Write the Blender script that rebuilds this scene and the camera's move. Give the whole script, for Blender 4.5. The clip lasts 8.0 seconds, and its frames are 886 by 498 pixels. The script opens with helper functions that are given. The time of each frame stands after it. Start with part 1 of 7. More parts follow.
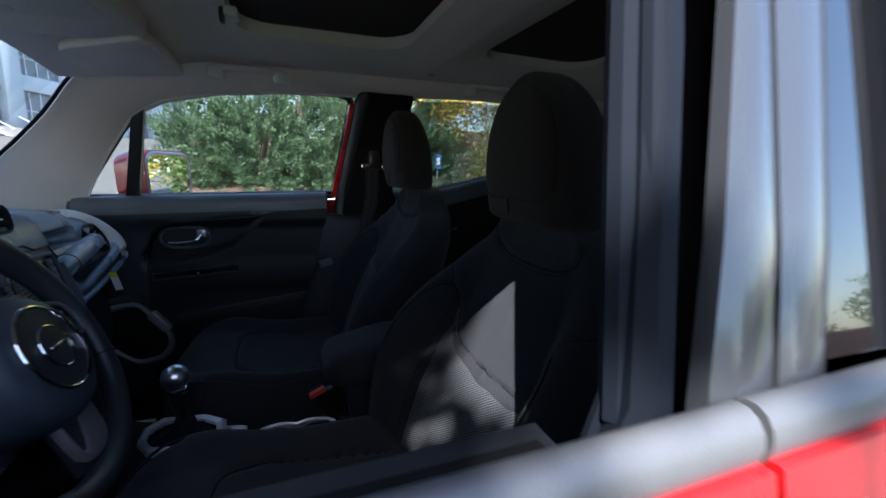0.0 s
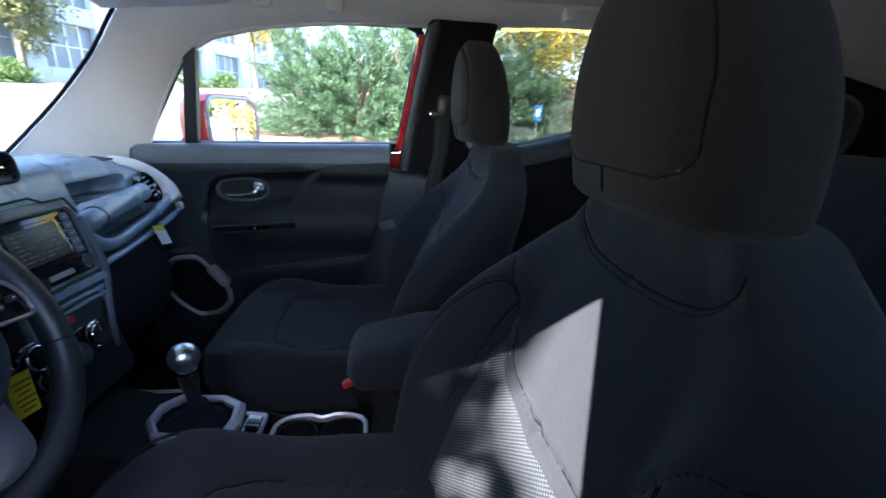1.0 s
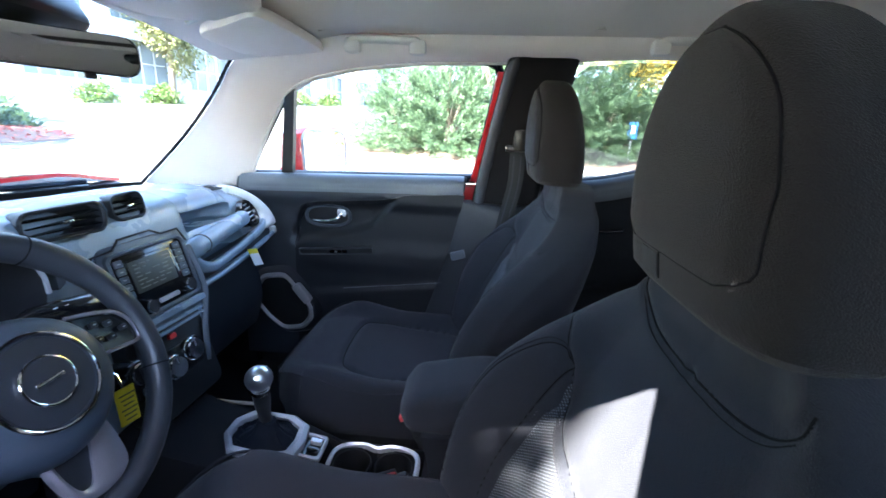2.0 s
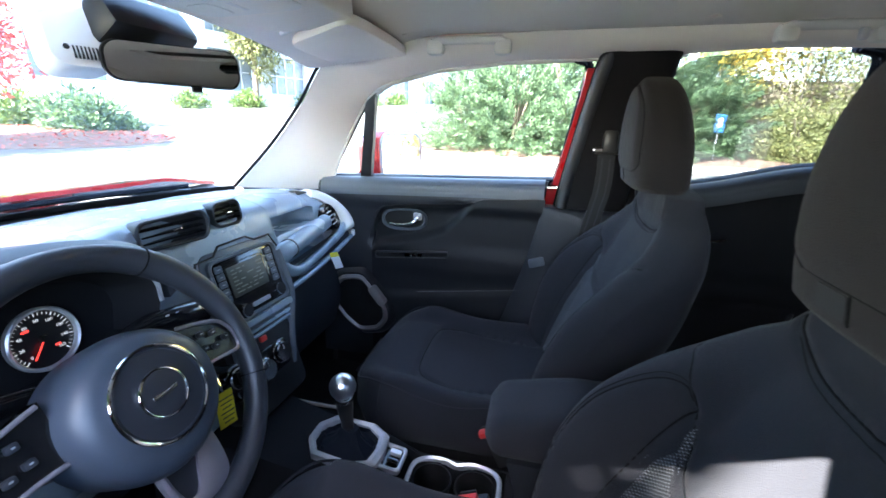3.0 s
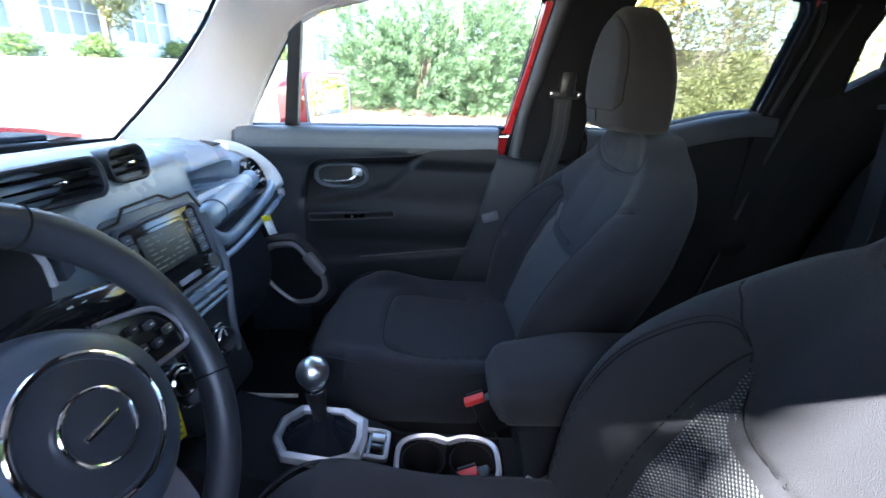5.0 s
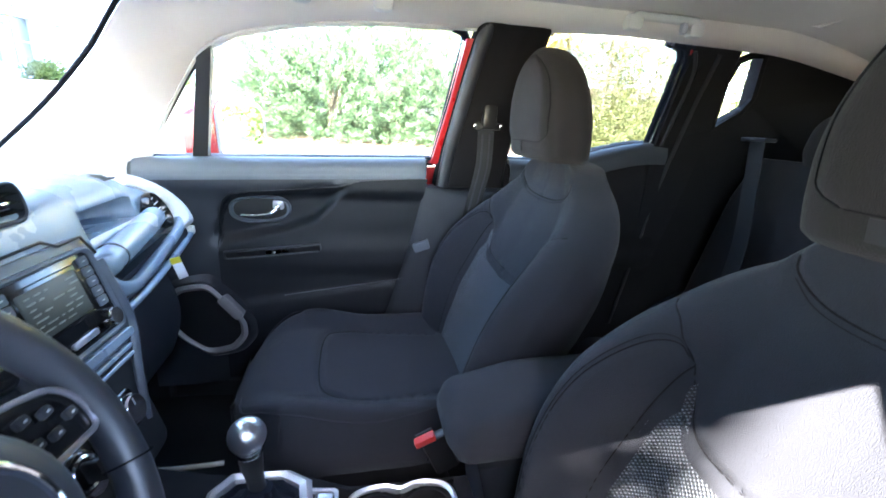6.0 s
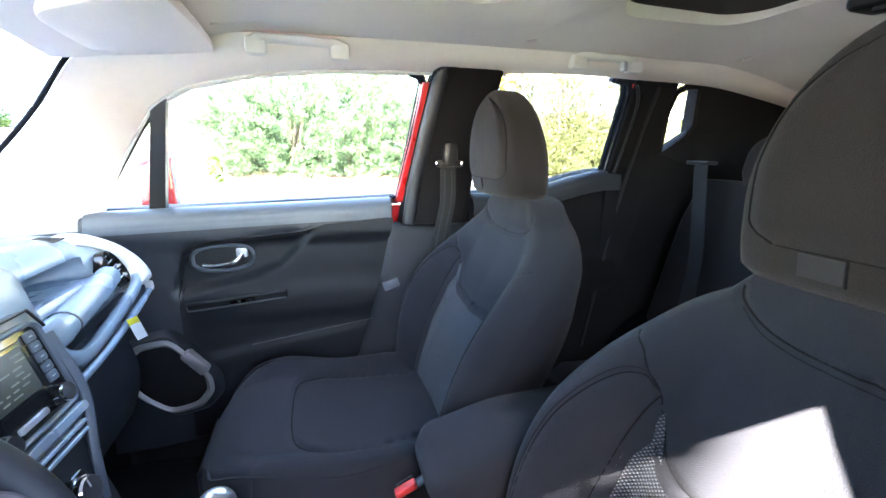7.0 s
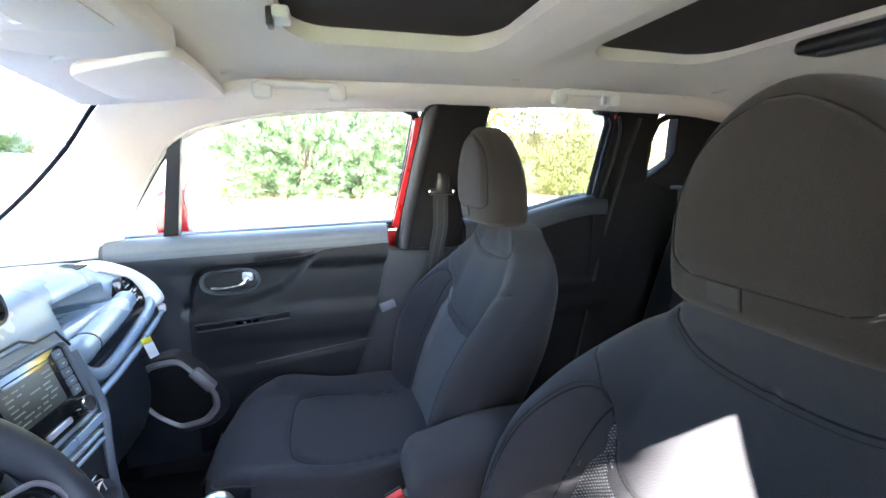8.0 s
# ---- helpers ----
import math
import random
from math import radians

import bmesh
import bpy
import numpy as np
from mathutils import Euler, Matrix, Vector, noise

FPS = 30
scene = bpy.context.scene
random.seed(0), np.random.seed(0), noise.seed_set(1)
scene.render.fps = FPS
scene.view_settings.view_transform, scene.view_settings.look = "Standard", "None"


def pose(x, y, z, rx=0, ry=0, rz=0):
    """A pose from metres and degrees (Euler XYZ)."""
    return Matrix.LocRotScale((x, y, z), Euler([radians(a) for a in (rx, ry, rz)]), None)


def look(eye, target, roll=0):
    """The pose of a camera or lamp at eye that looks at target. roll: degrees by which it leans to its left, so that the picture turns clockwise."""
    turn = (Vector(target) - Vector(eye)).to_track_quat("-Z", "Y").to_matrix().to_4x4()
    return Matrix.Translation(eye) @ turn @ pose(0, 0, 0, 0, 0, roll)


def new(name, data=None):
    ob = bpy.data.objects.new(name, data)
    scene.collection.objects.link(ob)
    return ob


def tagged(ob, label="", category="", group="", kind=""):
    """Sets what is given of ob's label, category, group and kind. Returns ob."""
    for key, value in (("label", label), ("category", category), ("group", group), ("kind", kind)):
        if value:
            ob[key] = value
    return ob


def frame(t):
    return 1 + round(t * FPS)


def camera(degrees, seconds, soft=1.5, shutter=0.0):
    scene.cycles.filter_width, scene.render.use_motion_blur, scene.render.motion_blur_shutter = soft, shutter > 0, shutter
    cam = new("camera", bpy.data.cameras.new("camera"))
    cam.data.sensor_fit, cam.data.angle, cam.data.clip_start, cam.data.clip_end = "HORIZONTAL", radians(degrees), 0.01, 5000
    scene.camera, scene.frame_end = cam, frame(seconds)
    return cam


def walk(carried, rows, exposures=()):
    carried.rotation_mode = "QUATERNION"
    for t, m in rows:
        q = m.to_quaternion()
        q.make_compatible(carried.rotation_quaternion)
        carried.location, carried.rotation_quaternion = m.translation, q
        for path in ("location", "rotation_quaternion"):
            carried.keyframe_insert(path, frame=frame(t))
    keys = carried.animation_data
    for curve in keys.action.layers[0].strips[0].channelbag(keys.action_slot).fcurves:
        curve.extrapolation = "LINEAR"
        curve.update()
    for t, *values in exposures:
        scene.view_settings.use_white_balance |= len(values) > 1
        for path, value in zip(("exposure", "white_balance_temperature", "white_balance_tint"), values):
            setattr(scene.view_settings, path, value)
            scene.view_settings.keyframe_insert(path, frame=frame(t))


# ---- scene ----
cam = camera(93.4, 8.0, shutter=0.4)
PATH = [
    (0, (-0.294, -0.916, 1.223), (0.395, 0.925, 0.853), 2.1),
    (0.5, (-0.205, -0.77, 1.2), (0.319, 1.103, 0.734), 2.7),
    (1, (-0.161, -0.694, 1.219), (0.101, 1.196, 0.62), 3.0),
    (1.5, (-0.126, -0.683, 1.255), (-0.083, 1.215, 0.627), 3.7),
    (2, (-0.124, -0.679, 1.279), (-0.253, 1.238, 0.723), 2.9),
    (3.3, (-0.205, -0.622, 1.293), (-0.659, 1.23, 0.689), 1.2),
    (3.5, (-0.22, -0.608, 1.286), (-0.67, 1.228, 0.632), 0.6),
    (4, (-0.256, -0.58, 1.266), (-0.631, 1.232, 0.507), 0.7),
    (4.5, (-0.292, -0.564, 1.249), (-0.502, 1.262, 0.462), 1.2),
    (4.7, (-0.306, -0.561, 1.243), (-0.422, 1.282, 0.474), 2.0),
    (5.8, (-0.374, -0.528, 1.213), (0.002, 1.34, 0.603), 3.6),
    (6, (-0.373, -0.525, 1.235), (0.05, 1.34, 0.65), 3.6),
    (6.5, (-0.382, -0.511, 1.248), (0.134, 1.359, 0.761), 2.0),
    (7, (-0.368, -0.526, 1.265), (0.193, 1.338, 0.806), 0.9),
    (7.5, (-0.355, -0.559, 1.282), (0.179, 1.315, 0.831), -0.5),
    (8, (-0.34, -0.606, 1.294), (0.184, 1.288, 0.924), 0.3),
]
EXPOSURE = [(0, 1.95, 5950, 10), (0.5, 2.9, 5900, 10), (1.0, 3.6, 5900, 10), (1.5, 4.25, 5900, 10), (2.0, 4.7, 6050, 10), (3.5, 4.52, 6300, 10), (4.5, 4.45, 6150, 10), (6.0, 5.4, 6480, 10), (7.0, 5.65, 6700, 11), (8.0, 5.6, 6850, 11)]
walk(cam, [(t, look(eye, target, roll)) for t, eye, target, roll in PATH], EXPOSURE)

# ---- daylight: an autumn sun high on the driver's side ----
SUN_AZ, SUN_EL = radians(25), radians(46)
SUN_FROM = Vector((-math.sin(SUN_AZ) * math.cos(SUN_EL), -math.cos(SUN_AZ) * math.cos(SUN_EL), math.sin(SUN_EL)))
world = bpy.data.worlds.new("sky")
scene.world = world
world.use_nodes = True
nt = world.node_tree
sky = nt.nodes.new("ShaderNodeTexSky")
sky.sky_type, sky.sun_disc = "NISHITA", False
sky.sun_elevation = math.asin(SUN_FROM.z)
sky.sun_rotation = math.atan2(SUN_FROM.x, SUN_FROM.y)
sky.air_density, sky.dust_density, sky.ozone_density = 1.0, 1.2, 1.0
nt.links.new(sky.outputs[0], nt.nodes["Background"].inputs[0])
nt.nodes["Background"].inputs[1].default_value = 0.12
sun = new("sun", bpy.data.lights.new("sun", "SUN"))
sun.data.energy, sun.data.angle, sun.data.color = 5.0, radians(0.45), (1.0, 0.95, 0.88)
sun.matrix_world = look(SUN_FROM * 30, (0, 0, 0))

# ---- materials ----
def material(name, base, rough=0.5, metal=0.0, var=0.15, scale=6.0, grain=0.0, grain_scale=400.0, coat=0.0, spec=0.5, tint=None, each=0.0):
    """A procedural surface: two scales of colour variation, varied gloss and a fine relief."""
    m = bpy.data.materials.new(name)
    m.use_nodes = True
    n, l = m.node_tree.nodes, m.node_tree.links
    b = n["Principled BSDF"]
    b.inputs["Metallic"].default_value = metal
    b.inputs["Specular IOR Level"].default_value = spec
    b.inputs["Coat Weight"].default_value = coat
    b.inputs["Coat Roughness"].default_value = 0.06
    tc = n.new("ShaderNodeTexCoord")
    big = n.new("ShaderNodeTexNoise")
    big.inputs["Scale"].default_value, big.inputs["Detail"].default_value = scale, 6
    l.new(tc.outputs["Object"], big.inputs["Vector"])
    fine = n.new("ShaderNodeTexNoise")
    fine.inputs["Scale"].default_value, fine.inputs["Detail"].default_value = grain_scale, 2
    l.new(tc.outputs["Object"], fine.inputs["Vector"])
    add = n.new("ShaderNodeMath")
    add.operation = "MULTIPLY_ADD"
    add.inputs[1].default_value = 0.35
    l.new(fine.outputs["Fac"], add.inputs[0])
    l.new(big.outputs["Fac"], add.inputs[2])
    ramp = n.new("ShaderNodeMapRange")
    ramp.inputs["From Min"].default_value, ramp.inputs["From Max"].default_value = 0.35, 0.95
    l.new(add.outputs[0], ramp.inputs["Value"])
    mix = n.new("ShaderNodeMix")
    mix.data_type = "RGBA"
    lo = [c * (1 - var) for c in base]
    hi = [min(1, c * (1 + var)) for c in (tint or base)]
    mix.inputs["A"].default_value, mix.inputs["B"].default_value = (*lo, 1), (*hi, 1)
    l.new(ramp.outputs["Result"], mix.inputs["Factor"])
    out = mix.outputs["Result"]
    if each:
        info, hsv = n.new("ShaderNodeObjectInfo"), n.new("ShaderNodeHueSaturation")
        vr = n.new("ShaderNodeMapRange")
        vr.inputs["To Min"].default_value, vr.inputs["To Max"].default_value = 1 - each, 1 + each
        l.new(info.outputs["Random"], vr.inputs["Value"])
        l.new(vr.outputs["Result"], hsv.inputs["Value"])
        l.new(out, hsv.inputs["Color"])
        out = hsv.outputs["Color"]
    l.new(out, b.inputs["Base Color"])
    rr = n.new("ShaderNodeMapRange")
    rr.inputs["To Min"].default_value, rr.inputs["To Max"].default_value = max(0.02, rough * 0.85), min(1, rough * 1.15)
    l.new(big.outputs["Fac"], rr.inputs["Value"])
    l.new(rr.outputs["Result"], b.inputs["Roughness"])
    if grain:
        bump = n.new("ShaderNodeBump")
        bump.inputs["Strength"].default_value, bump.inputs["Distance"].default_value = grain, 0.001
        l.new(fine.outputs["Fac"], bump.inputs["Height"])
        l.new(bump.outputs["Normal"], b.inputs["Normal"])
    return m


def cloth(name, base, scale=900.0, light=None, strength=0.5, dots=False):
    """Woven cloth: a fine over-and-under relief, or an open spacer mesh of dots."""
    m = material(name, base, 0.92, 0, 0.18, 9.0, 0, 700.0, spec=0.25)
    n, l = m.node_tree.nodes, m.node_tree.links
    b = n["Principled BSDF"]
    b.inputs["Sheen Weight"].default_value, b.inputs["Sheen Roughness"].default_value = 0.06, 0.5
    tc = n.new("ShaderNodeTexCoord")
    vo = n.new("ShaderNodeTexVoronoi")
    vo.inputs["Scale"].default_value = scale
    l.new(tc.outputs["Object"], vo.inputs["Vector"])
    bump = n.new("ShaderNodeBump")
    bump.inputs["Strength"].default_value, bump.inputs["Distance"].default_value = strength, 0.0015
    l.new(vo.outputs["Distance"], bump.inputs["Height"])
    l.new(bump.outputs["Normal"], b.inputs["Normal"])
    if dots:
        sep, comb = n.new("ShaderNodeSeparateXYZ"), []
        l.new(tc.outputs["Object"], sep.inputs[0])
        for axis, k in (("Y", 2 * math.pi / 0.0062), ("Z", 2 * math.pi / 0.0048)):
            a, s = n.new("ShaderNodeMath"), n.new("ShaderNodeMath")
            a.operation, s.operation = "MULTIPLY", "SINE"
            a.inputs[1].default_value = k
            l.new(sep.outputs[axis], a.inputs[0])
            l.new(a.outputs[0], s.inputs[0])
            comb.append(s)
        p = n.new("ShaderNodeMath")
        p.operation = "MULTIPLY"
        l.new(comb[0].outputs[0], p.inputs[0])
        l.new(comb[1].outputs[0], p.inputs[1])
        mr = n.new("ShaderNodeMapRange")
        mr.inputs["From Min"].default_value, mr.inputs["From Max"].default_value = 0.1, 0.6
        l.new(p.outputs[0], mr.inputs["Value"])
        mx = n.new("ShaderNodeMix")
        mx.data_type = "RGBA"
        mx.inputs["A"].default_value, mx.inputs["B"].default_value = (*base, 1), (*(light or base), 1)
        l.new(mr.outputs["Result"], mx.inputs["Factor"])
        l.new(mx.outputs["Result"], b.inputs["Base Color"])
        l.new(p.outputs[0], bump.inputs["Height"])
    return m


def pane(name, tint=(1, 1, 1), ior=1.5, rough=0.0):
    """Thin clear glass: what is behind shows straight through, and Fresnel drives the gloss."""
    m = bpy.data.materials.new(name)
    m.use_nodes = True
    n, l = m.node_tree.nodes, m.node_tree.links
    n.remove(n["Principled BSDF"])
    tr, gl, lw, mx = (n.new("ShaderNode" + k) for k in ("BsdfTransparent", "BsdfGlossy", "LayerWeight", "MixShader"))
    tr.inputs[0].default_value, gl.inputs["Roughness"].default_value, lw.inputs[0].default_value = (*tint, 1), rough, 0.5
    pw, ad = n.new("ShaderNodeMath"), n.new("ShaderNodeMath")
    pw.operation, pw.inputs[1].default_value = "POWER", 5
    r0 = ((ior - 1) / (ior + 1)) ** 2
    ad.operation, ad.inputs[1].default_value, ad.inputs[2].default_value = "MULTIPLY_ADD", 1 - r0, r0
    l.new(lw.outputs["Facing"], pw.inputs[0])
    l.new(pw.outputs[0], ad.inputs[0])
    l.new(ad.outputs[0], mx.inputs[0])
    l.new(tr.outputs[0], mx.inputs[1])
    l.new(gl.outputs[0], mx.inputs[2])
    l.new(mx.outputs[0], n["Material Output"].inputs[0])
    return m


def glow(name, color, strength):
    m = bpy.data.materials.new(name)
    m.use_nodes = True
    b = m.node_tree.nodes["Principled BSDF"]
    b.inputs["Base Color"].default_value = (*[c * 0.3 for c in color], 1)
    b.inputs["Emission Color"].default_value, b.inputs["Emission Strength"].default_value = (*color, 1), strength
    return m


SEAT = cloth("seat_cloth", (0.0150, 0.0160, 0.0215))
SEAT_HEAD = cloth("headrest_cloth", (0.0125, 0.0104, 0.0102))
MESH = cloth("seat_mesh", (0.024, 0.026, 0.031), 500, (0.13, 0.14, 0.16), 0.8, True)
THREAD = material("seam_thread", (0.006, 0.006, 0.007), 0.95, grain=0.3, spec=0.1)
# charcoal plastic lifted to pale blue-grey: the sky's sheen is in the colour
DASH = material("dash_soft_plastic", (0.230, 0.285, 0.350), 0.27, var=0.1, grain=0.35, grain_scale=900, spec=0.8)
STACK = material("stack_satin_plastic", (0.080, 0.095, 0.118), 0.36, var=0.1, grain=0.3, grain_scale=900)
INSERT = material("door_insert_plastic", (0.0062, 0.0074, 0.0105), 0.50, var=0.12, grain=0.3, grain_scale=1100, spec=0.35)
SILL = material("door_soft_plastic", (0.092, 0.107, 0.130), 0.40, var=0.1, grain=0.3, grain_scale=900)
LEATHER = material("dark_leather", (0.019, 0.021, 0.027), 0.42, var=0.1, grain=0.12, grain_scale=900)
HUB = material("soft_hub_plastic", (0.034, 0.043, 0.060), 0.42, var=0.08, grain=0.06, grain_scale=1200)
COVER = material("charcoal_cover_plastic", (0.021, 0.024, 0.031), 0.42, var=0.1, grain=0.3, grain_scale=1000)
# near-black trim; also carries the shade on driver's side and rear parts
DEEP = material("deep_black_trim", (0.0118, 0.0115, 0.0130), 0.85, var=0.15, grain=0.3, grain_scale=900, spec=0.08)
STRIP = material("belt_strip_satin", (0.13, 0.132, 0.14), 0.42, 0.35, var=0.15, grain=0.2, grain_scale=600)
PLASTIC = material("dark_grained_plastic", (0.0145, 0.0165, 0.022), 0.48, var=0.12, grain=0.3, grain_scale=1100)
BLACK = material("black_plastic", (0.010, 0.010, 0.011), 0.38, var=0.1, grain=0.15)
GLOSS = material("gloss_black_plastic", (0.008, 0.008, 0.009), 0.12, var=0.05)
RUBBER = material("rubber", (0.006, 0.008, 0.013), 0.75, var=0.15, grain=0.04, spec=0.10)
DARKGLASS = material("dark_window_glass", (0.006, 0.006, 0.007), 0.02, var=0.05, coat=1.0, spec=1.0)
LINER = material("headliner_cloth", (0.80, 0.735, 0.69), 0.95, var=0.05, scale=3, grain=0.3, grain_scale=1500, spec=0.2)
PILLAR = material("pillar_plastic", (0.68, 0.66, 0.64), 0.5, var=0.04, scale=4, grain=0.2, grain_scale=1400)
SILVER = material("satin_silver_paint", (0.56, 0.56, 0.60), 0.34, 0.55, var=0.06, grain=0.05)
# satin silver darkened: the shade on the wheel's trims is in this colour
SPOKE_TRIM = material("shaded_spoke_silver", (0.27, 0.25, 0.28), 0.38, 0.6, var=0.08, grain=0.05)
CHROME = material("chrome", (0.80, 0.81, 0.83), 0.08, 1.0, var=0.03)
RED = material("red_body_paint", (0.50, 0.010, 0.014), 0.28, 0.0, var=0.06, coat=1.0)
BLIND = material("sunroof_cloth", (0.028, 0.018, 0.015), 0.9, var=0.12, grain=0.4, grain_scale=1300)
BELT = material("belt_webbing", (0.0095, 0.010, 0.012), 0.7, var=0.15, grain=0.5, grain_scale=900)
BELT_GREY = material("grey_belt_webbing", (0.016, 0.019, 0.026), 0.6, var=0.12, grain=0.5, grain_scale=900)
BUCKLE_RED = material("red_button_plastic", (0.62, 0.035, 0.03), 0.4, var=0.06)
CARPET = material("carpet", (0.014, 0.014, 0.015), 0.98, var=0.3, grain=0.9, grain_scale=500, spec=0.1)
SCREEN = glow("screen", (0.070, 0.085, 0.080), 0.005)
SCREEN_TEXT = glow("screen_text", (0.40, 0.45, 0.42), 0.0045)
DIAL_WHITE = glow("dial_white", (0.85, 0.88, 0.92), 0.03)
DIAL_RED = glow("dial_red", (0.95, 0.05, 0.04), 0.10)
AMBER = glow("amber_light", (1.0, 0.35, 0.02), 0.10)
PRINT = material("white_print", (0.42, 0.43, 0.45), 0.6, var=0.05)
TAG_YELLOW = material("yellow_card", (0.75, 0.62, 0.02), 0.6, var=0.06)
TAG_WHITE = material("white_card", (0.80, 0.80, 0.78), 0.6, var=0.04)
INK = material("ink", (0.05, 0.05, 0.04), 0.7)
GLASS = pane("window_glass", (0.93, 0.96, 0.95))
TINTED = pane("tinted_glass", (0.62, 0.66, 0.66), 2.6)
MIRROR = material("mirror_silver", (0.86, 0.88, 0.88), 0.02, 1.0, var=0.01)
APPLIQUE = material("black_pillar_film", (0.040, 0.042, 0.048), 0.26, var=0.1, coat=1.0, grain=0.05)
CHECK_LABEL = material("grey_woven_label", (0.014, 0.014, 0.015), 0.8, var=0.1, grain=0.4)


# ---- shaping helpers ----
ORIGIN = {}


def thing(name, at, label, category, group="", kind=""):
    """An Empty at the base of a thing; its parts are given in world metres."""
    e = new(name)
    e.location, e.empty_display_size = at, 0.05
    ORIGIN[e.name] = Vector(at)
    return tagged(e, label, category, group, kind)


def mesh(name, bm, mat, smooth=True):
    bmesh.ops.recalc_face_normals(bm, faces=bm.faces)
    me = bpy.data.meshes.new(name)
    bm.to_mesh(me)
    bm.free()
    me.materials.append(mat)
    if smooth:
        me.shade_smooth()
        me.set_sharp_from_angle(angle=radians(38))
    return me


def part(name, bm, mat, parent, label="", smooth=True):
    """One mesh under a thing or a part."""
    org = ORIGIN[parent.name]
    bmesh.ops.translate(bm, verts=bm.verts, vec=-org)
    ob = new(name, mesh(name, bm, mat, smooth))
    ob.parent = parent
    ORIGIN[ob.name] = org
    return tagged(ob, label)


def solid(name, bm, mat, label, category, kind="structure", group="", smooth=True):
    """A top-level mesh."""
    ob = new(name, mesh(name, bm, mat, smooth))
    ORIGIN[ob.name] = Vector((0, 0, 0))
    return tagged(ob, label, category, group, kind)


def smoothstep(a, b, x):
    t = min(1.0, max(0.0, (x - a) / (b - a)))
    return t * t * (3 - 2 * t)


def spline(pts, n):
    """n points on a smooth curve through pts."""
    pts = [Vector(p) for p in pts]
    out, m = [], len(pts) - 1
    for i in range(n):
        s = i / (n - 1) * m
        k = min(m - 1, int(s))
        t = s - k
        p0, p1, p2, p3 = pts[max(0, k - 1)], pts[k], pts[k + 1], pts[min(m, k + 2)]
        out.append(0.5 * ((2 * p1) + (p2 - p0) * t + (2 * p0 - 5 * p1 + 4 * p2 - p3) * t * t + (3 * p1 - p0 - 3 * p2 + p3) * t ** 3))
    return out


def loft(bm, rings, closed=True, caps=True):
    rows = [[bm.verts.new(p) for p in r] for r in rings]
    n = len(rows[0])
    for a, b in zip(rows, rows[1:]):
        for i in range(n if closed else n - 1):
            j = (i + 1) % n
            bm.faces.new((a[i], a[j], b[j], b[i]))
    if caps and closed:
        bm.faces.new(rows[0])
        bm.faces.new(rows[-1])
    return rows


def sheet(bm, rows, thick):
    """A sheet through rows of points, given thickness along a vector (or a function of the point)."""
    f = thick if callable(thick) else (lambda p: Vector(thick))
    top = [[bm.verts.new(p) for p in r] for r in rows]
    low = [[bm.verts.new(Vector(p) + f(Vector(p))) for p in r] for r in rows]
    nr, nc = len(rows), len(rows[0])
    for i in range(nr - 1):
        for j in range(nc - 1):
            bm.faces.new((top[i][j], top[i][j + 1], top[i + 1][j + 1], top[i + 1][j]))
            bm.faces.new((low[i][j], low[i + 1][j], low[i + 1][j + 1], low[i][j + 1]))
    edge = [(0, j) for j in range(nc)] + [(i, nc - 1) for i in range(1, nr)] + [(nr - 1, j) for j in range(nc - 2, -1, -1)] + [(i, 0) for i in range(nr - 2, 0, -1)]
    for (i, j), (k, m) in zip(edge, edge[1:] + edge[:1]):
        bm.faces.new((top[i][j], low[i][j], low[k][m], top[k][m]))


def tube(bm, pts, r, n=8, closed=False, flat=1.0):
    """A round (or flattened) bar along points; r may be a list."""
    pts = [Vector(p) for p in pts]
    m, rings, side = len(pts), [], None
    for i, p in enumerate(pts):
        a = pts[(i - 1) % m] if closed or i else p
        b = pts[(i + 1) % m] if closed or i < m - 1 else p
        d = (b - a).normalized()
        if side is None:
            side = d.orthogonal().normalized()
        side = (side - d * side.dot(d)).normalized()
        up = d.cross(side)
        rr = r[i] if isinstance(r, (list, tuple)) else r
        rings.append([p + side * rr * math.cos(2 * math.pi * k / n) + up * rr * flat * math.sin(2 * math.pi * k / n) for k in range(n)])
    if closed:
        rows = loft(bm, rings, True, False)
        # the last ring may be turned against the first: join at the nearest offset
        off = min(range(n), key=lambda o: (rows[-1][0].co - rows[0][o].co).length)
        for k in range(n):
            a, b = rows[-1][k], rows[-1][(k + 1) % n]
            c, d = rows[0][(k + 1 + off) % n], rows[0][(k + off) % n]
            bm.faces.new((a, b, c, d))
    else:
        loft(bm, rings)


def box(bm, c, size, bev=0.0, m=None, seg=2):
    r = bmesh.ops.create_cube(bm, size=1.0)
    vs = r["verts"]
    bmesh.ops.scale(bm, vec=size, verts=vs)
    if bev:
        es = list({e for v in vs for e in v.link_edges})
        r = bmesh.ops.bevel(bm, geom=es, offset=bev, segments=seg, affect="EDGES", profile=0.5)
        vs = list({v for f in r["faces"] for v in f.verts} | {v for v in vs if v.is_valid})
    mat = Matrix.Translation(c) @ (m.to_4x4() if m else Matrix())
    bmesh.ops.transform(bm, matrix=mat, verts=vs)
    return vs


def slab(bm, pts, vec):
    """A prism: an outline in space pushed along vec."""
    a = [bm.verts.new(p) for p in pts]
    b = [bm.verts.new(Vector(p) + Vector(vec)) for p in pts]
    bm.faces.new(a)
    bm.faces.new(b[::-1])
    for i in range(len(a)):
        j = (i + 1) % len(a)
        bm.faces.new((a[j], a[i], b[i], b[j]))


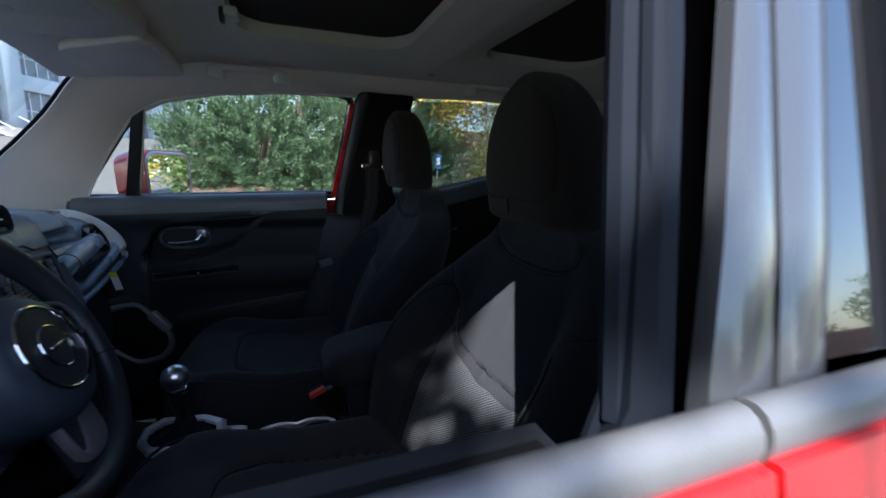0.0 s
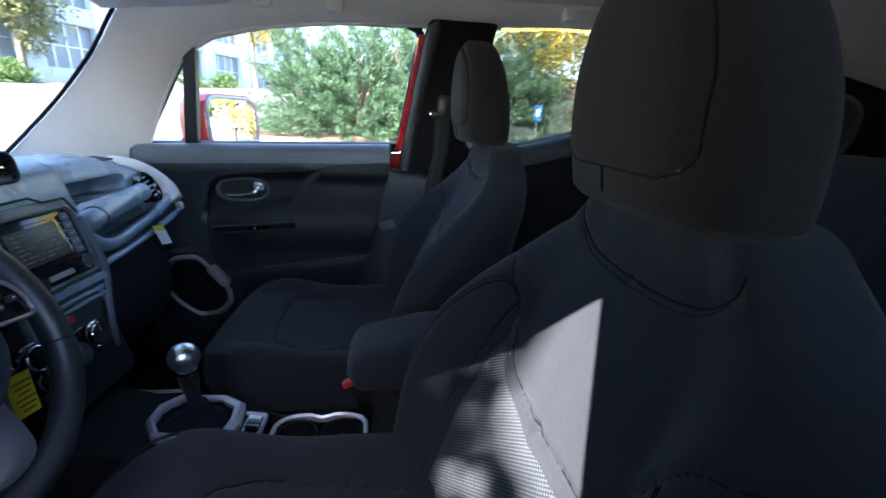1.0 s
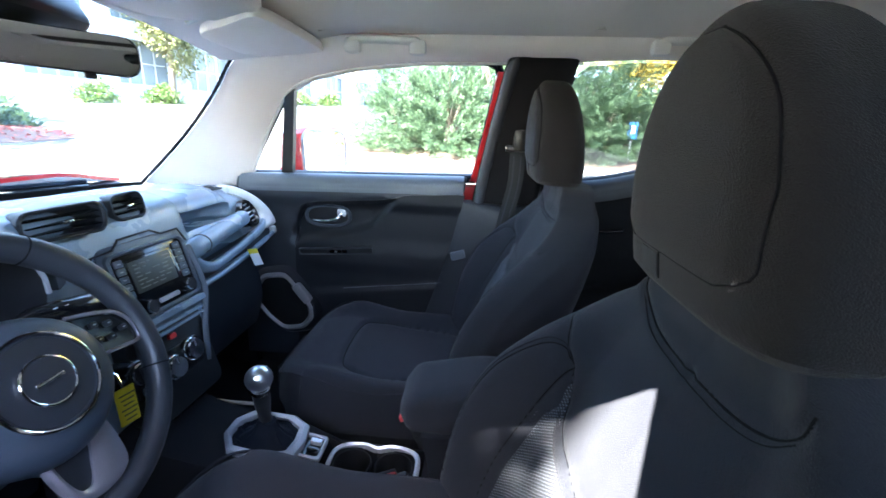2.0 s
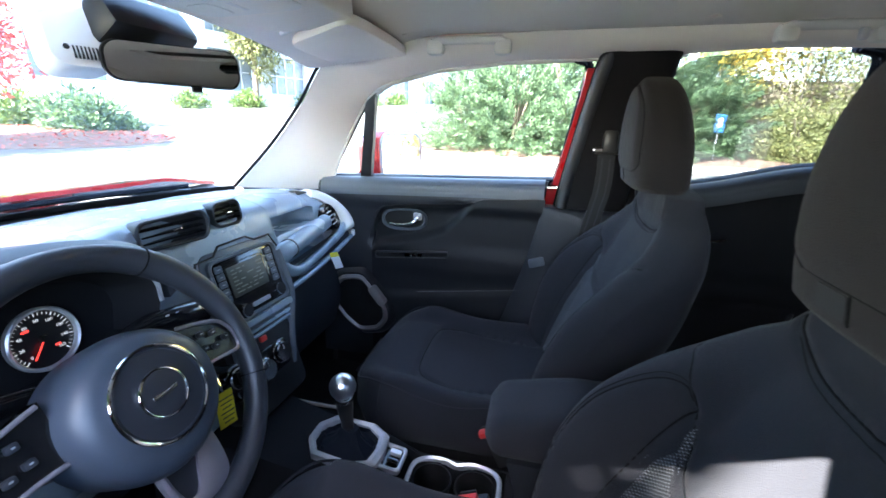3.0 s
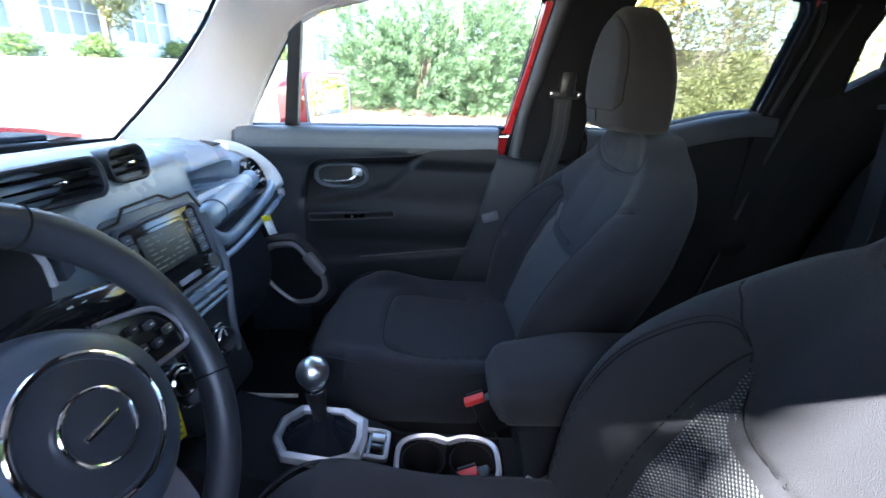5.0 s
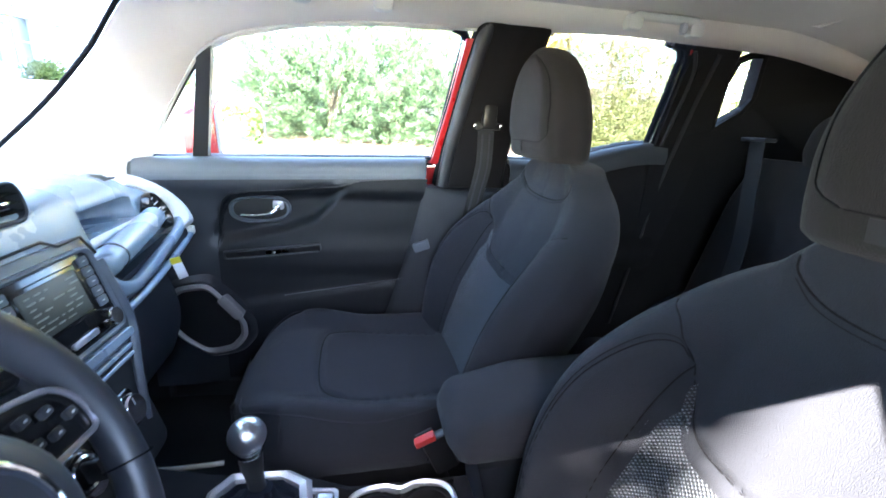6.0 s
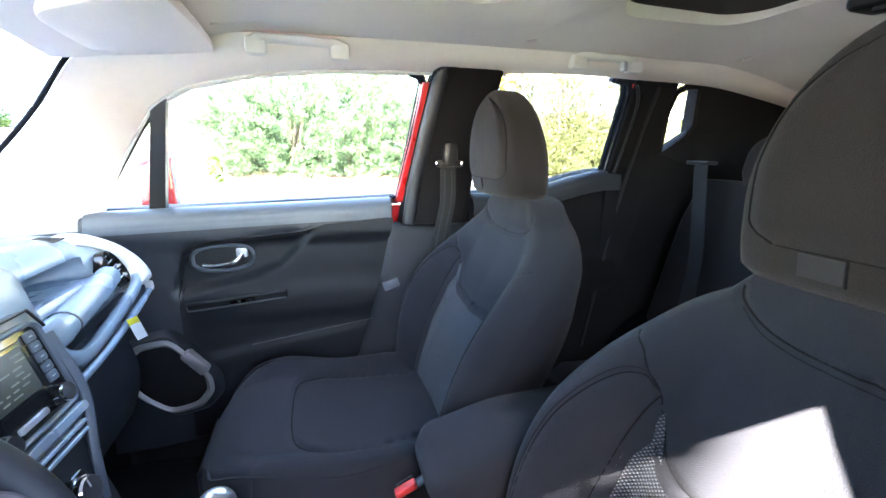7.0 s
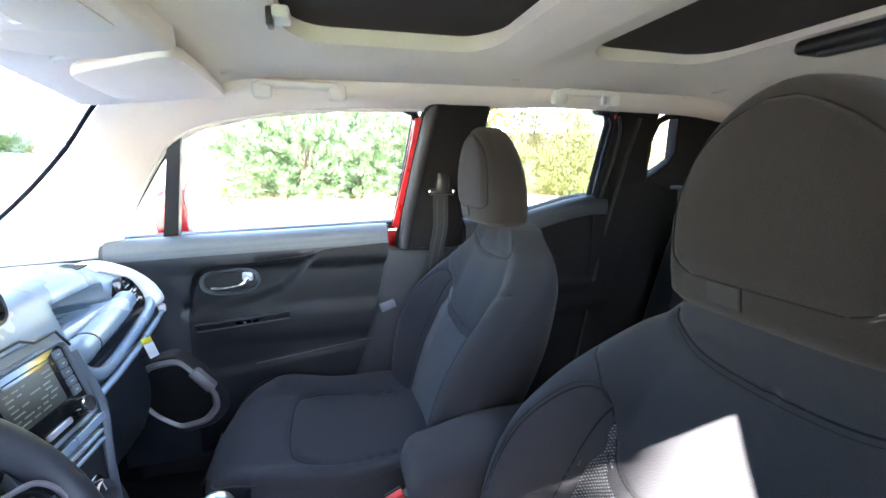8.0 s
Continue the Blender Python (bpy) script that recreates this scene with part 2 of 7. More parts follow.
def turned(bm, prof, m=None, n=32, arc=2 * math.pi):
    """A body of revolution: (radius, height) pairs about z, then placed by m."""
    m = m or Matrix()
    rings = []
    for r, h in prof:
        rings.append([m @ Vector((max(r, 1e-5) * math.cos(arc * k / n), max(r, 1e-5) * math.sin(arc * k / n), h)) for k in range(n)])
    loft(bm, rings)


def rounded(w, h, r, n=5):
    """A rounded rectangle, centred, as 2D points."""
    out = []
    for cx, cy, a0 in ((w / 2 - r, h / 2 - r, 0), (-w / 2 + r, h / 2 - r, 90), (-w / 2 + r, -h / 2 + r, 180), (w / 2 - r, -h / 2 + r, 270)):
        for k in range(n + 1):
            a = radians(a0 + 90 * k / n)
            out.append((cx + r * math.cos(a), cy + r * math.sin(a)))
    return out


def ring2(bm, outer, inner, fn, depth, lip=0.0):
    """A frame between two outlines of equal count; fn maps (u, v, h) to space."""
    loft(bm, [[fn(u, v, -depth) for u, v in outer], [fn(u, v, 0) for u, v in outer],
              [fn(a * 0.5 + c * 0.5, b * 0.5 + d * 0.5, lip) for (a, b), (c, d) in zip(outer, inner)],
              [fn(u, v, 0) for u, v in inner], [fn(u, v, -depth) for u, v in inner]], True, False)


def lettering(name, text, size, mat, parent, m, depth=0.0004):
    """Raised printed characters, centred at the pose m."""
    cu = bpy.data.curves.new(name, "FONT")
    cu.body, cu.size, cu.extrude, cu.align_x, cu.align_y, cu.resolution_u = text, size, depth, "CENTER", "CENTER", 2
    tmp = bpy.data.objects.new(name, cu)
    scene.collection.objects.link(tmp)
    me = bpy.data.meshes.new_from_object(tmp.evaluated_get(bpy.context.evaluated_depsgraph_get()))
    bpy.data.objects.remove(tmp)
    bpy.data.curves.remove(cu)
    me.transform(Matrix.Translation(-ORIGIN[parent.name]) @ m)
    me.materials.clear()
    me.materials.append(mat)
    ob = new(name, me)
    ob.parent = parent
    ORIGIN[ob.name] = ORIGIN[parent.name]
    return ob


def basis(o, u, v, n):
    """The pose whose axes are u, v, n at o."""
    u, v, n = (Vector(a).normalized() for a in (u, v, n))
    return Matrix(((u.x, v.x, n.x, o[0]), (u.y, v.y, n.y, o[1]), (u.z, v.z, n.z, o[2]), (0, 0, 0, 1)))


# ---- the cabin shell: x runs to the rear, y to the passenger's side, z up ----
def side_y(z):
    """Half-width of the cabin's inner skin at height z."""
    return 0.745 - 0.30 * max(0.0, z - 1.10) if z > 1.06 else 0.735


def on_side(sg, x, z, d=0.0):
    """A point on the inner skin; d metres further out."""
    return Vector((x, sg * (side_y(z) + d), z))


FRONT_WIN = [(-0.915, 1.098), (-0.846, 1.20), (-0.768, 1.312), (-0.720, 1.366), (-0.649, 1.404), (-0.50, 1.438), (-0.30, 1.460), (-0.115, 1.466), (-0.085, 1.456), (-0.076, 1.436), (-0.100, 1.30), (-0.136, 1.122), (-0.466, 1.112), (-0.80, 1.095)]
REAR_WIN = [(0.085, 1.122), (0.125, 1.38), (0.145, 1.44), (0.185, 1.472), (0.324, 1.486), (0.54, 1.488), (0.588, 1.478), (0.604, 1.45), (0.600, 1.20), (0.372, 1.143)]
QUARTER_WIN = [(0.792, 1.262), (0.765, 1.40), (0.775, 1.462), (0.815, 1.482), (0.862, 1.482), (0.895, 1.365), (0.875, 1.32)]


def roof_z(x, y):
    z = 1.568 - 0.045 * (abs(y) / 0.545) ** 2 + 0.018 * min(x, 0.6)
    z -= 0.075 * smoothstep(-0.45, -0.85, x) if x < -0.45 else 0
    z -= 0.16 * smoothstep(0.75, 1.75, x)
    return z


def build_headliner():
    """One mesh: a cloth ceiling with two sunroof openings, dark blinds above them, a bar between."""
    bm = bmesh.new()

    def strip(x0, x1, y0, y1, nx, ny):
        rows = [[(x0 + (x1 - x0) * i / nx, y0 + (y1 - y0) * j / ny, 0) for j in range(ny + 1)] for i in range(nx + 1)]
        sheet(bm, [[(x, y, roof_z(x, y)) for x, y, _ in r] for r in rows], (0, 0, 0.02))

    def framed(x0, x1, y0, y1, hx0, hx1, hy, rad):
        cx, cy = (hx0 + hx1) / 2, 0.0
        hole = [(cx + u, cy + v) for u, v in rounded(hx1 - hx0, 2 * hy, rad, 8)]
        rings = []
        for u, v in hole:
            du, dv = u - cx, v - cy
            ts = [t for t in ((x1 - cx) / du if du > 1e-6 else (x0 - cx) / du if du < -1e-6 else 9e9, (y1 - cy) / dv if dv > 1e-6 else (y0 - cy) / dv if dv < -1e-6 else 9e9)]
            t = min(ts)
            rings.append((cx + du * t, cy + dv * t))
        steps = []
        for k in range(7):
            f = k / 6
            steps.append([(a * (1 - f) + c * f, b * (1 - f) + d * f, roof_z(a * (1 - f) + c * f, b * (1 - f) + d * f) + 0.012 * smoothstep(0.55, 1.0, f)) for (a, b), (c, d) in zip(rings, hole)])
        steps.append([(u, v, roof_z(u, v) + 0.045) for u, v in hole])
        loft(bm, steps, True, False)

    strip(-0.86, -0.56, -0.545, 0.545, 8, 24)
    framed(-0.56, 0.165, -0.50, 0.50, -0.41, 0.045, 0.365, 0.09)
    framed(0.165, 0.86, -0.50, 0.50, 0.27, 0.66, 0.355, 0.09)
    for s in (-1, 1):
        strip(-0.56, 0.86, s * 0.50, s * 0.545, 28, 2)
    strip(0.86, 1.72, -0.545, 0.545, 12, 24)
    return solid("ceiling", bm, LINER, "pale grey-beige cloth headliner with two sunroof openings", "ceiling")


ceiling = build_headliner()
for cx, cy, w, h in ((-0.18, 0.0, 0.58, 0.84), (0.465, 0.0, 0.50, 0.80)):
    bm = bmesh.new()
    box(bm, (cx, cy, 1.600), (w, h, 0.008), 0.002)
    solid("sunroof_blind", bm, BLIND, "dark brown cloth sunroof blind, drawn shut", "blind", "structure", "sunroof blinds")


def build_rail(sg):
    """Windscreen pillar and roof rail cover as one sweeping piece."""
    c1 = [(-1.24, 0.66, 1.05), (-1.045, 0.612, 1.205), (-0.918, 0.582, 1.328), (-0.80, 0.557, 1.466), (-0.66, 0.547, 1.500), (-0.48, 0.545, 1.508), (-0.28, 0.545, 1.516), (-0.08, 0.545, 1.522), (0.14, 0.545, 1.526), (0.36, 0.545, 1.530), (0.62, 0.545, 1.532), (0.95, 0.543, 1.525), (1.35, 0.540, 1.46), (1.72, 0.535, 1.375)]
    c2 = [(-0.925, 0.750, 1.05), (-0.848, 0.722, 1.20), (-0.770, 0.688, 1.315), (-0.722, 0.668, 1.370), (-0.640, 0.656, 1.410), (-0.47, 0.648, 1.445), (-0.28, 0.642, 1.464), (-0.08, 0.640, 1.470), (0.14, 0.638, 1.478), (0.36, 0.636, 1.490), (0.62, 0.636, 1.488), (0.95, 0.640, 1.480), (1.35, 0.64, 1.42), (1.72, 0.63, 1.34)]
    a, b = spline(c1, 70), spline(c2, 70)
    rows = []
    for p, q in zip(a, b):
        row = []
        for k in range(13):
            f = k / 12
            v = p.lerp(q, f)
            v.y -= 0.016 * math.sin(math.pi * f) ** 0.8
            v.z -= 0.010 * math.sin(math.pi * f) * smoothstep(-0.9, -0.6, p.x)
            row.append((v.x, sg * v.y, v.z))
        rows.append(row)
    bm = bmesh.new()
    sheet(bm, rows, lambda p: Vector((0.0, sg * 0.022, 0.018)))
    ob = solid("trim", bm, LINER, "pale grey windscreen pillar and roof rail cover", "pillar trim")
    bm = bmesh.new()
    tube(bm, [(p.x - 0.004, sg * (p.y - 0.004), p.z + 0.004) for p in a[:19]], 0.005, 6)
    solid("trim", bm, RUBBER, "thin black edge of the windscreen beside the pillar", "seal")
    bm = bmesh.new()
    tube(bm, [(q.x, sg * (q.y + 0.006), q.z - 0.002) for q in b[2:44]], 0.0055, 6)
    solid("trim", bm, RUBBER if sg < 0 else PILLAR, "rounded seal along the top of the door openings", "seal")


for sg in (1, -1):
    build_rail(sg)


def build_pillars(sg):
    """Centre pillar (upper and lower cover), rear pillars and the tail panels."""
    who = "passenger" if sg > 0 else "driver"
    p = thing("pillar_trim", (0.0, sg * 0.72, 0.45), f"dark plastic centre pillar cover on the {who}'s side", "pillar trim", kind="structure")
    up = [(-0.128, 1.045), (-0.112, 1.16), (-0.085, 1.32), (-0.062, 1.44), (-0.05, 1.485), (0.15, 1.49), (0.135, 1.40), (0.10, 1.20), (0.085, 1.045)]
    lo = [(-0.350, 0.42), (-0.280, 0.62), (-0.212, 0.85), (-0.160, 1.042), (0.090, 1.042), (0.10, 0.80), (0.09, 0.42)]

    def face(out, d):
        left, right = out[: (len(out) + 1) // 2], out[::-1][: (len(out) + 1) // 2]
        rows = [[on_side(sg, a[0] * (1 - f) + b[0] * f, a[1] * (1 - f) + b[1] * f, d - 0.030 * math.sin(math.pi * f) ** 0.35) for f in (0, 0.04, 0.1, 0.2, 0.35, 0.5, 0.65, 0.8, 0.9, 0.96, 1)] for a, b in zip(left, right)]
        b = bmesh.new()
        sheet(b, rows, (0, sg * (0.045 if sg > 0 else 0.010), 0))
        return b

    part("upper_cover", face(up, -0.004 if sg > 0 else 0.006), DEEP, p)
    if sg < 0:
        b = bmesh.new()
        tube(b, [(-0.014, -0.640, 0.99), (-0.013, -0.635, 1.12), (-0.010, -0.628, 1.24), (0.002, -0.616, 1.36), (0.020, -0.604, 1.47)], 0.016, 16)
        # paler than the cover: the light on this edge is in its colour
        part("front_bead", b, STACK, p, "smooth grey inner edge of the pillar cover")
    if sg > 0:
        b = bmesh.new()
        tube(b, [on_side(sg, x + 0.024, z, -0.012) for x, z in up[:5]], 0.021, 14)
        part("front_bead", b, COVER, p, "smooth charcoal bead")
    # driver's cover near black: the shade on it is put into the colour
    part("lower_cover", face(lo, -0.002), COVER if sg > 0 else DEEP, p, "smooth charcoal lower pillar cover, darkened for shade on the driver's side")
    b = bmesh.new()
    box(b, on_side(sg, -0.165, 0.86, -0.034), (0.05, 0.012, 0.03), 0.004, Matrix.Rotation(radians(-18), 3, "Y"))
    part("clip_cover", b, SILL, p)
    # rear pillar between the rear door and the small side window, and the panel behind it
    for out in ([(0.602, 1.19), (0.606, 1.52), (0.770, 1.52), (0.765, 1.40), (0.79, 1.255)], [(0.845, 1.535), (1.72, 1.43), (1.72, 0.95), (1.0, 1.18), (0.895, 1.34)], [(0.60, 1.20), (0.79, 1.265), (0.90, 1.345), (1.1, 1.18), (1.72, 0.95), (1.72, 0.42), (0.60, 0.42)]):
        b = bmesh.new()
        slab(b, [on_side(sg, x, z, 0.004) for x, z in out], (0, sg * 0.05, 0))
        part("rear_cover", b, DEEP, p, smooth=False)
    b = bmesh.new()
    tube(b, spline([on_side(sg, 0.69, 1.47, -0.004), on_side(sg, 0.676, 1.30, -0.006), on_side(sg, 0.65, 1.05, -0.01), on_side(sg, 0.605, 0.80, -0.012), on_side(sg, 0.56, 0.55, -0.01)], 24), 0.007, 6)
    part("door_seal", b, INSERT, p)
    b = bmesh.new()
    tube(b, spline([on_side(sg, 0.605, 1.472, -0.002), on_side(sg, 0.628, 1.40, -0.004), on_side(sg, 0.618, 1.20, -0.004)], 12), 0.006, 6)
    part("edge_bead", b, INSERT, p)
    b = bmesh.new()
    slab(b, [on_side(sg, x, z, -0.002) for x, z in ((0.636, 1.25), (0.641, 1.45), (0.650, 1.45), (0.645, 1.26))], (0, sg * 0.01, 0))
    part("frame_strip", b, DEEP, p, smooth=False)
    return p


build_pillars(1)
build_pillars(-1)


def pocket(x, z):
    """Scooped recess round the door pull."""
    lo = float(np.interp(x, [-0.78, -0.74, -0.56, -0.48, -0.43, -0.37], [0.90, 0.865, 0.905, 0.935, 0.985, 1.05]))
    hi = float(np.interp(x, [-0.76, -0.745, -0.73, -0.70, -0.60, -0.42, -0.36], [0.88, 0.92, 0.97, 1.006, 1.022, 1.038, 1.05]))
    return 0.024 * smoothstep(lo - 0.012, lo + 0.022, z) * (1 - smoothstep(hi - 0.022, hi, z)) if hi > lo else 0.0


def door_y(x, z, rear=False):
    """Inner door panel: half-width with its sill roll, arm rest swell and lower pocket."""
    y = 0.722 + (0 if rear else pocket(x, z))
    y += 0.022 * smoothstep(1.07, 1.115, z)
    y -= 0.012 * smoothstep(0.99, 1.03, z) * (1 - smoothstep(1.06, 1.10, z))
    a = smoothstep(0.755, 0.805, z) * (1 - smoothstep(0.835, 0.90, z))
    y -= 0.006 * a * smoothstep(-0.80, -0.55, x)
    y -= 0.006 * (1 - smoothstep(0.70, 0.735, z - 0.13 * (x + 0.4)))
    y -= 0.018 * (1 - smoothstep(-0.86, -0.70, x)) * (1 - smoothstep(0.75, 0.95, z))
    if rear:
        y = 0.728 + 0.015 * smoothstep(1.05, 1.13, z) - 0.04 * a
    return y


def sill_z(x):
    return 1.098 + (x + 0.80) * 0.036 if x < 0.1 else 1.128 + 0.075 * smoothstep(0.2, 0.62, x)


def build_door(sg, rear, number):
    who = "passenger" if sg > 0 else "driver"
    x0, x1 = (0.095, 0.66) if rear else (-0.945, -0.150)
    state = "" if rear or sg > 0 else " with its window lowered"
    d = thing(f"door_{number}", ((x0 + x1) / 2, sg * 0.76, 0.40), f"black inner panel of the closed {'rear' if rear else 'front'} door, {who}'s side{state}", "car door", kind="structure")
    drop = 0.0 if rear or sg > 0 else 0.055
    rows = []
    for i in range(61):
        f = i / 60
        row = []
        for j in range(41):
            g = j / 40
            xr = x1 if rear else x1 - 0.185 * (1 - g) ** 1.2
            x = x0 + (xr - x0) * f
            z = 0.42 + (sill_z(x) - drop - 0.42) * g
            row.append((x, sg * door_y(x, z, rear), z))
        rows.append(row)
    b = bmesh.new()
    sheet(b, rows, lambda p: Vector((0, sg * (0.80 - abs(p.y)) if abs(p.y) < 0.78 else sg * 0.02, 0)))
    # rear and driver's panels get darker plastic, which stands for their shade
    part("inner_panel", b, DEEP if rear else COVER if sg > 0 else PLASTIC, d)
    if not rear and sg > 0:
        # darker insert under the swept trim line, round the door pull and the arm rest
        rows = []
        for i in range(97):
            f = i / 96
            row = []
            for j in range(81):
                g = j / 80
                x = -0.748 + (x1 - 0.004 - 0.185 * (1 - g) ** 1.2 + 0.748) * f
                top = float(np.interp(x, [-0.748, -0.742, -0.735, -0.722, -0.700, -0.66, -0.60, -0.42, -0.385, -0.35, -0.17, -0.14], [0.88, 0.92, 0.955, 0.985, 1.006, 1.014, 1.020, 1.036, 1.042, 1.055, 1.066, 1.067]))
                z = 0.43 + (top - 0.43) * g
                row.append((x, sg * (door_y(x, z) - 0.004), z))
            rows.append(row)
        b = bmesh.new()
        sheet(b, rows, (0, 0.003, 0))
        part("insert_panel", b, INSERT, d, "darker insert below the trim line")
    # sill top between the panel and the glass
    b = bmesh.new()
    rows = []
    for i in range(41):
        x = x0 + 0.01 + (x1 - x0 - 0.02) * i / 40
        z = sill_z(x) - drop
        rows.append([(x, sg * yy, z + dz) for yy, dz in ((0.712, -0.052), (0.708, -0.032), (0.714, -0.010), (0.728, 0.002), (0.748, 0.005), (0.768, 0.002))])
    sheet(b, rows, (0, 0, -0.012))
    # one pad in three tones: how light falls on each door is coloured in
    part("sill_pad", b, DEEP if sg < 0 else COVER if rear else SILL, d, "soft charcoal sill pad with light and shade in its colour")
    # outer skin
    b = bmesh.new()
    s0, s1 = (-0.084, 0.70) if rear else (-0.945, -0.090)
    rows = [[(s0 + (s1 - s0) * i / 24, sg * (0.80 + 0.055 * math.sin(math.pi * min(1, g * 0.9 + 0.05)) ** 0.8), 0.36 + (sill_z(s0 + (s1 - s0) * i / 24) - 0.03 - 0.36) * g) for g in [j / 16 for j in range(17)]] for i in range(25)]
    sheet(b, rows, (0, -sg * 0.012, 0))
    part("outer_skin", b, RED, d, "glossy red outer skin")
    win = REAR_WIN if rear else FRONT_WIN
    if rear or sg > 0:
        b = bmesh.new()
        slab(b, [on_side(sg, x, z, 0.028) for x, z in win], (0, sg * 0.004, 0))
        g = part("window_glass", b, TINTED if rear else GLASS, d, smooth=False)
        g.visible_shadow = False
    cx = sum(x for x, _ in win) / len(win)
    cz = sum(z for _, z in win) / len(win)

    def edging(pts, grow, d, r, mat, name, lab=""):
        b = bmesh.new()
        tube(b, [on_side(sg, x + (x - cx) * grow, z + (z - cz) * grow + (0.4 * grow if z > cz else -0.4 * grow), d) for x, z in pts], r, 8)
        part(name, b, mat, d_ob, lab)

    d_ob = d
    if sg < 0 and not rear:
        runs = [(win[:12] + [(-0.156, 1.05)], RUBBER)]
    elif rear:
        runs = [(win[5:] + win[:3], RUBBER)]
    else:
        runs = [(win[7:] + win[:1], RUBBER), (win[:4], BLACK), (win[3:8], PILLAR)]
    for pts, seal in runs:
        edging(pts, 0.0, 0.020, 0.0055, seal, "window_seal")
        if seal is RUBBER:
            edging(pts, 0.02, 0.052 if rear or sg > 0 else 0.030, 0.014, RUBBER, "window_frame", "black window frame")
    return d


door_pf = build_door(1, False, 1)
door_pr = build_door(1, True, 2)
door_df = build_door(-1, False, 3)
door_dr = build_door(-1, True, 4)

# red painted edge of the passenger's window frame beside the centre pillar
b = bmesh.new()
rows = [[on_side(1, x + dx, z, d) for dx, d in ((-0.004, 0.030), (0.0, 0.006), (0.024, 0.0))] for x, z in ((-0.141, 1.108), (-0.136, 1.122), (-0.118, 1.21), (-0.100, 1.30), (-0.084, 1.40), (-0.078, 1.445))]
sheet(b, rows, (0, 0.004, 0))
part("painted_edge", b, RED, door_pf, "red painted door edge")
b = bmesh.new()
sheet(b, [[on_side(1, x + dx, z, d) for dx, d in ((0.0, 0.012), (0.014, 0.006), (0.030, 0.006))] for x, z in ((0.606, 1.19), (0.612, 1.26), (0.614, 1.36), (0.612, 1.45), (0.600, 1.478))], (0, 0.004, 0))
part("painted_edge", b, RED, door_pr, "red painted door edge")
b = bmesh.new()
slab(b, [on_side(1, x, z, 0.010) for x, z in ((-0.955, 1.04), (-0.935, 1.115), (-0.905, 1.165), (-0.905, 1.10), (-0.925, 1.06))], (0, 0.012, 0))
part("painted_corner", b, RED, door_pf, "red painted frame corner", smooth=False)
for d in (door_pf, door_df):
    sg = 1 if d is door_pf else -1
    b = bmesh.new()
    slab(b, [on_side(sg, x, z, 0.006) for x, z in ((-0.800, 1.090), (-0.738, 1.366), (-0.702, 1.385), (-0.762, 1.092))], (0, sg * 0.024, 0))
    part("quarter_bar", b, BLACK, d, "black bar before the small front pane", smooth=False)

# small fixed side windows behind the rear doors
for i, sg in enumerate((1, -1)):
    w = thing(f"window_{i + 2}", on_side(sg, 0.83, 1.26), "small dark-framed side window behind the rear door", "window", "rear side windows", "structure")
    b = bmesh.new()
    slab(b, [on_side(sg, x, z, 0.03) for x, z in QUARTER_WIN], (0, sg * 0.004, 0))
    part("pane", b, GLASS, w, smooth=False).visible_shadow = False
    b = bmesh.new()
    tube(b, [on_side(sg, x, z, 0.012) for x, z in QUARTER_WIN], 0.012, 6, True)
    part("window_frame", b, DEEP, w)


# windscreen
def screen_point(f, g):
    """f from the driver's edge to the passenger's, g from the base up."""
    y = -0.66 + 1.32 * f
    k = 1 - (y / 0.66) ** 2
    base = Vector((-1.255 - 0.17 * k, y, 1.035))
    top = Vector((-0.815 - 0.07 * k, y * 0.84, 1.475 + 0.03 * k))
    v = base.lerp(top, g)
    v.z += 0.03 * math.sin(math.pi * g)
    return v


w = thing("window_1", (-1.3, 0, 1.03), "raked windscreen of clear curved glass", "windscreen", kind="structure")
b = bmesh.new()
sheet(b, [[screen_point(i / 24, j / 10) for i in range(25)] for j in range(11)], (-0.003, 0, 0.004))
part("pane", b, GLASS, w).visible_shadow = False
b = bmesh.new()
sheet(b, [[screen_point(i / 24, j) + Vector((0, 0, 0.003)) for i in range(25)] for j in (-0.04, 0.035)], (0, 0, -0.004))
part("black_border", b, BLACK, w, "black printed border at the base")
b = bmesh.new()
sheet(b, [[screen_point(i / 24, j) + Vector((0.003, 0, -0.002)) for i in range(25)] for j in (0.965, 1.04)], (-0.006, 0, 0.004))
part("black_border", b, GLOSS, w)

# wiper resting at the foot of the windscreen
w = thing("wiper", (-1.36, 0.45, 1.05), "black windscreen wiper resting at the foot of the glass", "wiper")
b = bmesh.new()
tube(b, [screen_point(f, 0.035) + Vector((-0.02, 0, 0.012)) for f in (0.45, 0.6, 0.75, 0.9)], 0.008, 6)
part("blade", b, RUBBER, w)
b = bmesh.new()
tube(b, [screen_point(0.68, 0.03) + Vector((-0.03, 0, 0.02)), screen_point(0.8, 0.01) + Vector((-0.04, 0, 0.018)), screen_point(0.93, -0.02) + Vector((-0.05, 0, 0.012))], [0.007, 0.01, 0.014], 8)
part("arm", b, BLACK, w)

# floor, tunnel, foot wells, tail
b = bmesh.new()
sheet(b, [[(x, y, 0.355 + (0.16 * smoothstep(-0.95, -1.25, x) if x < -0.95 else 0) + 0.10 * (1 - smoothstep(0.10, 0.22, abs(y))) + 0.02 * noise.noise((x * 4, y * 4, 0))) for y in [-0.72 + 0.04 * j for j in range(37)]] for x in [-1.30 + 0.05 * i for i in range(61)]], (0, 0, -0.05))
floor = solid("floor", b, CARPET, "black loop-pile carpet on the cabin floor", "carpet")
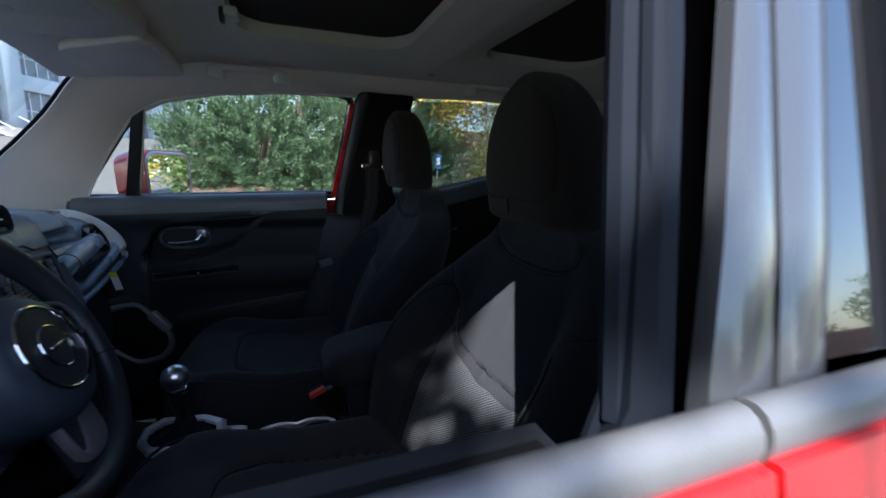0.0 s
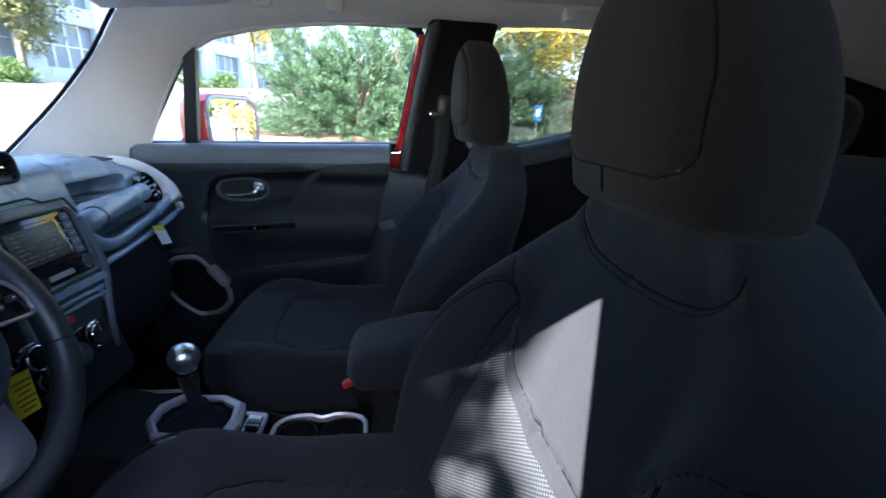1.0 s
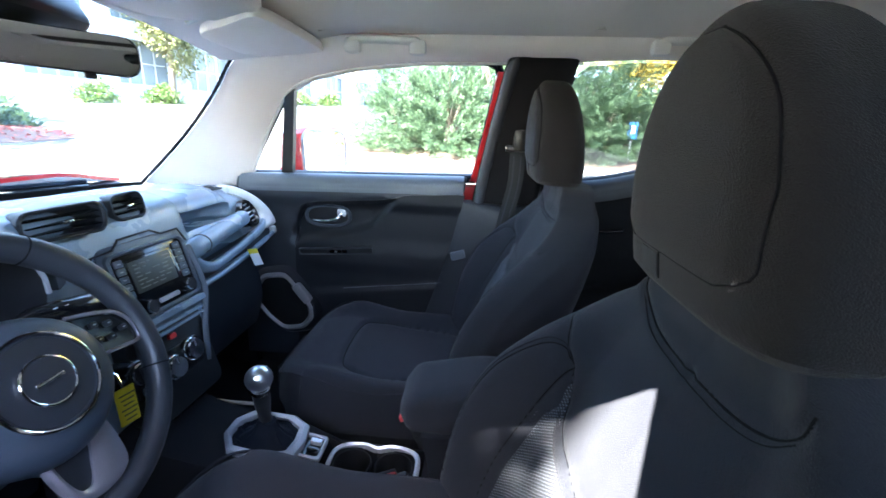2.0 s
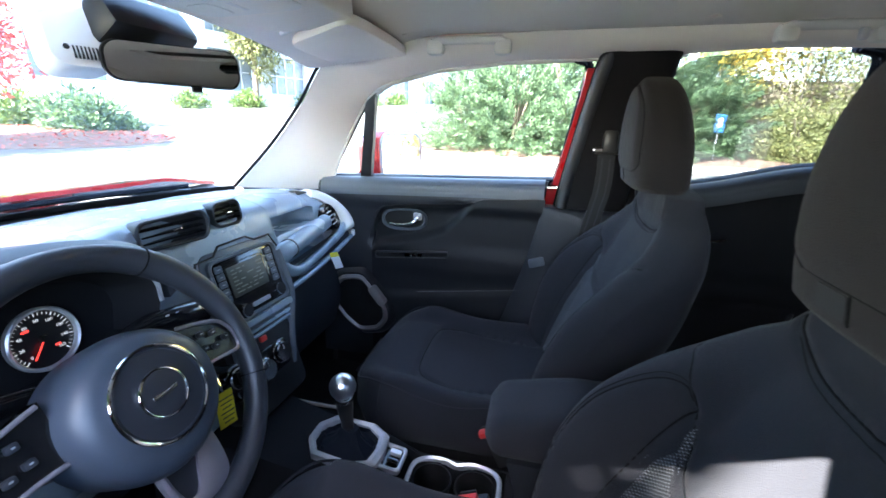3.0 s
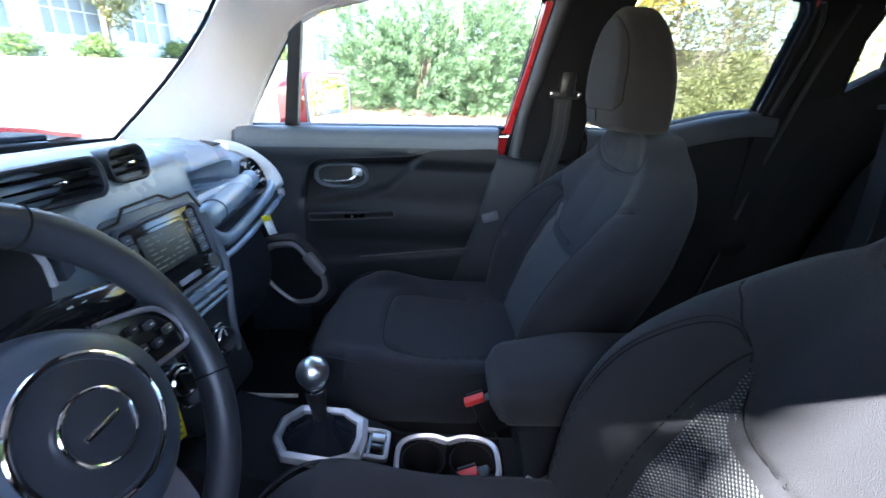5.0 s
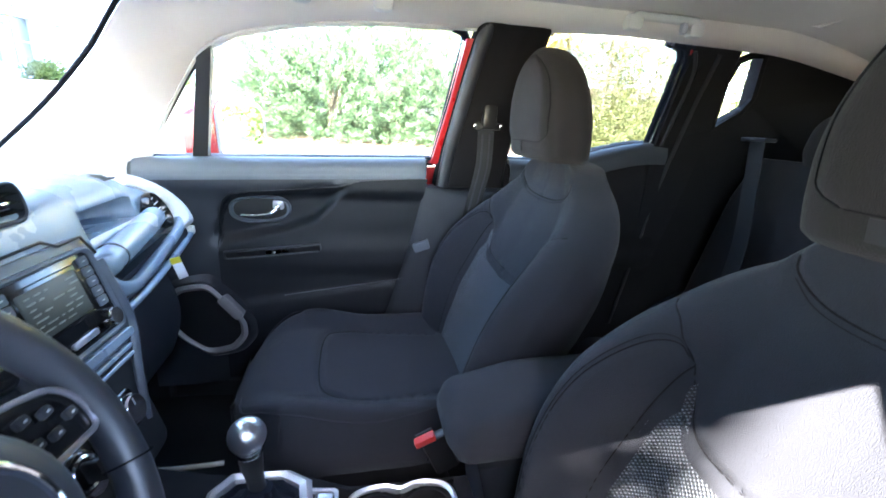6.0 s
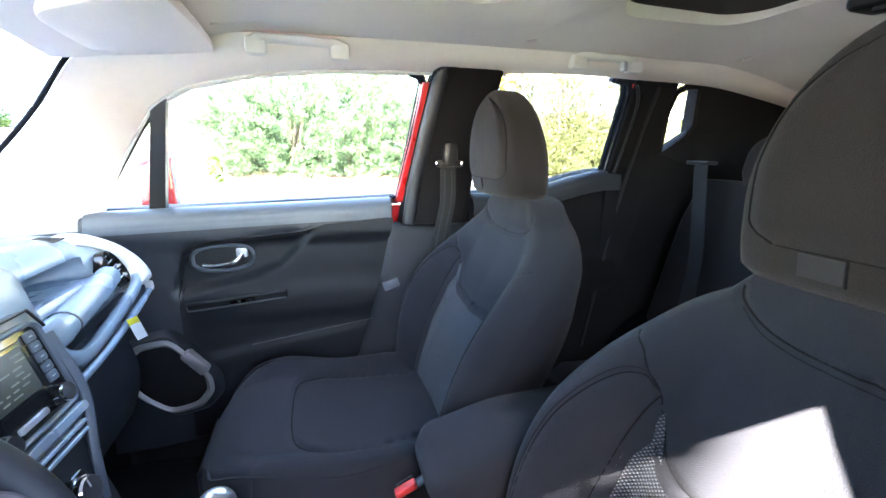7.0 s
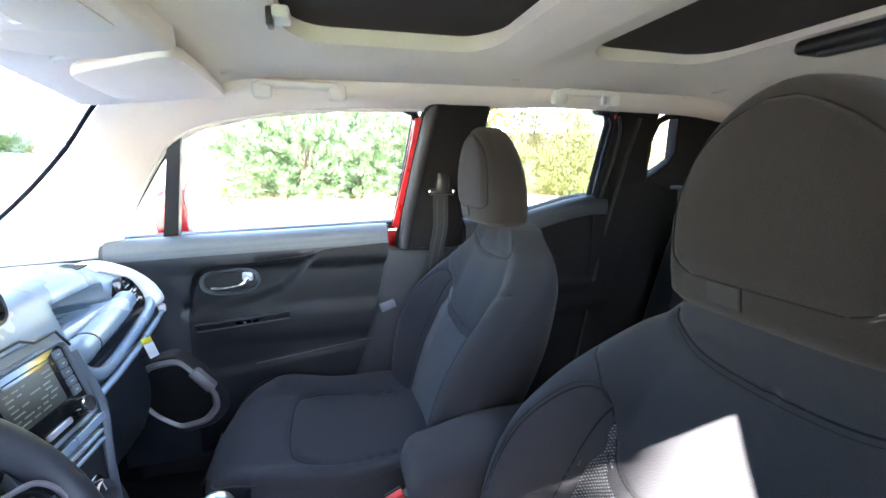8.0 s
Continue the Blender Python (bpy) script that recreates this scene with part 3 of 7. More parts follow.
for x, z0, z1, nm, lab in ((-1.28, 0.30, 1.02, "wall_front", "black carpeted bulkhead below the dashboard"), (1.70, 0.30, 1.38, "wall_rear", "dark inner panel of the tailgate")):
    b = bmesh.new()
    box(b, (x, 0, (z0 + z1) / 2), (0.04, 1.46, z1 - z0), 0.01)
    solid(nm, b, CARPET if x < 0 else PLASTIC, lab, "panel")
for sg in (1, -1):
    b = bmesh.new()
    box(b, (-1.09, sg * 0.735, 0.70), (0.34, 0.05, 0.70), 0.012)
    solid("wall_kick", b, CARPET, "black carpeted kick panel beside the foot well", "panel")

# red outer body: roof, bonnet, wings, sills, tail
body = thing("car_body", (0.2, 0, 0.2), "glossy red compact off-road car body with a black sunroof", "car body", kind="structure")
b = bmesh.new()
sheet(b, [[(x, y, roof_z(x, y) + 0.085 - 0.05 * (abs(y) / 0.64) ** 4) for y in [-0.66 + 0.055 * j for j in range(25)]] for x in [-0.84 + 0.08 * i for i in range(33)]], (0, 0, 0.012))
part("roof_skin", b, RED, body)
b = bmesh.new()
rows = []
for i in range(15):
    x = -1.42 - 0.075 * i
    rows.append([(x, y, 1.092 - 0.209 * (i / 14) ** 1.4 - 0.035 * (abs(y) / 0.70) ** 3 + 0.010 * smoothstep(0.42, 0.5, abs(y)) * (1 - smoothstep(0.58, 0.66, abs(y)))) for y in [-0.76 + 0.076 * j for j in range(21)]])
sheet(b, rows, (0, 0, -0.012))
part("bonnet", b, RED, body)
b = bmesh.new()
sheet(b, [[(-1.44 + 0.20 * f, y, 1.040 - 0.02 * f) for y in [-0.74 + 0.074 * j for j in range(21)]] for f in (0, 0.5, 1)], (0, 0, -0.02))
part("cowl", b, BLACK, body)
for sg in (1, -1):
    b = bmesh.new()
    rows = [[(x, sg * (0.845 - 0.05 * g ** 3), 0.45 + (0.50 - 0.11 * min(1, max(0, (-1.1 - x) / 1.3))) * g) for g in [k / 8 for k in range(9)]] for x in [-2.45 + 0.1 * i for i in range(16)]]
    sheet(b, rows, (0, -sg * 0.012, 0))
    part("wing", b, RED, body)
    b = bmesh.new()
    rows = [[(x, sg * (0.855 - 0.06 * g ** 3), 0.45 + 0.75 * g) for g in [k / 8 for k in range(9)]] for x in [0.70 + 0.1 * i for i in range(12)]]
    sheet(b, rows, (0, -sg * 0.012, 0))
    part("rear_wing", b, RED, body)
    b = bmesh.new()
    box(b, (-0.2, sg * 0.80, 0.33), (2.2, 0.10, 0.12), 0.02)
    part("door_sill", b, BLACK, body)
    b = bmesh.new()
    tube(b, spline([(-1.20, sg * 0.735, 1.06), (-1.00, sg * 0.70, 1.24), (-0.80, sg * 0.665, 1.45), (-0.5, sg * 0.675, 1.54), (0.1, sg * 0.67, 1.56), (0.7, sg * 0.67, 1.555), (1.3, sg * 0.655, 1.49), (1.75, sg * 0.64, 1.38)], 40), 0.034, 8)
    part("roof_frame", b, RED, body)
    b = bmesh.new()
    slab(b, [(1.72, sg * 0.66, 0.42), (1.72, sg * 0.64, 1.38), (1.76, sg * 0.64, 1.38), (1.76, sg * 0.80, 1.1), (1.76, sg * 0.80, 0.42)], (0.03, 0, 0))
    part("tail_edge", b, RED, body, smooth=False)
b = bmesh.new()
box(b, (-2.42, 0, 0.62), (0.10, 1.60, 0.44), 0.03)
part("grille_panel", b, RED, body)
b = bmesh.new()
sheet(b, [[(1.815 + 0.030 * (1 - q * q) - 0.02 * g ** 3, 0.80 * q, 0.42 + 0.64 * g) for g in [k / 6 for k in range(7)]] for q in [-1 + k / 8 for k in range(17)]], (-0.012, 0, 0))
part("tailgate", b, RED, body)
b = bmesh.new()
sheet(b, [[(1.822 + 0.022 * (1 - q * q) - 0.045 * g, (0.79 - 0.13 * g) * q, 1.065 + 0.32 * g) for g in [k / 4 for k in range(5)]] for q in [-1 + k / 8 for k in range(17)]], (-0.006, 0, 0))
part("rear_window", b, DARKGLASS, body, "dark tailgate glass")
for x in (-1.62, 0.95):
    for sg in (1, -1):
        b = bmesh.new()
        m = basis((x, sg * 0.70, 0.34), (1, 0, 0), (0, 0, 1), (0, sg, 0))
        turned(b, [(0.10, 0.02), (0.2, 0.02), (0.225, 0.04), (0.32, 0.06), (0.345, 0.03), (0.345, -0.12), (0.32, -0.15), (0.1, -0.15)], m, 40)
        wheel = part("wheel", b, RUBBER, body)
        b = bmesh.new()
        turned(b, [(0.02, 0.05), (0.08, 0.045), (0.20, 0.035), (0.222, 0.05), (0.222, 0.02), (0.02, 0.0)], m, 40)
        part("rim", b, SILVER, wheel)


# ---- front seats ----
def curve(xs, ys):
    """A smooth function through knots: Hermite pieces with averaged slopes."""
    n = len(xs)
    sl = [(ys[min(n - 1, i + 1)] - ys[max(0, i - 1)]) / (xs[min(n - 1, i + 1)] - xs[max(0, i - 1)]) for i in range(n)]

    def f(x):
        x = min(xs[-1], max(xs[0], x))
        k = min(n - 2, max(0, sum(1 for q in xs[1:-1] if q <= x)))
        h = xs[k + 1] - xs[k]
        t = (x - xs[k]) / h
        return (ys[k] * (1 + 2 * t) * (1 - t) ** 2 + ys[k + 1] * t * t * (3 - 2 * t)
                + h * (sl[k] * t * (1 - t) ** 2 - sl[k + 1] * t * t * (1 - t)))

    return f


BZ = [0.60, 0.72, 0.83, 0.92, 0.99, 1.04, 1.08, 1.11, 1.135, 1.150, 1.160, 1.166]
BACK_W = curve(BZ, [0.240, 0.276, 0.2975, 0.2985, 0.2795, 0.252, 0.217, 0.176, 0.150, 0.134, 0.112, 0.070])
BACK_B = curve(BZ, [0.040, 0.078, 0.101, 0.096, 0.064, 0.030, 0.015, 0.009, 0.008, 0.006, 0.004, 0.002])
BACK_T = curve(BZ, [0.115, 0.120, 0.124, 0.122, 0.110, 0.099, 0.087, 0.078, 0.070, 0.060, 0.044, 0.020])
# seams of the backrest from its middle: yoke with its blunt chin, bolster tops, collar, mesh edges
CHIN = [(0.223, 1.036), (0.195, 1.025), (0.175, 1.000), (0.160, 0.978), (0.142, 0.935), (0.128, 0.913), (0.105, 0.902), (0.070, 0.898), (0.030, 0.895), (0.0, 0.894)]
BOLSTER = [(0.166, 0.986), (0.180, 0.999), (0.199, 0.992), (0.218, 0.964), (0.232, 0.921), (0.236, 0.86), (0.228, 0.76), (0.205, 0.65)]
MESH_EDGE = [(0.160, 0.978), (0.168, 0.945), (0.173, 0.896), (0.174, 0.80), (0.160, 0.70), (0.140, 0.62)]
COLLAR = [(0.128, 1.128), (0.124, 1.110), (0.100, 1.090), (0.060, 1.080), (0.0, 1.0765)]


def seam_line(pts, s, n=40):
    return [(s * p.x, p.y) for p in spline([(a, c, 0) for a, c in pts], n)]


SEAMS = [(seam_line(pts, s), d) for pts, d in ((CHIN, 0.0045), (BOLSTER, 0.0025), (MESH_EDGE, 0.004), (COLLAR, 0.0035)) for s in (-1, 1)]
SEAM_PTS = [(np.array(pts), d) for pts, d in SEAMS]


def back_front(y, z, groove=True):
    """x of the seat back's front face at (y, z) from the seat's middle."""
    w = BACK_W(z)
    s = abs(y) / w
    x = -0.0305 + 0.4226 * (min(z, 1.105) - 0.87) + 0.12 * max(0.0, z - 1.105)
    x += -BACK_B(z) * smoothstep(0.46, 0.80, s) + 0.066 * max(0.0, (s - 0.80) / 0.20) ** 2 + 0.006 * (1 - s) ** 2
    if groove:
        for pts, d in SEAM_PTS:
            q = float(((pts - (y, z)) ** 2).sum(axis=1).min())
            if q < 0.0012:
                x += 1.3 * d * math.exp(-q / 0.00003) - 0.5 * d * math.exp(-q / 0.0004)
    return x


def back_rings():
    rings = []
    for i in range(111):
        z = BZ[0] + (BZ[-1] - BZ[0]) * (1 - (1 - i / 110) ** 1.35)
        w, x = BACK_W(z), -0.0305 + 0.4226 * (min(z, 1.105) - 0.87)
        ring = [(back_front(w * s, z), w * s, z) for s in [-1 + 2 * k / 110 for k in range(111)]]
        x_edge = back_front(w, z, False)
        for k in range(1, 18):
            a = math.pi * k / 18
            c, sn = math.cos(a), math.sin(a)
            ring.append((x_edge + (x + BACK_T(z) - x_edge) * sn ** 0.55, w * (1 if c > 0 else -1) * abs(c) ** 0.45, z - 0.004 * sn))
        rings.append(ring)
    return rings


HEAD_H = 0.234


def head_ring(g):
    """Head restraint section at g of its height: x of its front, half-width, depth."""
    dome = math.sqrt(max(0.0, 1 - max(0.0, (g - 0.3085) / 0.6915) ** 1.76))
    w = 0.130 * (1 - 0.02 * (1 - smoothstep(0.0, 0.20, g)) ** 2) * dome
    depth = 0.1195 * (0.25 + 0.75 * dome ** 0.8) * (1 - 0.06 * (1 - smoothstep(0.0, 0.2, g)))
    front = 0.0393 - 0.020 * g + (0.1195 - depth) * 0.45
    return front, max(w, 0.004), depth


def cushion_z(x, y):
    """Top of the seat cushion from the seat's middle."""
    s = abs(y) / 0.252
    z = 0.645 + (0.030 * smoothstep(-0.30, -0.50, x) if x < -0.30 else 0.0)
    z -= 0.060 * max(0.0, (-0.53 - x) / 0.09) ** 2
    z += 0.030 * smoothstep(0.55, 0.82, s) * (1 - smoothstep(-0.44, -0.60, x) if x < -0.44 else 1)
    z -= 0.070 * max(0.0, (s - 0.84) / 0.16) ** 2
    return z


RIM = [(-0.14, 0.130), (-0.33, 0.154), (-0.40, 0.142), (-0.430, 0.118), (-0.440, 0.06), (-0.441, 0.0)]
RIM_PTS = np.array([(x, k * y) for k in (1, -1) for x, y in seam_line(RIM, 1)])


def cushion_top(x, y):
    """The cushion with its stitched insert pressed in along the seam."""
    q = float(((RIM_PTS - (x, y)) ** 2).sum(axis=1).min())
    return cushion_z(x, y) - (0.007 * math.exp(-q / 0.00006) - 0.003 * math.exp(-q / 0.0008) if q < 0.003 else 0.0)


def build_seat(back_at, head_at, cushion_at, raised, label):
    """A front seat; back_at, head_at and cushion_at place its three main parts."""
    seat = thing("car_seat", (cushion_at[0] - 0.25, cushion_at[1], 0.40), label, "car seat", "front car seats")

    def add(name, o, rings=None, mat=SEAT, lab="", sheet_rows=None, thick=(0.004, 0, 0), line=None, r=0.0013, parent=seat, closed=False):
        b = bmesh.new()
        o = Vector(o)
        if rings:
            loft(b, [[o + Vector(p) for p in q] for q in rings])
        if sheet_rows:
            sheet(b, [[o + Vector(p) for p in q] for q in sheet_rows], thick)
        if line:
            tube(b, [o + Vector(p) for p in line], r, 5, closed)
        return part(name, b, mat, parent, lab)

    back = add("backrest", back_at, back_rings())
    # open-mesh insert round and below the chin of the yoke
    rows = []
    chin_z = curve([0.0, 0.030, 0.070, 0.105, 0.128, 0.142, 0.158], [0.890, 0.891, 0.894, 0.898, 0.909, 0.931, 0.970])
    for m in range(61):
        t = -1 + m / 30
        row = []
        for k in range(41):
            f = k / 40
            y = t * 0.168
            top = chin_z(abs(y)) if abs(y) < 0.156 else 0.968 - 2.0 * (abs(y) - 0.156)
            z = 0.625 + (top - 0.006 - 0.625) * f
            e = float(np.interp(z, [0.62, 0.70, 0.80, 0.896, 0.945, 0.978], [0.134, 0.154, 0.168, 0.167, 0.162, 0.156]))
            y = t * e
            rim = min(1.0, 9 * (1 - abs(t)), 12 * (1 - f))
            row.append((back_front(y, z, False) - 0.0002 - 0.0022 * rim, y, z))
        rows.append(row)
    add("mesh_insert", back_at, None, MESH, "open-weave mesh insert", rows, parent=back)
    for pts, d in SEAMS:
        line = [(back_front(y, z) - 0.0008, y, z) for y, z in pts]
        add("seam", back_at, line=line, mat=THREAD, r=0.0012, parent=back)
    # second stitch line beside the collar and the bolster tops
    for s in (-1, 1):
        pts = seam_line([(a + 0.004, c + 0.006) for a, c in BOLSTER], s)
        add("stitch", back_at, line=[(back_front(y, z) - 0.0004, y, z) for y, z in pts], mat=THREAD, r=0.0006, parent=back)
        pts = seam_line([(a, c - 0.006) for a, c in COLLAR[1:]], s)
        add("stitch", back_at, line=[(back_front(y, z) - 0.0004, y, z) for y, z in pts], mat=THREAD, r=0.0006, parent=back)
    # head restraint
    z0 = 1.1398
    rings = []
    for i in range(45):
        g = 1 - (1 - i / 44) ** 1.7
        f, w, d = head_ring(g)
        roll = 0.008 * (1 - smoothstep(0.0, 0.035, g))
        rings.append([(f + d / 2 - (d / 2 - roll) * (1 if c > 0 else -1) * abs(c) ** 0.56, (w - roll) * (1 if s > 0 else -1) * abs(s) ** 0.56, z0 + HEAD_H * g)
                      for c, s in [(math.cos(2 * math.pi * k / 72), math.sin(2 * math.pi * k / 72)) for k in range(72)]])
    head = add("headrest", head_at, rings, SEAT_HEAD)

    def face_x(y, g):
        f, w, d = head_ring(g)
        q = min(1.0, abs(y) / w) ** (1 / 0.56)
        return f + d / 2 - d / 2 * math.sqrt(max(0.0, 1 - q * q)) ** 0.56

    rows, left, right = [], [], []
    for k in range(41):
        g = 0.17 + 0.75 * (1 - (1 - k / 40) ** 1.5)
        w = head_ring(g)[1]
        e = min(0.106, w * 0.85) - 0.030 * max(0.0, (0.27 - g) / 0.10) ** 2.5
        e = max(0.012, e * math.sqrt(max(0.0, 1 - max(0.0, (g - 0.62) / 0.305) ** 3)))
        rows.append([(face_x(e * t, g) - 0.0045 * min(1, 7 * (1 - abs(t)), 0.2 + k / 3, 0.2 + (40 - k) / 3) - 0.0004, e * t, z0 + HEAD_H * g) for t in [-1 + m / 14 for m in range(29)]])
        left.append((face_x(e, g) - 0.0012, -e, z0 + HEAD_H * g))
        right.append((face_x(e, g) - 0.0012, e, z0 + HEAD_H * g))
    add("face_panel", head_at, None, SEAT_HEAD, "", rows, parent=head)
    bottom = [(p[0] + 0.002, p[1], p[2] - 0.001) for p in rows[0]]
    top = [(p[0] + 0.002, p[1], p[2] + 0.001) for p in rows[-1]]
    add("seam", head_at, line=left + top + right[::-1] + bottom[::-1], mat=THREAD, r=0.0010, parent=head, closed=True)
    add("seam", head_at, line=[(face_x(0.012, g) - 0.0004, 0.012, z0 + HEAD_H * g) for g in (0.06, 0.09, 0.12, 0.15, 0.165)], mat=THREAD, r=0.0011, parent=head)
    b = bmesh.new()
    sheet(b, [[Vector(head_at) + Vector((face_x(y, g) - 0.0016, y, z0 + HEAD_H * g)) for y in (0.014, 0.026, 0.038, 0.050)] for g in (0.065, 0.11, 0.155)], (0.002, 0, 0))
    part("label", b, CHECK_LABEL, head, "small grey woven label")
    for s in (-1, 1):
        hx, hy, hz = head_at[0] + 0.100, head_at[1] + s * 0.062, 1.150 + head_at[2]
        b = bmesh.new()
        tube(b, [(back_at[0] + 0.105, hy, 1.08), (hx + 0.008, hy, hz + 0.05)], 0.0065, 10)
        part("post", b, CHROME, seat, "chrome post")
        b = bmesh.new()
        turned(b, [(0.006, 0), (0.02, 0), (0.019, 0.010), (0.012, 0.014), (0.006, 0.014)], Matrix.Translation((back_at[0] + 0.096, hy, 1.158)), 20)
        part("post_collar", b, BLACK, seat)
    # cushion
    up = Vector((0, 0, raised))
    rings = []
    for k in range(91):
        x = -0.622 + 0.537 * k / 90
        w = 0.246 * math.sqrt(max(0.0, 1 - max(0.0, (-0.46 - x) / 0.166) ** 2.3)) if x < -0.46 else 0.246 - 0.030 * smoothstep(-0.25, -0.09, x)
        w = max(w, 0.10)
        ring = [(x, w * s, cushion_top(x, w * s * 0.252 / w) if abs(x) > 0.50 else cushion_top(x, w * s)) for s in [-1 + 2 * m / 80 for m in range(81)]]
        zb = 0.540 + 0.05 * max(0.0, (-0.53 - x) / 0.09)
        side = ring[-1][2]
        ring += [(x, w * 1.012, side * 0.75 + zb * 0.25), (x, w * 1.005, zb + 0.03), (x, w * 0.95, zb), (x, -w * 0.95, zb), (x, -w * 1.005, zb + 0.03), (x, -w * 1.012, side * 0.75 + zb * 0.25)]
        rings.append([Vector(p) + up for p in ring])
    cushion = add("seat_cushion", cushion_at, rings)
    for s in (-1, 1):
        line = [(p.x, s * p.y, cushion_top(p.x, p.y) + 0.001 + raised) for p in spline([(a, c, 0) for a, c in RIM], 40)]
        add("seam", cushion_at, line=line, mat=THREAD, r=0.0016, parent=cushion)
        edge = spline([(-0.597, s * 0.10, 0), (-0.580, s * 0.17, 0), (-0.53, s * 0.214, 0), (-0.44, s * 0.232, 0), (-0.28, s * 0.230, 0), (-0.14, s * 0.212, 0)], 40)
        add("piping", cushion_at, line=[(p.x, p.y, cushion_z(p.x, p.y) - 0.001 + raised) for p in edge], mat=SEAT, r=0.0028, parent=cushion)
    # plastic base and side shield
    o = Vector(cushion_at)
    for s in (-1, 1):
        b = bmesh.new()
        box(b, o + Vector((-0.29, s * 0.205, 0.49)), (0.46, 0.05, 0.13), 0.015)
        part("side_shield", b, BLACK, seat)
        b = bmesh.new()
        box(b, o + Vector((-0.30, s * 0.19, 0.385)), (0.55, 0.04, 0.07), 0.006)
        part("rail", b, BLACK, seat)
        # recliner cover where the backrest meets the cushion
        b = bmesh.new()
        slab(b, [o + Vector((x, s * 0.236, z + raised)) for x, z in ((-0.215, 0.555), (-0.185, 0.625), (-0.135, 0.668), (-0.085, 0.650), (-0.050, 0.59), (-0.06, 0.54))], (0, s * 0.014, 0))
        bmesh.ops.bevel(b, geom=b.edges[:], offset=0.004, segments=2, affect="EDGES")
        part("recliner_cover", b, COVER, seat, "charcoal plastic recliner cover")
    return seat


build_seat((0.0063, 0.3944, 0), (-0.0277, 0.4012, 0.0254), (-0.010, 0.402, 0), 0.0, "charcoal cloth front passenger seat with mesh insert and headrest")
build_seat((0.0256, -0.3192, -0.006), (0.0088, -0.3169, 0.0038), (0.014, -0.322, 0), 0.028, "charcoal cloth driver's seat with mesh insert and headrest")


# buckles beside the seats
def build_buckle(at, lean, label):
    bk = thing("belt_buckle", at, label, "belt buckle", "belt buckles")
    m = Matrix.Rotation(radians(lean), 3, "Y")
    b = bmesh.new()
    box(b, Vector(at) + Vector((0, 0, 0.03)), (0.050, 0.026, 0.085), 0.006, m)
    part("housing", b, BLACK, bk)
    top = Vector(at) + m @ Vector((0, 0, 0.0735))
    b = bmesh.new()
    box(b, top + m @ Vector((-0.002, -0.004, 0.0)), (0.042, 0.018, 0.014), 0.003, m)
    part("button", b, BUCKLE_RED, bk, "red release button")
    b = bmesh.new()
    box(b, top + m @ Vector((0.0, 0.008, 0.0005)), (0.034, 0.004, 0.016), 0.001, m)
    part("slot", b, BLACK, bk)
    b = bmesh.new()
    tube(b, [Vector(at) + Vector((0, 0, 0.0)), Vector(at) + Vector((0.03, 0, -0.08)), Vector(at) + Vector((0.06, 0, -0.15))], 0.012, 8, False, 0.5)
    part("strap", b, BLACK, bk)
    if at[1] < 0:
        b = bmesh.new()
        box(b, (-0.170, -0.062, 0.642), (0.014, 0.003, 0.034), 0.001, Matrix.Rotation(radians(32), 3, "Y"))
        part("strap_label", b, TAG_WHITE, bk, "small white sewn label")


build_buckle((-0.205, 0.128, 0.580), -25, "black seat belt buckle with red button beside the passenger seat")
build_buckle((-0.225, -0.012, 0.536), -25, "black seat belt buckle with red button beside the driver's seat")

# passenger's shoulder belt on the centre pillar
belt = thing("seat_belt", (0.0, 0.69, 0.45), "dark grey seat belt hanging from its slotted ring on the pillar", "seat belt")
b = bmesh.new()
pts = spline([(0.004, 0.672, 1.222), (0.004, 0.668, 1.12), (-0.012, 0.668, 1.03), (-0.03, 0.668, 0.92), (-0.03, 0.668, 0.80), (-0.02, 0.67, 0.62)], 24)
sheet(b, [[p + Vector((-0.024, 0, 0)), p + Vector((0.0, -0.0015, 0)), p + Vector((0.024, 0, 0))] for p in pts], (0, 0.0025, 0))
part("webbing", b, BELT, belt)
b = bmesh.new()
sheet(b, [[p + Vector((-0.014, -0.0045, 0)), p + Vector((-0.009, -0.0045, 0))] for p in pts[1:]], (0, 0.001, 0))
part("stripe", b, BELT_GREY, belt)
b = bmesh.new()
sheet(b, [[p + Vector((0.008, -0.0045, 0)), p + Vector((0.012, -0.0045, 0))] for p in pts[1:]], (0, 0.001, 0))
part("stripe", b, BELT_GREY, belt)
b = bmesh.new()
box(b, (0.004, 0.664, 1.228), (0.078, 0.012, 0.020), 0.005)
ring_ob = part("slotted_ring", b, BLACK, belt, "black slotted ring with bright ends")
for x in (-0.034, 0.042):
    b = bmesh.new()
    box(b, (x, 0.6635, 1.228), (0.009, 0.014, 0.018), 0.004)
    part("bright_end", b, CHROME, ring_ob)
b = bmesh.new()
turned(b, [(0.0, 0.022), (0.013, 0.022), (0.017, 0.016), (0.018, 0.0)], basis((0.012, 0.688, 1.264), (1, 0, 0), (0, 0, 1), (0, -1, 0)), 24)
box(b, (0.008, 0.666, 1.254), (0.044, 0.026, 0.072), 0.011)
part("anchor_cover", b, BLACK, belt)
b = bmesh.new()
tube(b, [(0.04, 0.676, 1.23), (0.064, 0.672, 1.31), (0.075, 0.662, 1.36)], 0.003, 6)
part("return_strap", b, BELT, belt)


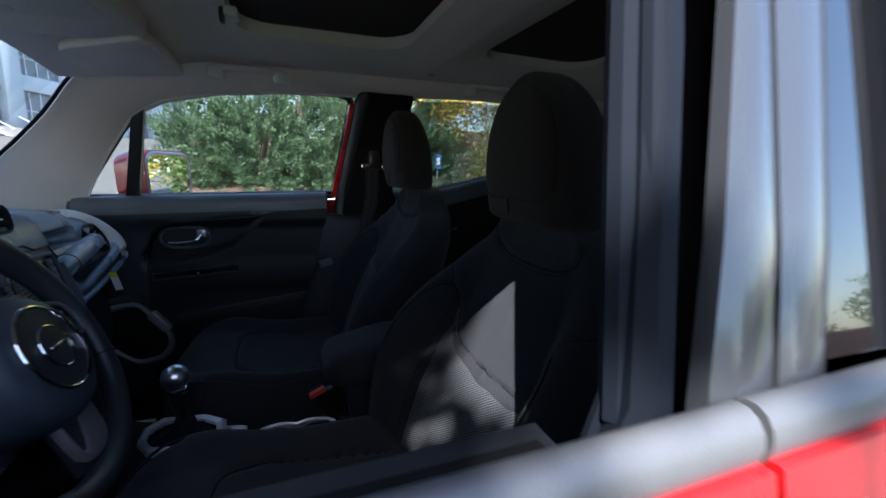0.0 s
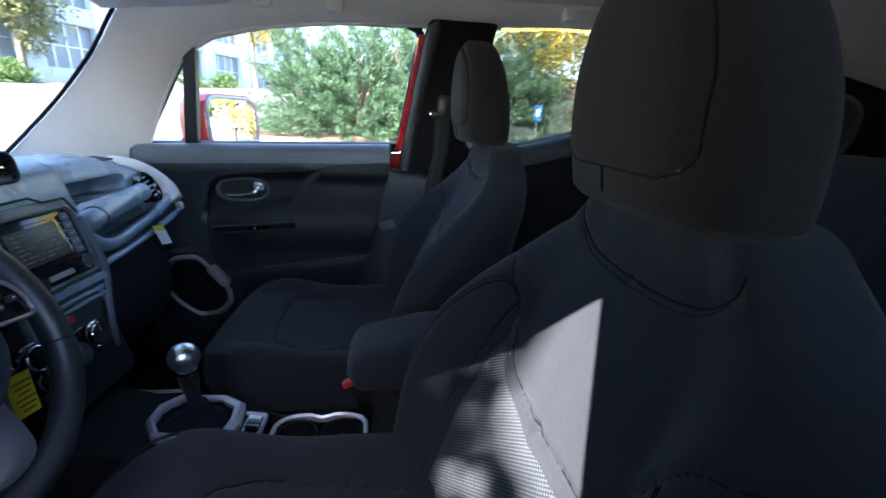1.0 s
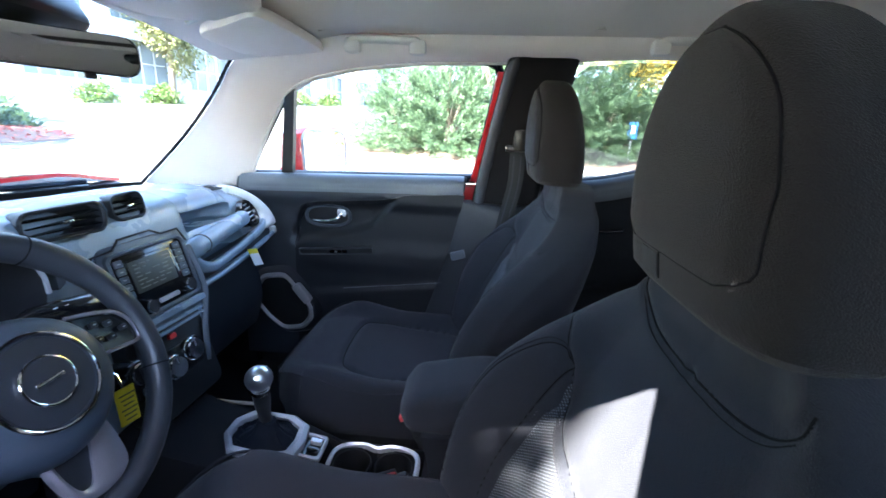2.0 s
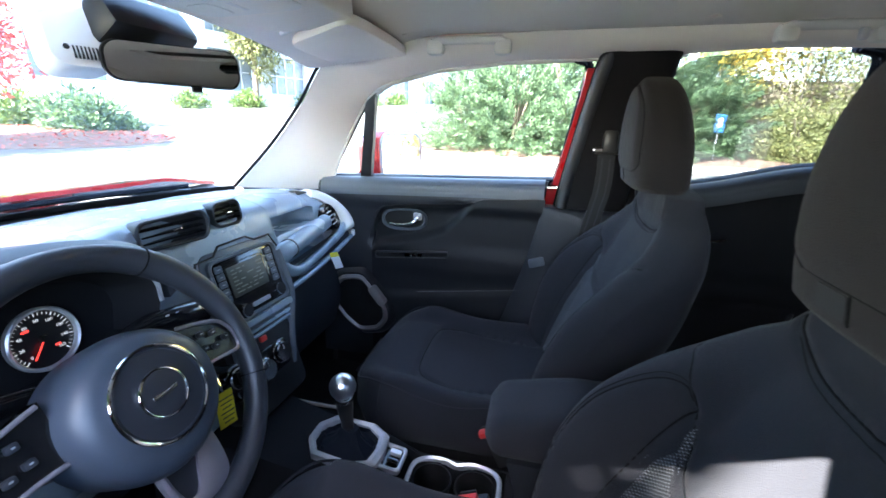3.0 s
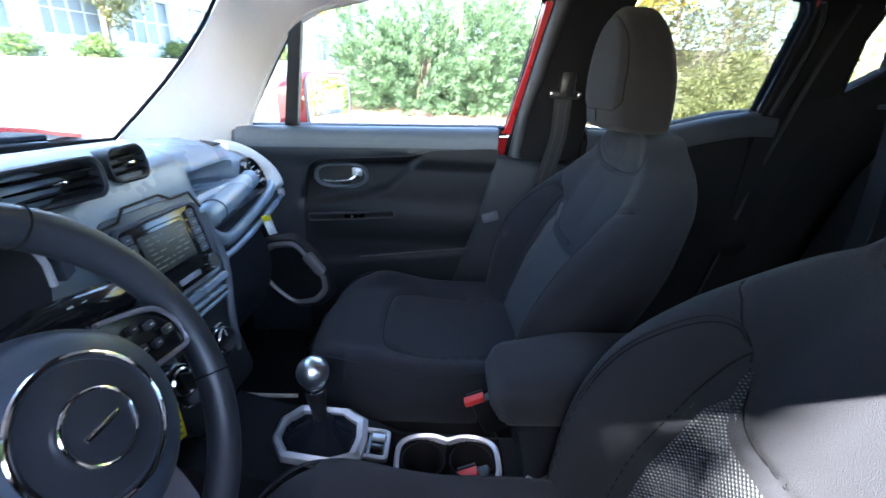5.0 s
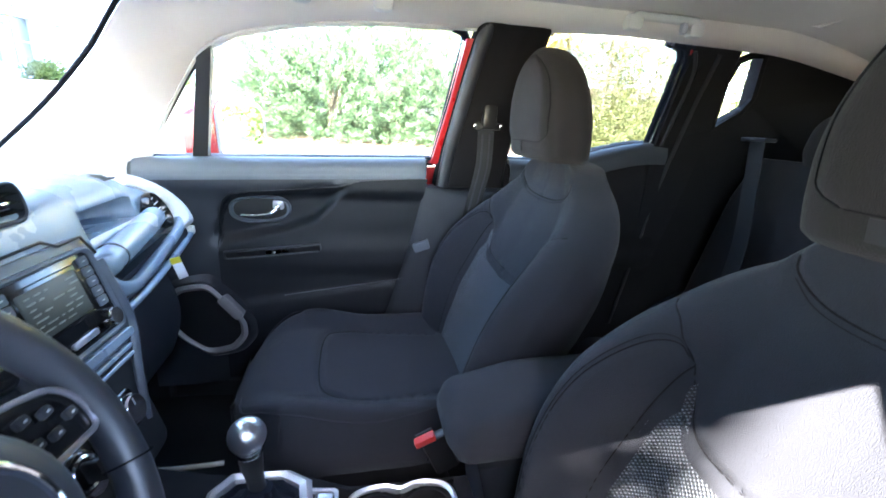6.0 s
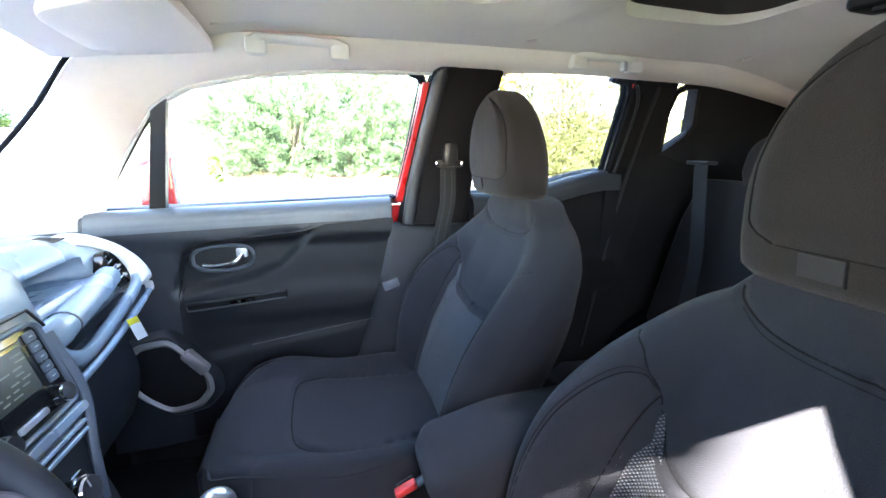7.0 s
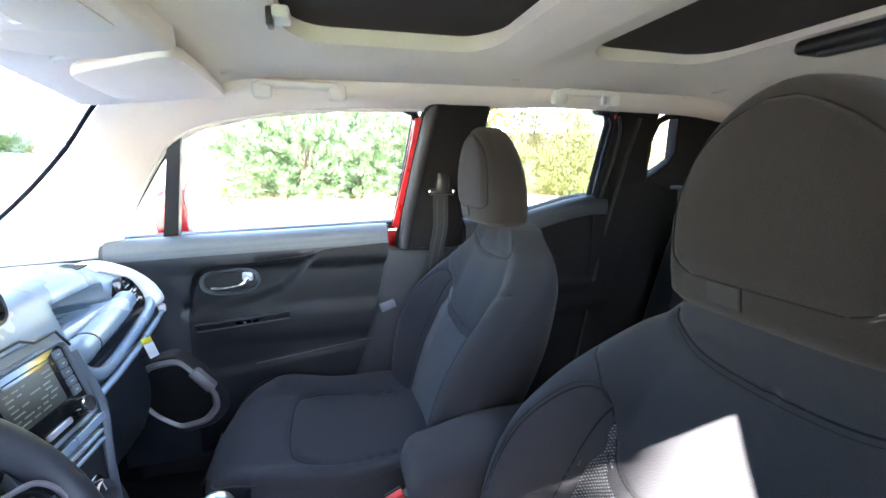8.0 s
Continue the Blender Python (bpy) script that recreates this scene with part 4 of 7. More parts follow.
# ---- rear bench ----
bench = thing("rear_bench", (0.75, 0, 0.40), "dark cloth rear bench seat with headrests, in deep shade", "car seat")
for yc, w in ((0.36, 0.34), (-0.30, 0.40)):
    rings = []
    for i in range(20):
        g = i / 19
        z = 0.52 + 0.66 * g
        x = 0.78 + 0.17 * g ** 1.1
        ww = w * (1 - 0.10 * smoothstep(0.75, 1.0, g)) / 1.0
        t = 0.13 * (1 - 0.5 * smoothstep(0.85, 1.0, g))
        ring = []
        for k in range(32):
            a = 2 * math.pi * k / 32
            c, s = math.cos(a), math.sin(a)
            ring.append((x + t / 2 - t / 2 * (1 if c > 0 else -1) * abs(c) ** 0.5 - 0.02 * smoothstep(0.6, 0.9, abs(s)), yc + ww * (1 if s > 0 else -1) * abs(s) ** 0.5, z))
        rings.append(ring)
    b = bmesh.new()
    loft(b, rings)
    part("backrest", b, SEAT, bench)
b = bmesh.new()
rings = []
for i in range(14):
    x = 0.36 + 0.44 * i / 13
    z = 0.58 - 0.03 * i / 13 - 0.05 * max(0, 1 - i / 2)
    rings.append([(x, y, z - 0.03 * (abs(y) / 0.64) ** 6) for y in [-0.64 + 0.08 * k for k in range(17)]] + [(x, 0.64, 0.42), (x, -0.64, 0.42)])
loft(b, rings)
part("cushion", b, SEAT, bench)
for yc in (0.40, -0.40):
    b = bmesh.new()
    rings = []
    for i in range(16):
        g = i / 15
        z = 1.17 + 0.17 * g
        ww = 0.135 * math.sqrt(max(0.02, 1 - max(0, (g - 0.5) / 0.5) ** 2.5)) * (0.85 + 0.15 * smoothstep(0, 0.3, g))
        ring = []
        for k in range(28):
            a = 2 * math.pi * k / 28
            c, s = math.cos(a), math.sin(a)
            ring.append((0.985 + 0.03 * g - 0.05 * (1 if c > 0 else -1) * abs(c) ** 0.6 * (1 - 0.4 * g), yc + ww * (1 if s > 0 else -1) * abs(s) ** 0.6, z))
        rings.append(ring)
    loft(b, rings)
    part("headrest", b, SEAT_HEAD, bench)
belt2 = thing("seat_belt", (0.84, 0.55, 0.55), "grey rear seat belt lying over the rear backrest", "seat belt")
b = bmesh.new()
pts = spline([(0.885, 0.605, 1.245), (0.868, 0.59, 1.215), (0.855, 0.565, 1.10), (0.826, 0.520, 0.90), (0.79, 0.51, 0.70), (0.765, 0.50, 0.60)], 20)
sheet(b, [[p + Vector((-0.005, -0.026, 0)), p + Vector((-0.005, 0.026, 0))] for p in pts], (0.003, 0, 0))
part("webbing", b, BELT_GREY, belt2)
b = bmesh.new()
box(b, (0.875, 0.60, 1.238), (0.05, 0.085, 0.012), 0.004)
part("guide", b, COVER, belt2, "dark plastic belt guide")


# ---- dashboard ----
# sections across the car: each the outline of the dash from the windscreen over the top and down the face
DASH_SECTIONS = {
    "driver": [(-1.30, 1.045), (-1.10, 1.078), (-0.95, 1.100), (-0.86, 1.115), (-0.80, 1.110), (-0.795, 1.095), (-0.80, 1.06), (-0.80, 1.02), (-0.795, 0.98), (-0.79, 0.95), (-0.79, 0.92), (-0.785, 0.89), (-0.78, 0.87), (-0.785, 0.83), (-0.80, 0.76), (-0.86, 0.66)],
    "middle": [(-1.34, 1.045), (-1.10, 1.085), (-0.95, 1.105), (-0.87, 1.112), (-0.82, 1.100), (-0.795, 1.085), (-0.783, 1.06), (-0.775, 1.03), (-0.770, 1.00), (-0.768, 0.96), (-0.765, 0.92), (-0.762, 0.89), (-0.76, 0.87), (-0.755, 0.82), (-0.755, 0.72), (-0.79, 0.62)],
    "tray": [(-1.30, 1.045), (-1.10, 1.078), (-0.95, 1.092), (-0.885, 1.081), (-0.855, 1.064), (-0.842, 1.044), (-0.925, 1.022), (-0.930, 0.992), (-0.830, 1.000), (-0.804, 1.010), (-0.792, 0.990), (-0.880, 0.956), (-0.880, 0.915), (-0.790, 0.915), (-0.775, 0.895), (-0.800, 0.860)],
    "end": [(-1.24, 1.040), (-1.08, 1.066), (-0.96, 1.073), (-0.890, 1.066), (-0.866, 1.054), (-0.848, 1.038), (-0.838, 1.020), (-0.832, 1.005), (-0.827, 0.990), (-0.822, 0.970), (-0.817, 0.955), (-0.812, 0.940), (-0.806, 0.920), (-0.800, 0.905), (-0.805, 0.885), (-0.835, 0.860)],
}


def dash_section(y):
    keys = [(-0.71, "end"), (-0.62, "driver"), (-0.18, "driver"), (-0.12, "middle"), (0.17, "middle"), (0.205, "middle"), (0.25, "tray"), (0.462, "tray"), (0.498, "end"), (0.71, "end")]
    for (a, ka), (c, kc) in zip(keys, keys[1:]):
        if y <= c:
            f = smoothstep(a, c, y)
            return [(p[0] * (1 - f) + q[0] * f, p[1] * (1 - f) + q[1] * f) for p, q in zip(DASH_SECTIONS[ka], DASH_SECTIONS[kc])]
    return DASH_SECTIONS["end"]


dash = thing("dashboard", (-1.0, 0, 0.6), "soft-plastic dashboard, charcoal paled for sky sheen, with open shelf above the glove box", "dashboard")
ys = [-0.715 + 1.43 * i / 110 for i in range(111)]
rows = []
for y in ys:
    sec = dash_section(y)
    end = smoothstep(0.60, 0.715, -y) if y < 0 else 1.7 * smoothstep(0.565, 0.665, y)
    out = []
    for k, (x, z) in enumerate(sec):
        out.append((x - 0.05 * end ** 2 * (k > 2), y, z - 0.05 * end ** 2 * (1 if 1 < k < 10 else 0.4)))
    dense = []
    for p, q in zip(out, out[1:]):
        for m in range(3):
            f = m / 3
            dense.append(tuple(a * (1 - f) + c * f for a, c in zip(p, q)))
    dense.append(out[-1])
    dense += [(-1.05, y, 0.78), (-1.28, y, 0.82), (-1.34, y, 1.0)]
    rows.append(dense)
b = bmesh.new()
loft(b, rows, True, True)
bmesh.ops.smooth_vert(b, verts=[v for v in b.verts if v.co.x > -1.2], factor=0.5, use_axis_x=True, use_axis_y=True, use_axis_z=True)
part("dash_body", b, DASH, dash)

# glove box and lower trim below the shelf
b = bmesh.new()
rows = [[(-0.845 + 0.03 * math.sin(math.pi * g), y, 0.845 - 0.24 * g) for y in [0.17 + 0.42 * k / 16 for k in range(17)]] for g in [k / 10 for k in range(11)]]
sheet(b, rows, (-0.03, 0, 0))
part("glove_box", b, PLASTIC, dash, "black glove box lid")
b = bmesh.new()
rows = [[(-0.80 - 0.09 * g, y, 0.86 - 0.26 * g) for y in [-0.68 + 0.56 * k / 16 for k in range(17)]] for g in [k / 10 for k in range(11)]]
sheet(b, rows, (-0.03, 0, 0))
part("knee_panel", b, PLASTIC, dash)
# lip of the lower tray, strip below it, and the passenger's grab bar
b = bmesh.new()
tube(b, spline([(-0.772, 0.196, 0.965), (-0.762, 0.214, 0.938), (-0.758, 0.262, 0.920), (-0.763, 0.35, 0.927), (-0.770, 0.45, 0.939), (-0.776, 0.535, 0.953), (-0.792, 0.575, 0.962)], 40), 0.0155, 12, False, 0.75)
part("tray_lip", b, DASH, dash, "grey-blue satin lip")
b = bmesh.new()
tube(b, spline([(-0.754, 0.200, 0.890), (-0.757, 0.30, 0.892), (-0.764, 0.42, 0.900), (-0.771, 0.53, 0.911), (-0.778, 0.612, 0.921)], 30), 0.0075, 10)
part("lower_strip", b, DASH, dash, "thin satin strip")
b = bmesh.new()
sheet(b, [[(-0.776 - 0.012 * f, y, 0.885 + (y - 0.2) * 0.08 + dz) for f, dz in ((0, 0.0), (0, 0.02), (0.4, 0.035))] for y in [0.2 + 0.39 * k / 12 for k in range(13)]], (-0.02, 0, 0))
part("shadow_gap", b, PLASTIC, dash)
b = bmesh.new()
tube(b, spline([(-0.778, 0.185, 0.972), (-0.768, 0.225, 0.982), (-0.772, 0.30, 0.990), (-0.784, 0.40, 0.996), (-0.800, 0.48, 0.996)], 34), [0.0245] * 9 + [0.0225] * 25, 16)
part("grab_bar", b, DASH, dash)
b = bmesh.new()
tube(b, spline([(-0.7685, 0.240, 0.9835), (-0.7690, 0.2435, 0.984)], 3), 0.0247, 16)
part("bar_joint", b, PLASTIC, dash)
# small defroster grille on the dash top
b = bmesh.new()
for k in range(6):
    box(b, (-0.925 + 0.007 * k, 0.500 + 0.002 * k, 1.0765 - 0.0010 * k), (0.0035, 0.05, 0.004), 0)
part("defroster_grille", b, BLACK, dash, smooth=False)
# pale end cap of the dash, a broad crescent round the vent
inner = spline([(-0.866, 0.528, 1.058), (-0.850, 0.550, 1.048), (-0.826, 0.578, 1.024), (-0.800, 0.590, 0.992), (-0.786, 0.572, 0.966), (-0.788, 0.540, 0.954), (-0.790, 0.520, 0.953)], 40)
outer = spline([(-0.905, 0.552, 1.078), (-0.876, 0.580, 1.071), (-0.835, 0.612, 1.042), (-0.796, 0.628, 1.000), (-0.772, 0.626, 0.958), (-0.778, 0.600, 0.944), (-0.782, 0.535, 0.944)], 40)
b = bmesh.new()
rows = []
for p, q in zip(inner, outer):
    rows.append([p.lerp(q, f) + Vector((0.010, 0.0, 0.006)) * math.sin(math.pi * f) for f in (0, 0.15, 0.3, 0.5, 0.7, 0.85, 1)])
sheet(b, rows, (-0.022, -0.004, -0.008))
cap_ob = part("end_cap", b, PILLAR, dash, "pale grey curved end trim")
b = bmesh.new()
box(b, (-0.782, 0.620, 0.930), (0.026, 0.020, 0.026), 0.008)
part("cap_foot", b, PILLAR, cap_ob)


def round_vent(c, n, r, name_parent, label):
    v = (Vector((0, 0, 1)) - Vector(n) * n[2]).normalized()
    u = v.cross(Vector(n))
    m = basis(c, u, v, n)
    b = bmesh.new()
    turned(b, [(r * 0.86, -0.03), (r * 0.86, 0.004), (r * 0.93, 0.008), (r, 0.004), (r * 1.02, -0.01)], m, 36)
    vent = part("air_vent", b, GLOSS, name_parent, label)
    b = bmesh.new()
    turned(b, [(0.0, -0.028), (r * 0.86, -0.028), (r * 0.86, -0.026), (0, -0.026)], m, 24)
    part("vent_back", b, BLACK, vent)
    for k in range(-2, 3):
        b = bmesh.new()
        h = math.sqrt(max(0, (r * 0.84) ** 2 - (k * r * 0.3) ** 2))
        box(b, m @ Vector((0, k * r * 0.30, -0.006)), (0.002, 2 * h, 0.010), 0.0, m.to_3x3() @ Matrix.Rotation(radians(90), 3, "Z") @ Matrix.Rotation(radians(20), 3, "Y"))
        part("slat", b, PILLAR, vent)
    return vent


round_vent((-0.812, 0.540, 0.999), Vector((0.86, 0.16, 0.46)).normalized(), 0.044, dash, "round vent with bright slats")
round_vent((-0.80, -0.63, 0.985), Vector((0.95, 0.0, 0.30)).normalized(), 0.045, dash, "round vent with bright slats")

# centre vent pod on top of the dash
pod = part("vent_pod", bmesh.new(), DASH, dash)
b = bmesh.new()
rings = []
for k in range(29):
    f = k / 28
    y = -0.205 + 0.385 * f
    h = 0.040 * math.sin(math.pi * f) ** 0.35 + 0.004
    xb = -0.775 - 0.045 * f - 0.02 * (1 - math.sin(math.pi * f) ** 0.4)
    zb = 1.082 - 0.006 * f
    rings.append([(xb, y, zb), (xb + 0.004, y, zb + h * 0.55), (xb - 0.006, y, zb + h * 0.95), (xb - 0.03, y, zb + h * 1.15), (xb - 0.075, y, zb + h * 1.05), (xb - 0.14, y, zb + h * 0.5), (xb - 0.17, y, zb - 0.01), (xb - 0.08, y, zb - 0.03)])
loft(b, rings)
bpy.data.objects.remove(pod)
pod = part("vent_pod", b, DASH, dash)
for yc, w, n in ((-0.070, 0.134, (1, -0.12, 0.12)), (0.074, 0.080, (1, 0.02, 0.16))):
    n = Vector(n).normalized()
    u = Vector((0, 0, 1)).cross(n).normalized()
    v = n.cross(u)
    c = Vector((-0.766 - 0.04 * (yc + 0.215) / 0.365, yc, 1.103))
    m = basis(c, u, v, n)
    out = [(a, e * (1.0 + 0.10 * (a / w))) for a, e in rounded(w, 0.052, 0.018)]
    inn = [(a * 0.90, e * 0.80) for a, e in out]
    b = bmesh.new()
    ring2(b, out, inn, lambda p, q, h: m @ Vector((p, q, h + 0.006)), 0.03, 0.002)
    vent = part("air_vent", b, PLASTIC, pod, "black rectangular centre vent")
    b = bmesh.new()
    slab(b, [m @ Vector((p, q, -0.012)) for p, q in inn], -n * 0.004)
    part("vent_back", b, BLACK, vent, smooth=False)
    for k in (-1, 0, 1):
        b = bmesh.new()
        box(b, m @ Vector((0, k * 0.011, -0.001)), (w * 0.86, 0.0022, 0.012), 0.0005, m.to_3x3() @ Matrix.Rotation(radians(14), 3, "X"))
        part("slat", b, GLOSS, vent)
    b = bmesh.new()
    box(b, m @ Vector((0.004, 0.0, 0.006)), (0.016, 0.006, 0.004), 0.0015, m.to_3x3())
    part("slat_tab", b, CHROME, vent, "bright tab")

# ---- centre stack ----
stack = thing("radio_unit", (-0.76, 0.0, 0.86), "infotainment unit with a lit touch screen, knobs and silver trim", "car radio")
TILT_N = Vector((0.961, -0.052, 0.271)).normalized()
SU = Vector((0, 0, 1)).cross(TILT_N).normalized()
SV = TILT_N.cross(SU)
SC = Vector((-0.7453, 0.0555, 0.965))
SM = basis(SC, SU, SV, TILT_N)


def st(u, v, h=0.0):
    return SM @ Vector((u, v, h))


def plate(name, w, h, r, at, mat, parent, thick=0.006, label="", smooth=True, m=SM, z=0.0):
    b = bmesh.new()
    pts = rounded(w, h, r)
    loft(b, [[m @ Vector((at[0] + p, at[1] + q, z - thick)) for p, q in pts], [m @ Vector((at[0] + p, at[1] + q, z - 0.0012)) for p, q in pts], [m @ Vector((at[0] + p * (1 - 0.0024 / w), at[1] + q * (1 - 0.0024 / h), z)) for p, q in pts]])
    return part(name, b, mat, parent, label, smooth)


def knob(at, r, h, parent, m=SM, mat=CHROME):
    b = bmesh.new()
    mm = m @ Matrix.Translation((at[0], at[1], 0))
    turned(b, [(r * 1.05, -0.002), (r * 1.05, 0.002), (r, 0.004), (r * 0.96, h * 0.8), (r * 0.86, h), (r * 0.0, h)], mm, 28)
    k = part("knob", b, GLOSS, parent, "black rotary knob with bright ring")
    b = bmesh.new()
    turned(b, [(r * 0.80, h + 0.0002), (r * 0.97, h - 0.002), (r * 0.90, h + 0.0012)], mm, 28)
    part("ring", b, mat, k)
    for q in range(18):
        a = 2 * math.pi * q / 18
        if q % 3 == 0:
            b = bmesh.new()
            box(b, mm @ Vector((r * math.cos(a), r * math.sin(a), h * 0.5)), (0.002, 0.0016, h * 0.6), 0.0, m.to_3x3() @ Matrix.Rotation(a, 3, "Z"))
            part("grip", b, mat, k)
    return k


plate("surround", 0.206, 0.176, 0.020, (0.008, -0.006), STACK, stack, 0.05, z=-0.004)
b = bmesh.new()
ring2(b, rounded(0.186, 0.134, 0.016), rounded(0.172, 0.120, 0.012), lambda u, v, h: st(u + 0.007, v + 0.001, h + 0.004), 0.01, 0.003)
part("bezel", b, STACK, stack, "grey-blue satin bezel")
plate("face", 0.174, 0.122, 0.011, (0.007, 0.001), GLOSS, stack, 0.004, "gloss black face", z=0.001)
plate("screen_frame", 0.114, 0.074, 0.005, (0.002, 0.014), GLOSS, stack, 0.004, z=0.003)
scr = plate("screen", 0.101, 0.062, 0.003, (0.002, 0.014), SCREEN, stack, 0.003, "dim lit display", z=0.0045)
rnd = random.Random(4)
for k in range(7):
    u0 = -0.042
    while u0 < 0.036:
        w = rnd.uniform(0.006, 0.022)
        if rnd.random() < 0.72:
            plate("text_bar", w, 0.0026, 0.0008, (0.002 + u0 + w / 2, 0.037 - 0.0076 * k), SCREEN_TEXT, scr, 0.001, z=0.0055)
        u0 += w + 0.005
for u, n in ((0.076, 5), (-0.064, 5)):
    for k in range(n):
        plate("side_key", 0.019, 0.014, 0.003, (u, 0.048 - 0.0155 * k), STACK, stack, 0.003, z=0.0045)
        plate("key_print", 0.007, 0.0018, 0.0007, (u, 0.048 - 0.0155 * k), PRINT, stack, 0.001, z=0.0056)
plate("key_bar", 0.052, 0.009, 0.003, (0.014, -0.046), SILVER, stack, 0.004, "silver key bar", z=0.006)
knob((-0.044, -0.046), 0.0135, 0.020, stack)
knob((0.062, -0.038), 0.0135, 0.020, stack)
b = bmesh.new()
tube(b, [st(u, v, 0.0) for u, v in ((-0.120, 0.040), (-0.104, 0.072), (-0.062, 0.074), (-0.044, 0.090), (0.030, 0.092), (0.052, 0.080), (0.098, 0.080), (0.112, 0.050))], 0.0022, 6)
part("groove", b, BLACK, stack)
# broad satin band below the face, thinner bars under it, hazard switch
for s in (-1, 1):
    b = bmesh.new()
    tube(b, spline([st(0.008 + s * 0.099, 0.04, 0.002), st(0.008 + s * 0.101, -0.03, 0.005), st(0.008 + s * 0.097, -0.074, 0.004), st(-0.008 + s * 0.084, -0.14, 0.0), st(-0.02 + s * 0.076, -0.215, -0.008)], 20), 0.007, 8, False, 0.7)
    part("side_trim", b, STACK, stack)
plate("lower_panel", 0.190, 0.185, 0.02, (-0.016, -0.178), BLACK, stack, 0.05, z=-0.006)
plate("satin_band", 0.190, 0.013, 0.005, (0.004, -0.077), DASH, stack, 0.010, "satin grey-blue band", z=0.008)
for k, v in enumerate((-0.096, -0.108)):
    plate("trim_bar", 0.176 - 0.008 * k, 0.006, 0.002, (-0.002, v), DASH, stack, 0.008, "satin grey bar", z=0.005)
plate("hazard_switch", 0.018, 0.011, 0.003, (-0.015, -0.121), BUCKLE_RED, stack, 0.006, "red hazard switch", z=0.004)

climate = thing("climate_panel", (-0.74, 0.0, 0.72), "climate control panel with three bright-rimmed rotary knobs", "climate controls")
plate("face", 0.170, 0.060, 0.012, (-0.040, -0.174), GLOSS, climate, 0.006, z=0.0)
for u, v in ((0.010, -0.166), (-0.044, -0.177), (-0.098, -0.186)):
    knob((u, v), 0.022, 0.020, climate)
    b = bmesh.new()
    turned(b, [(0.0215, 0.006), (0.0238, 0.007), (0.0240, 0.011), (0.0218, 0.012)], SM @ Matrix.Translation((u, v, 0)), 32)
    part("knob_ring", b, CHROME, climate, "bright knob ring")
    b = bmesh.new()
    box(b, st(u, v + 0.012, 0.0206), (0.0025, 0.012, 0.0012), 0.0, SM.to_3x3())
    part("pointer", b, PRINT, climate, smooth=False)
for k in range(4):
    plate("key", 0.028, 0.020, 0.003, (-0.092 + 0.033 * k, -0.268), GLOSS, climate, 0.008, z=-0.010)
    plate("key_print", 0.010, 0.003, 0.001, (-0.092 + 0.033 * k, -0.268), PRINT, climate, 0.001, z=-0.0088)

# ---- instrument cluster ----
cluster = thing("instrument_cluster", (-0.80, -0.345, 0.95), "hooded instrument cluster with a lit round speedometer", "instrument cluster")
CN = Vector((0.985, 0.0, 0.17)).normalized()
CU = Vector((0, 1, 0))
CV = CN.cross(CU)
CM = basis((-0.768, -0.357, 1.018), CU, CV, CN)
b = bmesh.new()
rings = []
for k in range(25):
    a = math.pi * k / 24
    y, z = -0.175 * math.cos(a), 0.090 * math.sin(a) ** 0.7
    c = Vector((0, -0.355, 1.020))
    rings.append([c + Vector((-0.80, y * 1.0, z)), c + Vector((-0.70, y * 1.05, z * 1.06 + 0.012)), c + Vector((-0.695, y * 1.09, z * 1.12 + 0.020)), c + Vector((-0.72, y * 1.15, z * 1.22 + 0.022)), c + Vector((-0.86, y * 1.2, z * 1.15 + 0.004))])
loft(b, rings, False, False)
part("hood", b, COVER, cluster)
b = bmesh.new()
tube(b, [Vector((-0.703, -0.355 - 0.172 * math.cos(math.pi * k / 24), 1.032 + 0.092 * math.sin(math.pi * k / 24) ** 0.7)) for k in range(25)], 0.0035, 6)
part("hood_rim", b, SILVER, cluster, "satin silver rim")
b = bmesh.new()
arch = [(-0.172 * math.cos(math.pi * k / 24), 0.092 * math.sin(math.pi * k / 24) ** 0.7) for k in range(25)] + [(0.16, -0.05), (0.10, -0.075), (-0.10, -0.075), (-0.16, -0.05)]
loft(b, [[Vector((-0.706, -0.355 + u, 1.032 + v)) for u, v in arch], [CM @ Vector((0.95 * u + 0.002, 0.80 * v + 0.006, 0.036)) for u, v in arch], [CM @ Vector((0.92 * u + 0.002, 0.72 * v + 0.006, -0.010)) for u, v in arch], [CM @ Vector((0.02 * u, 0.02 * v, -0.011)) for u, v in arch]], True, False)
part("backing", b, DEEP, cluster, "black dished dial housing")
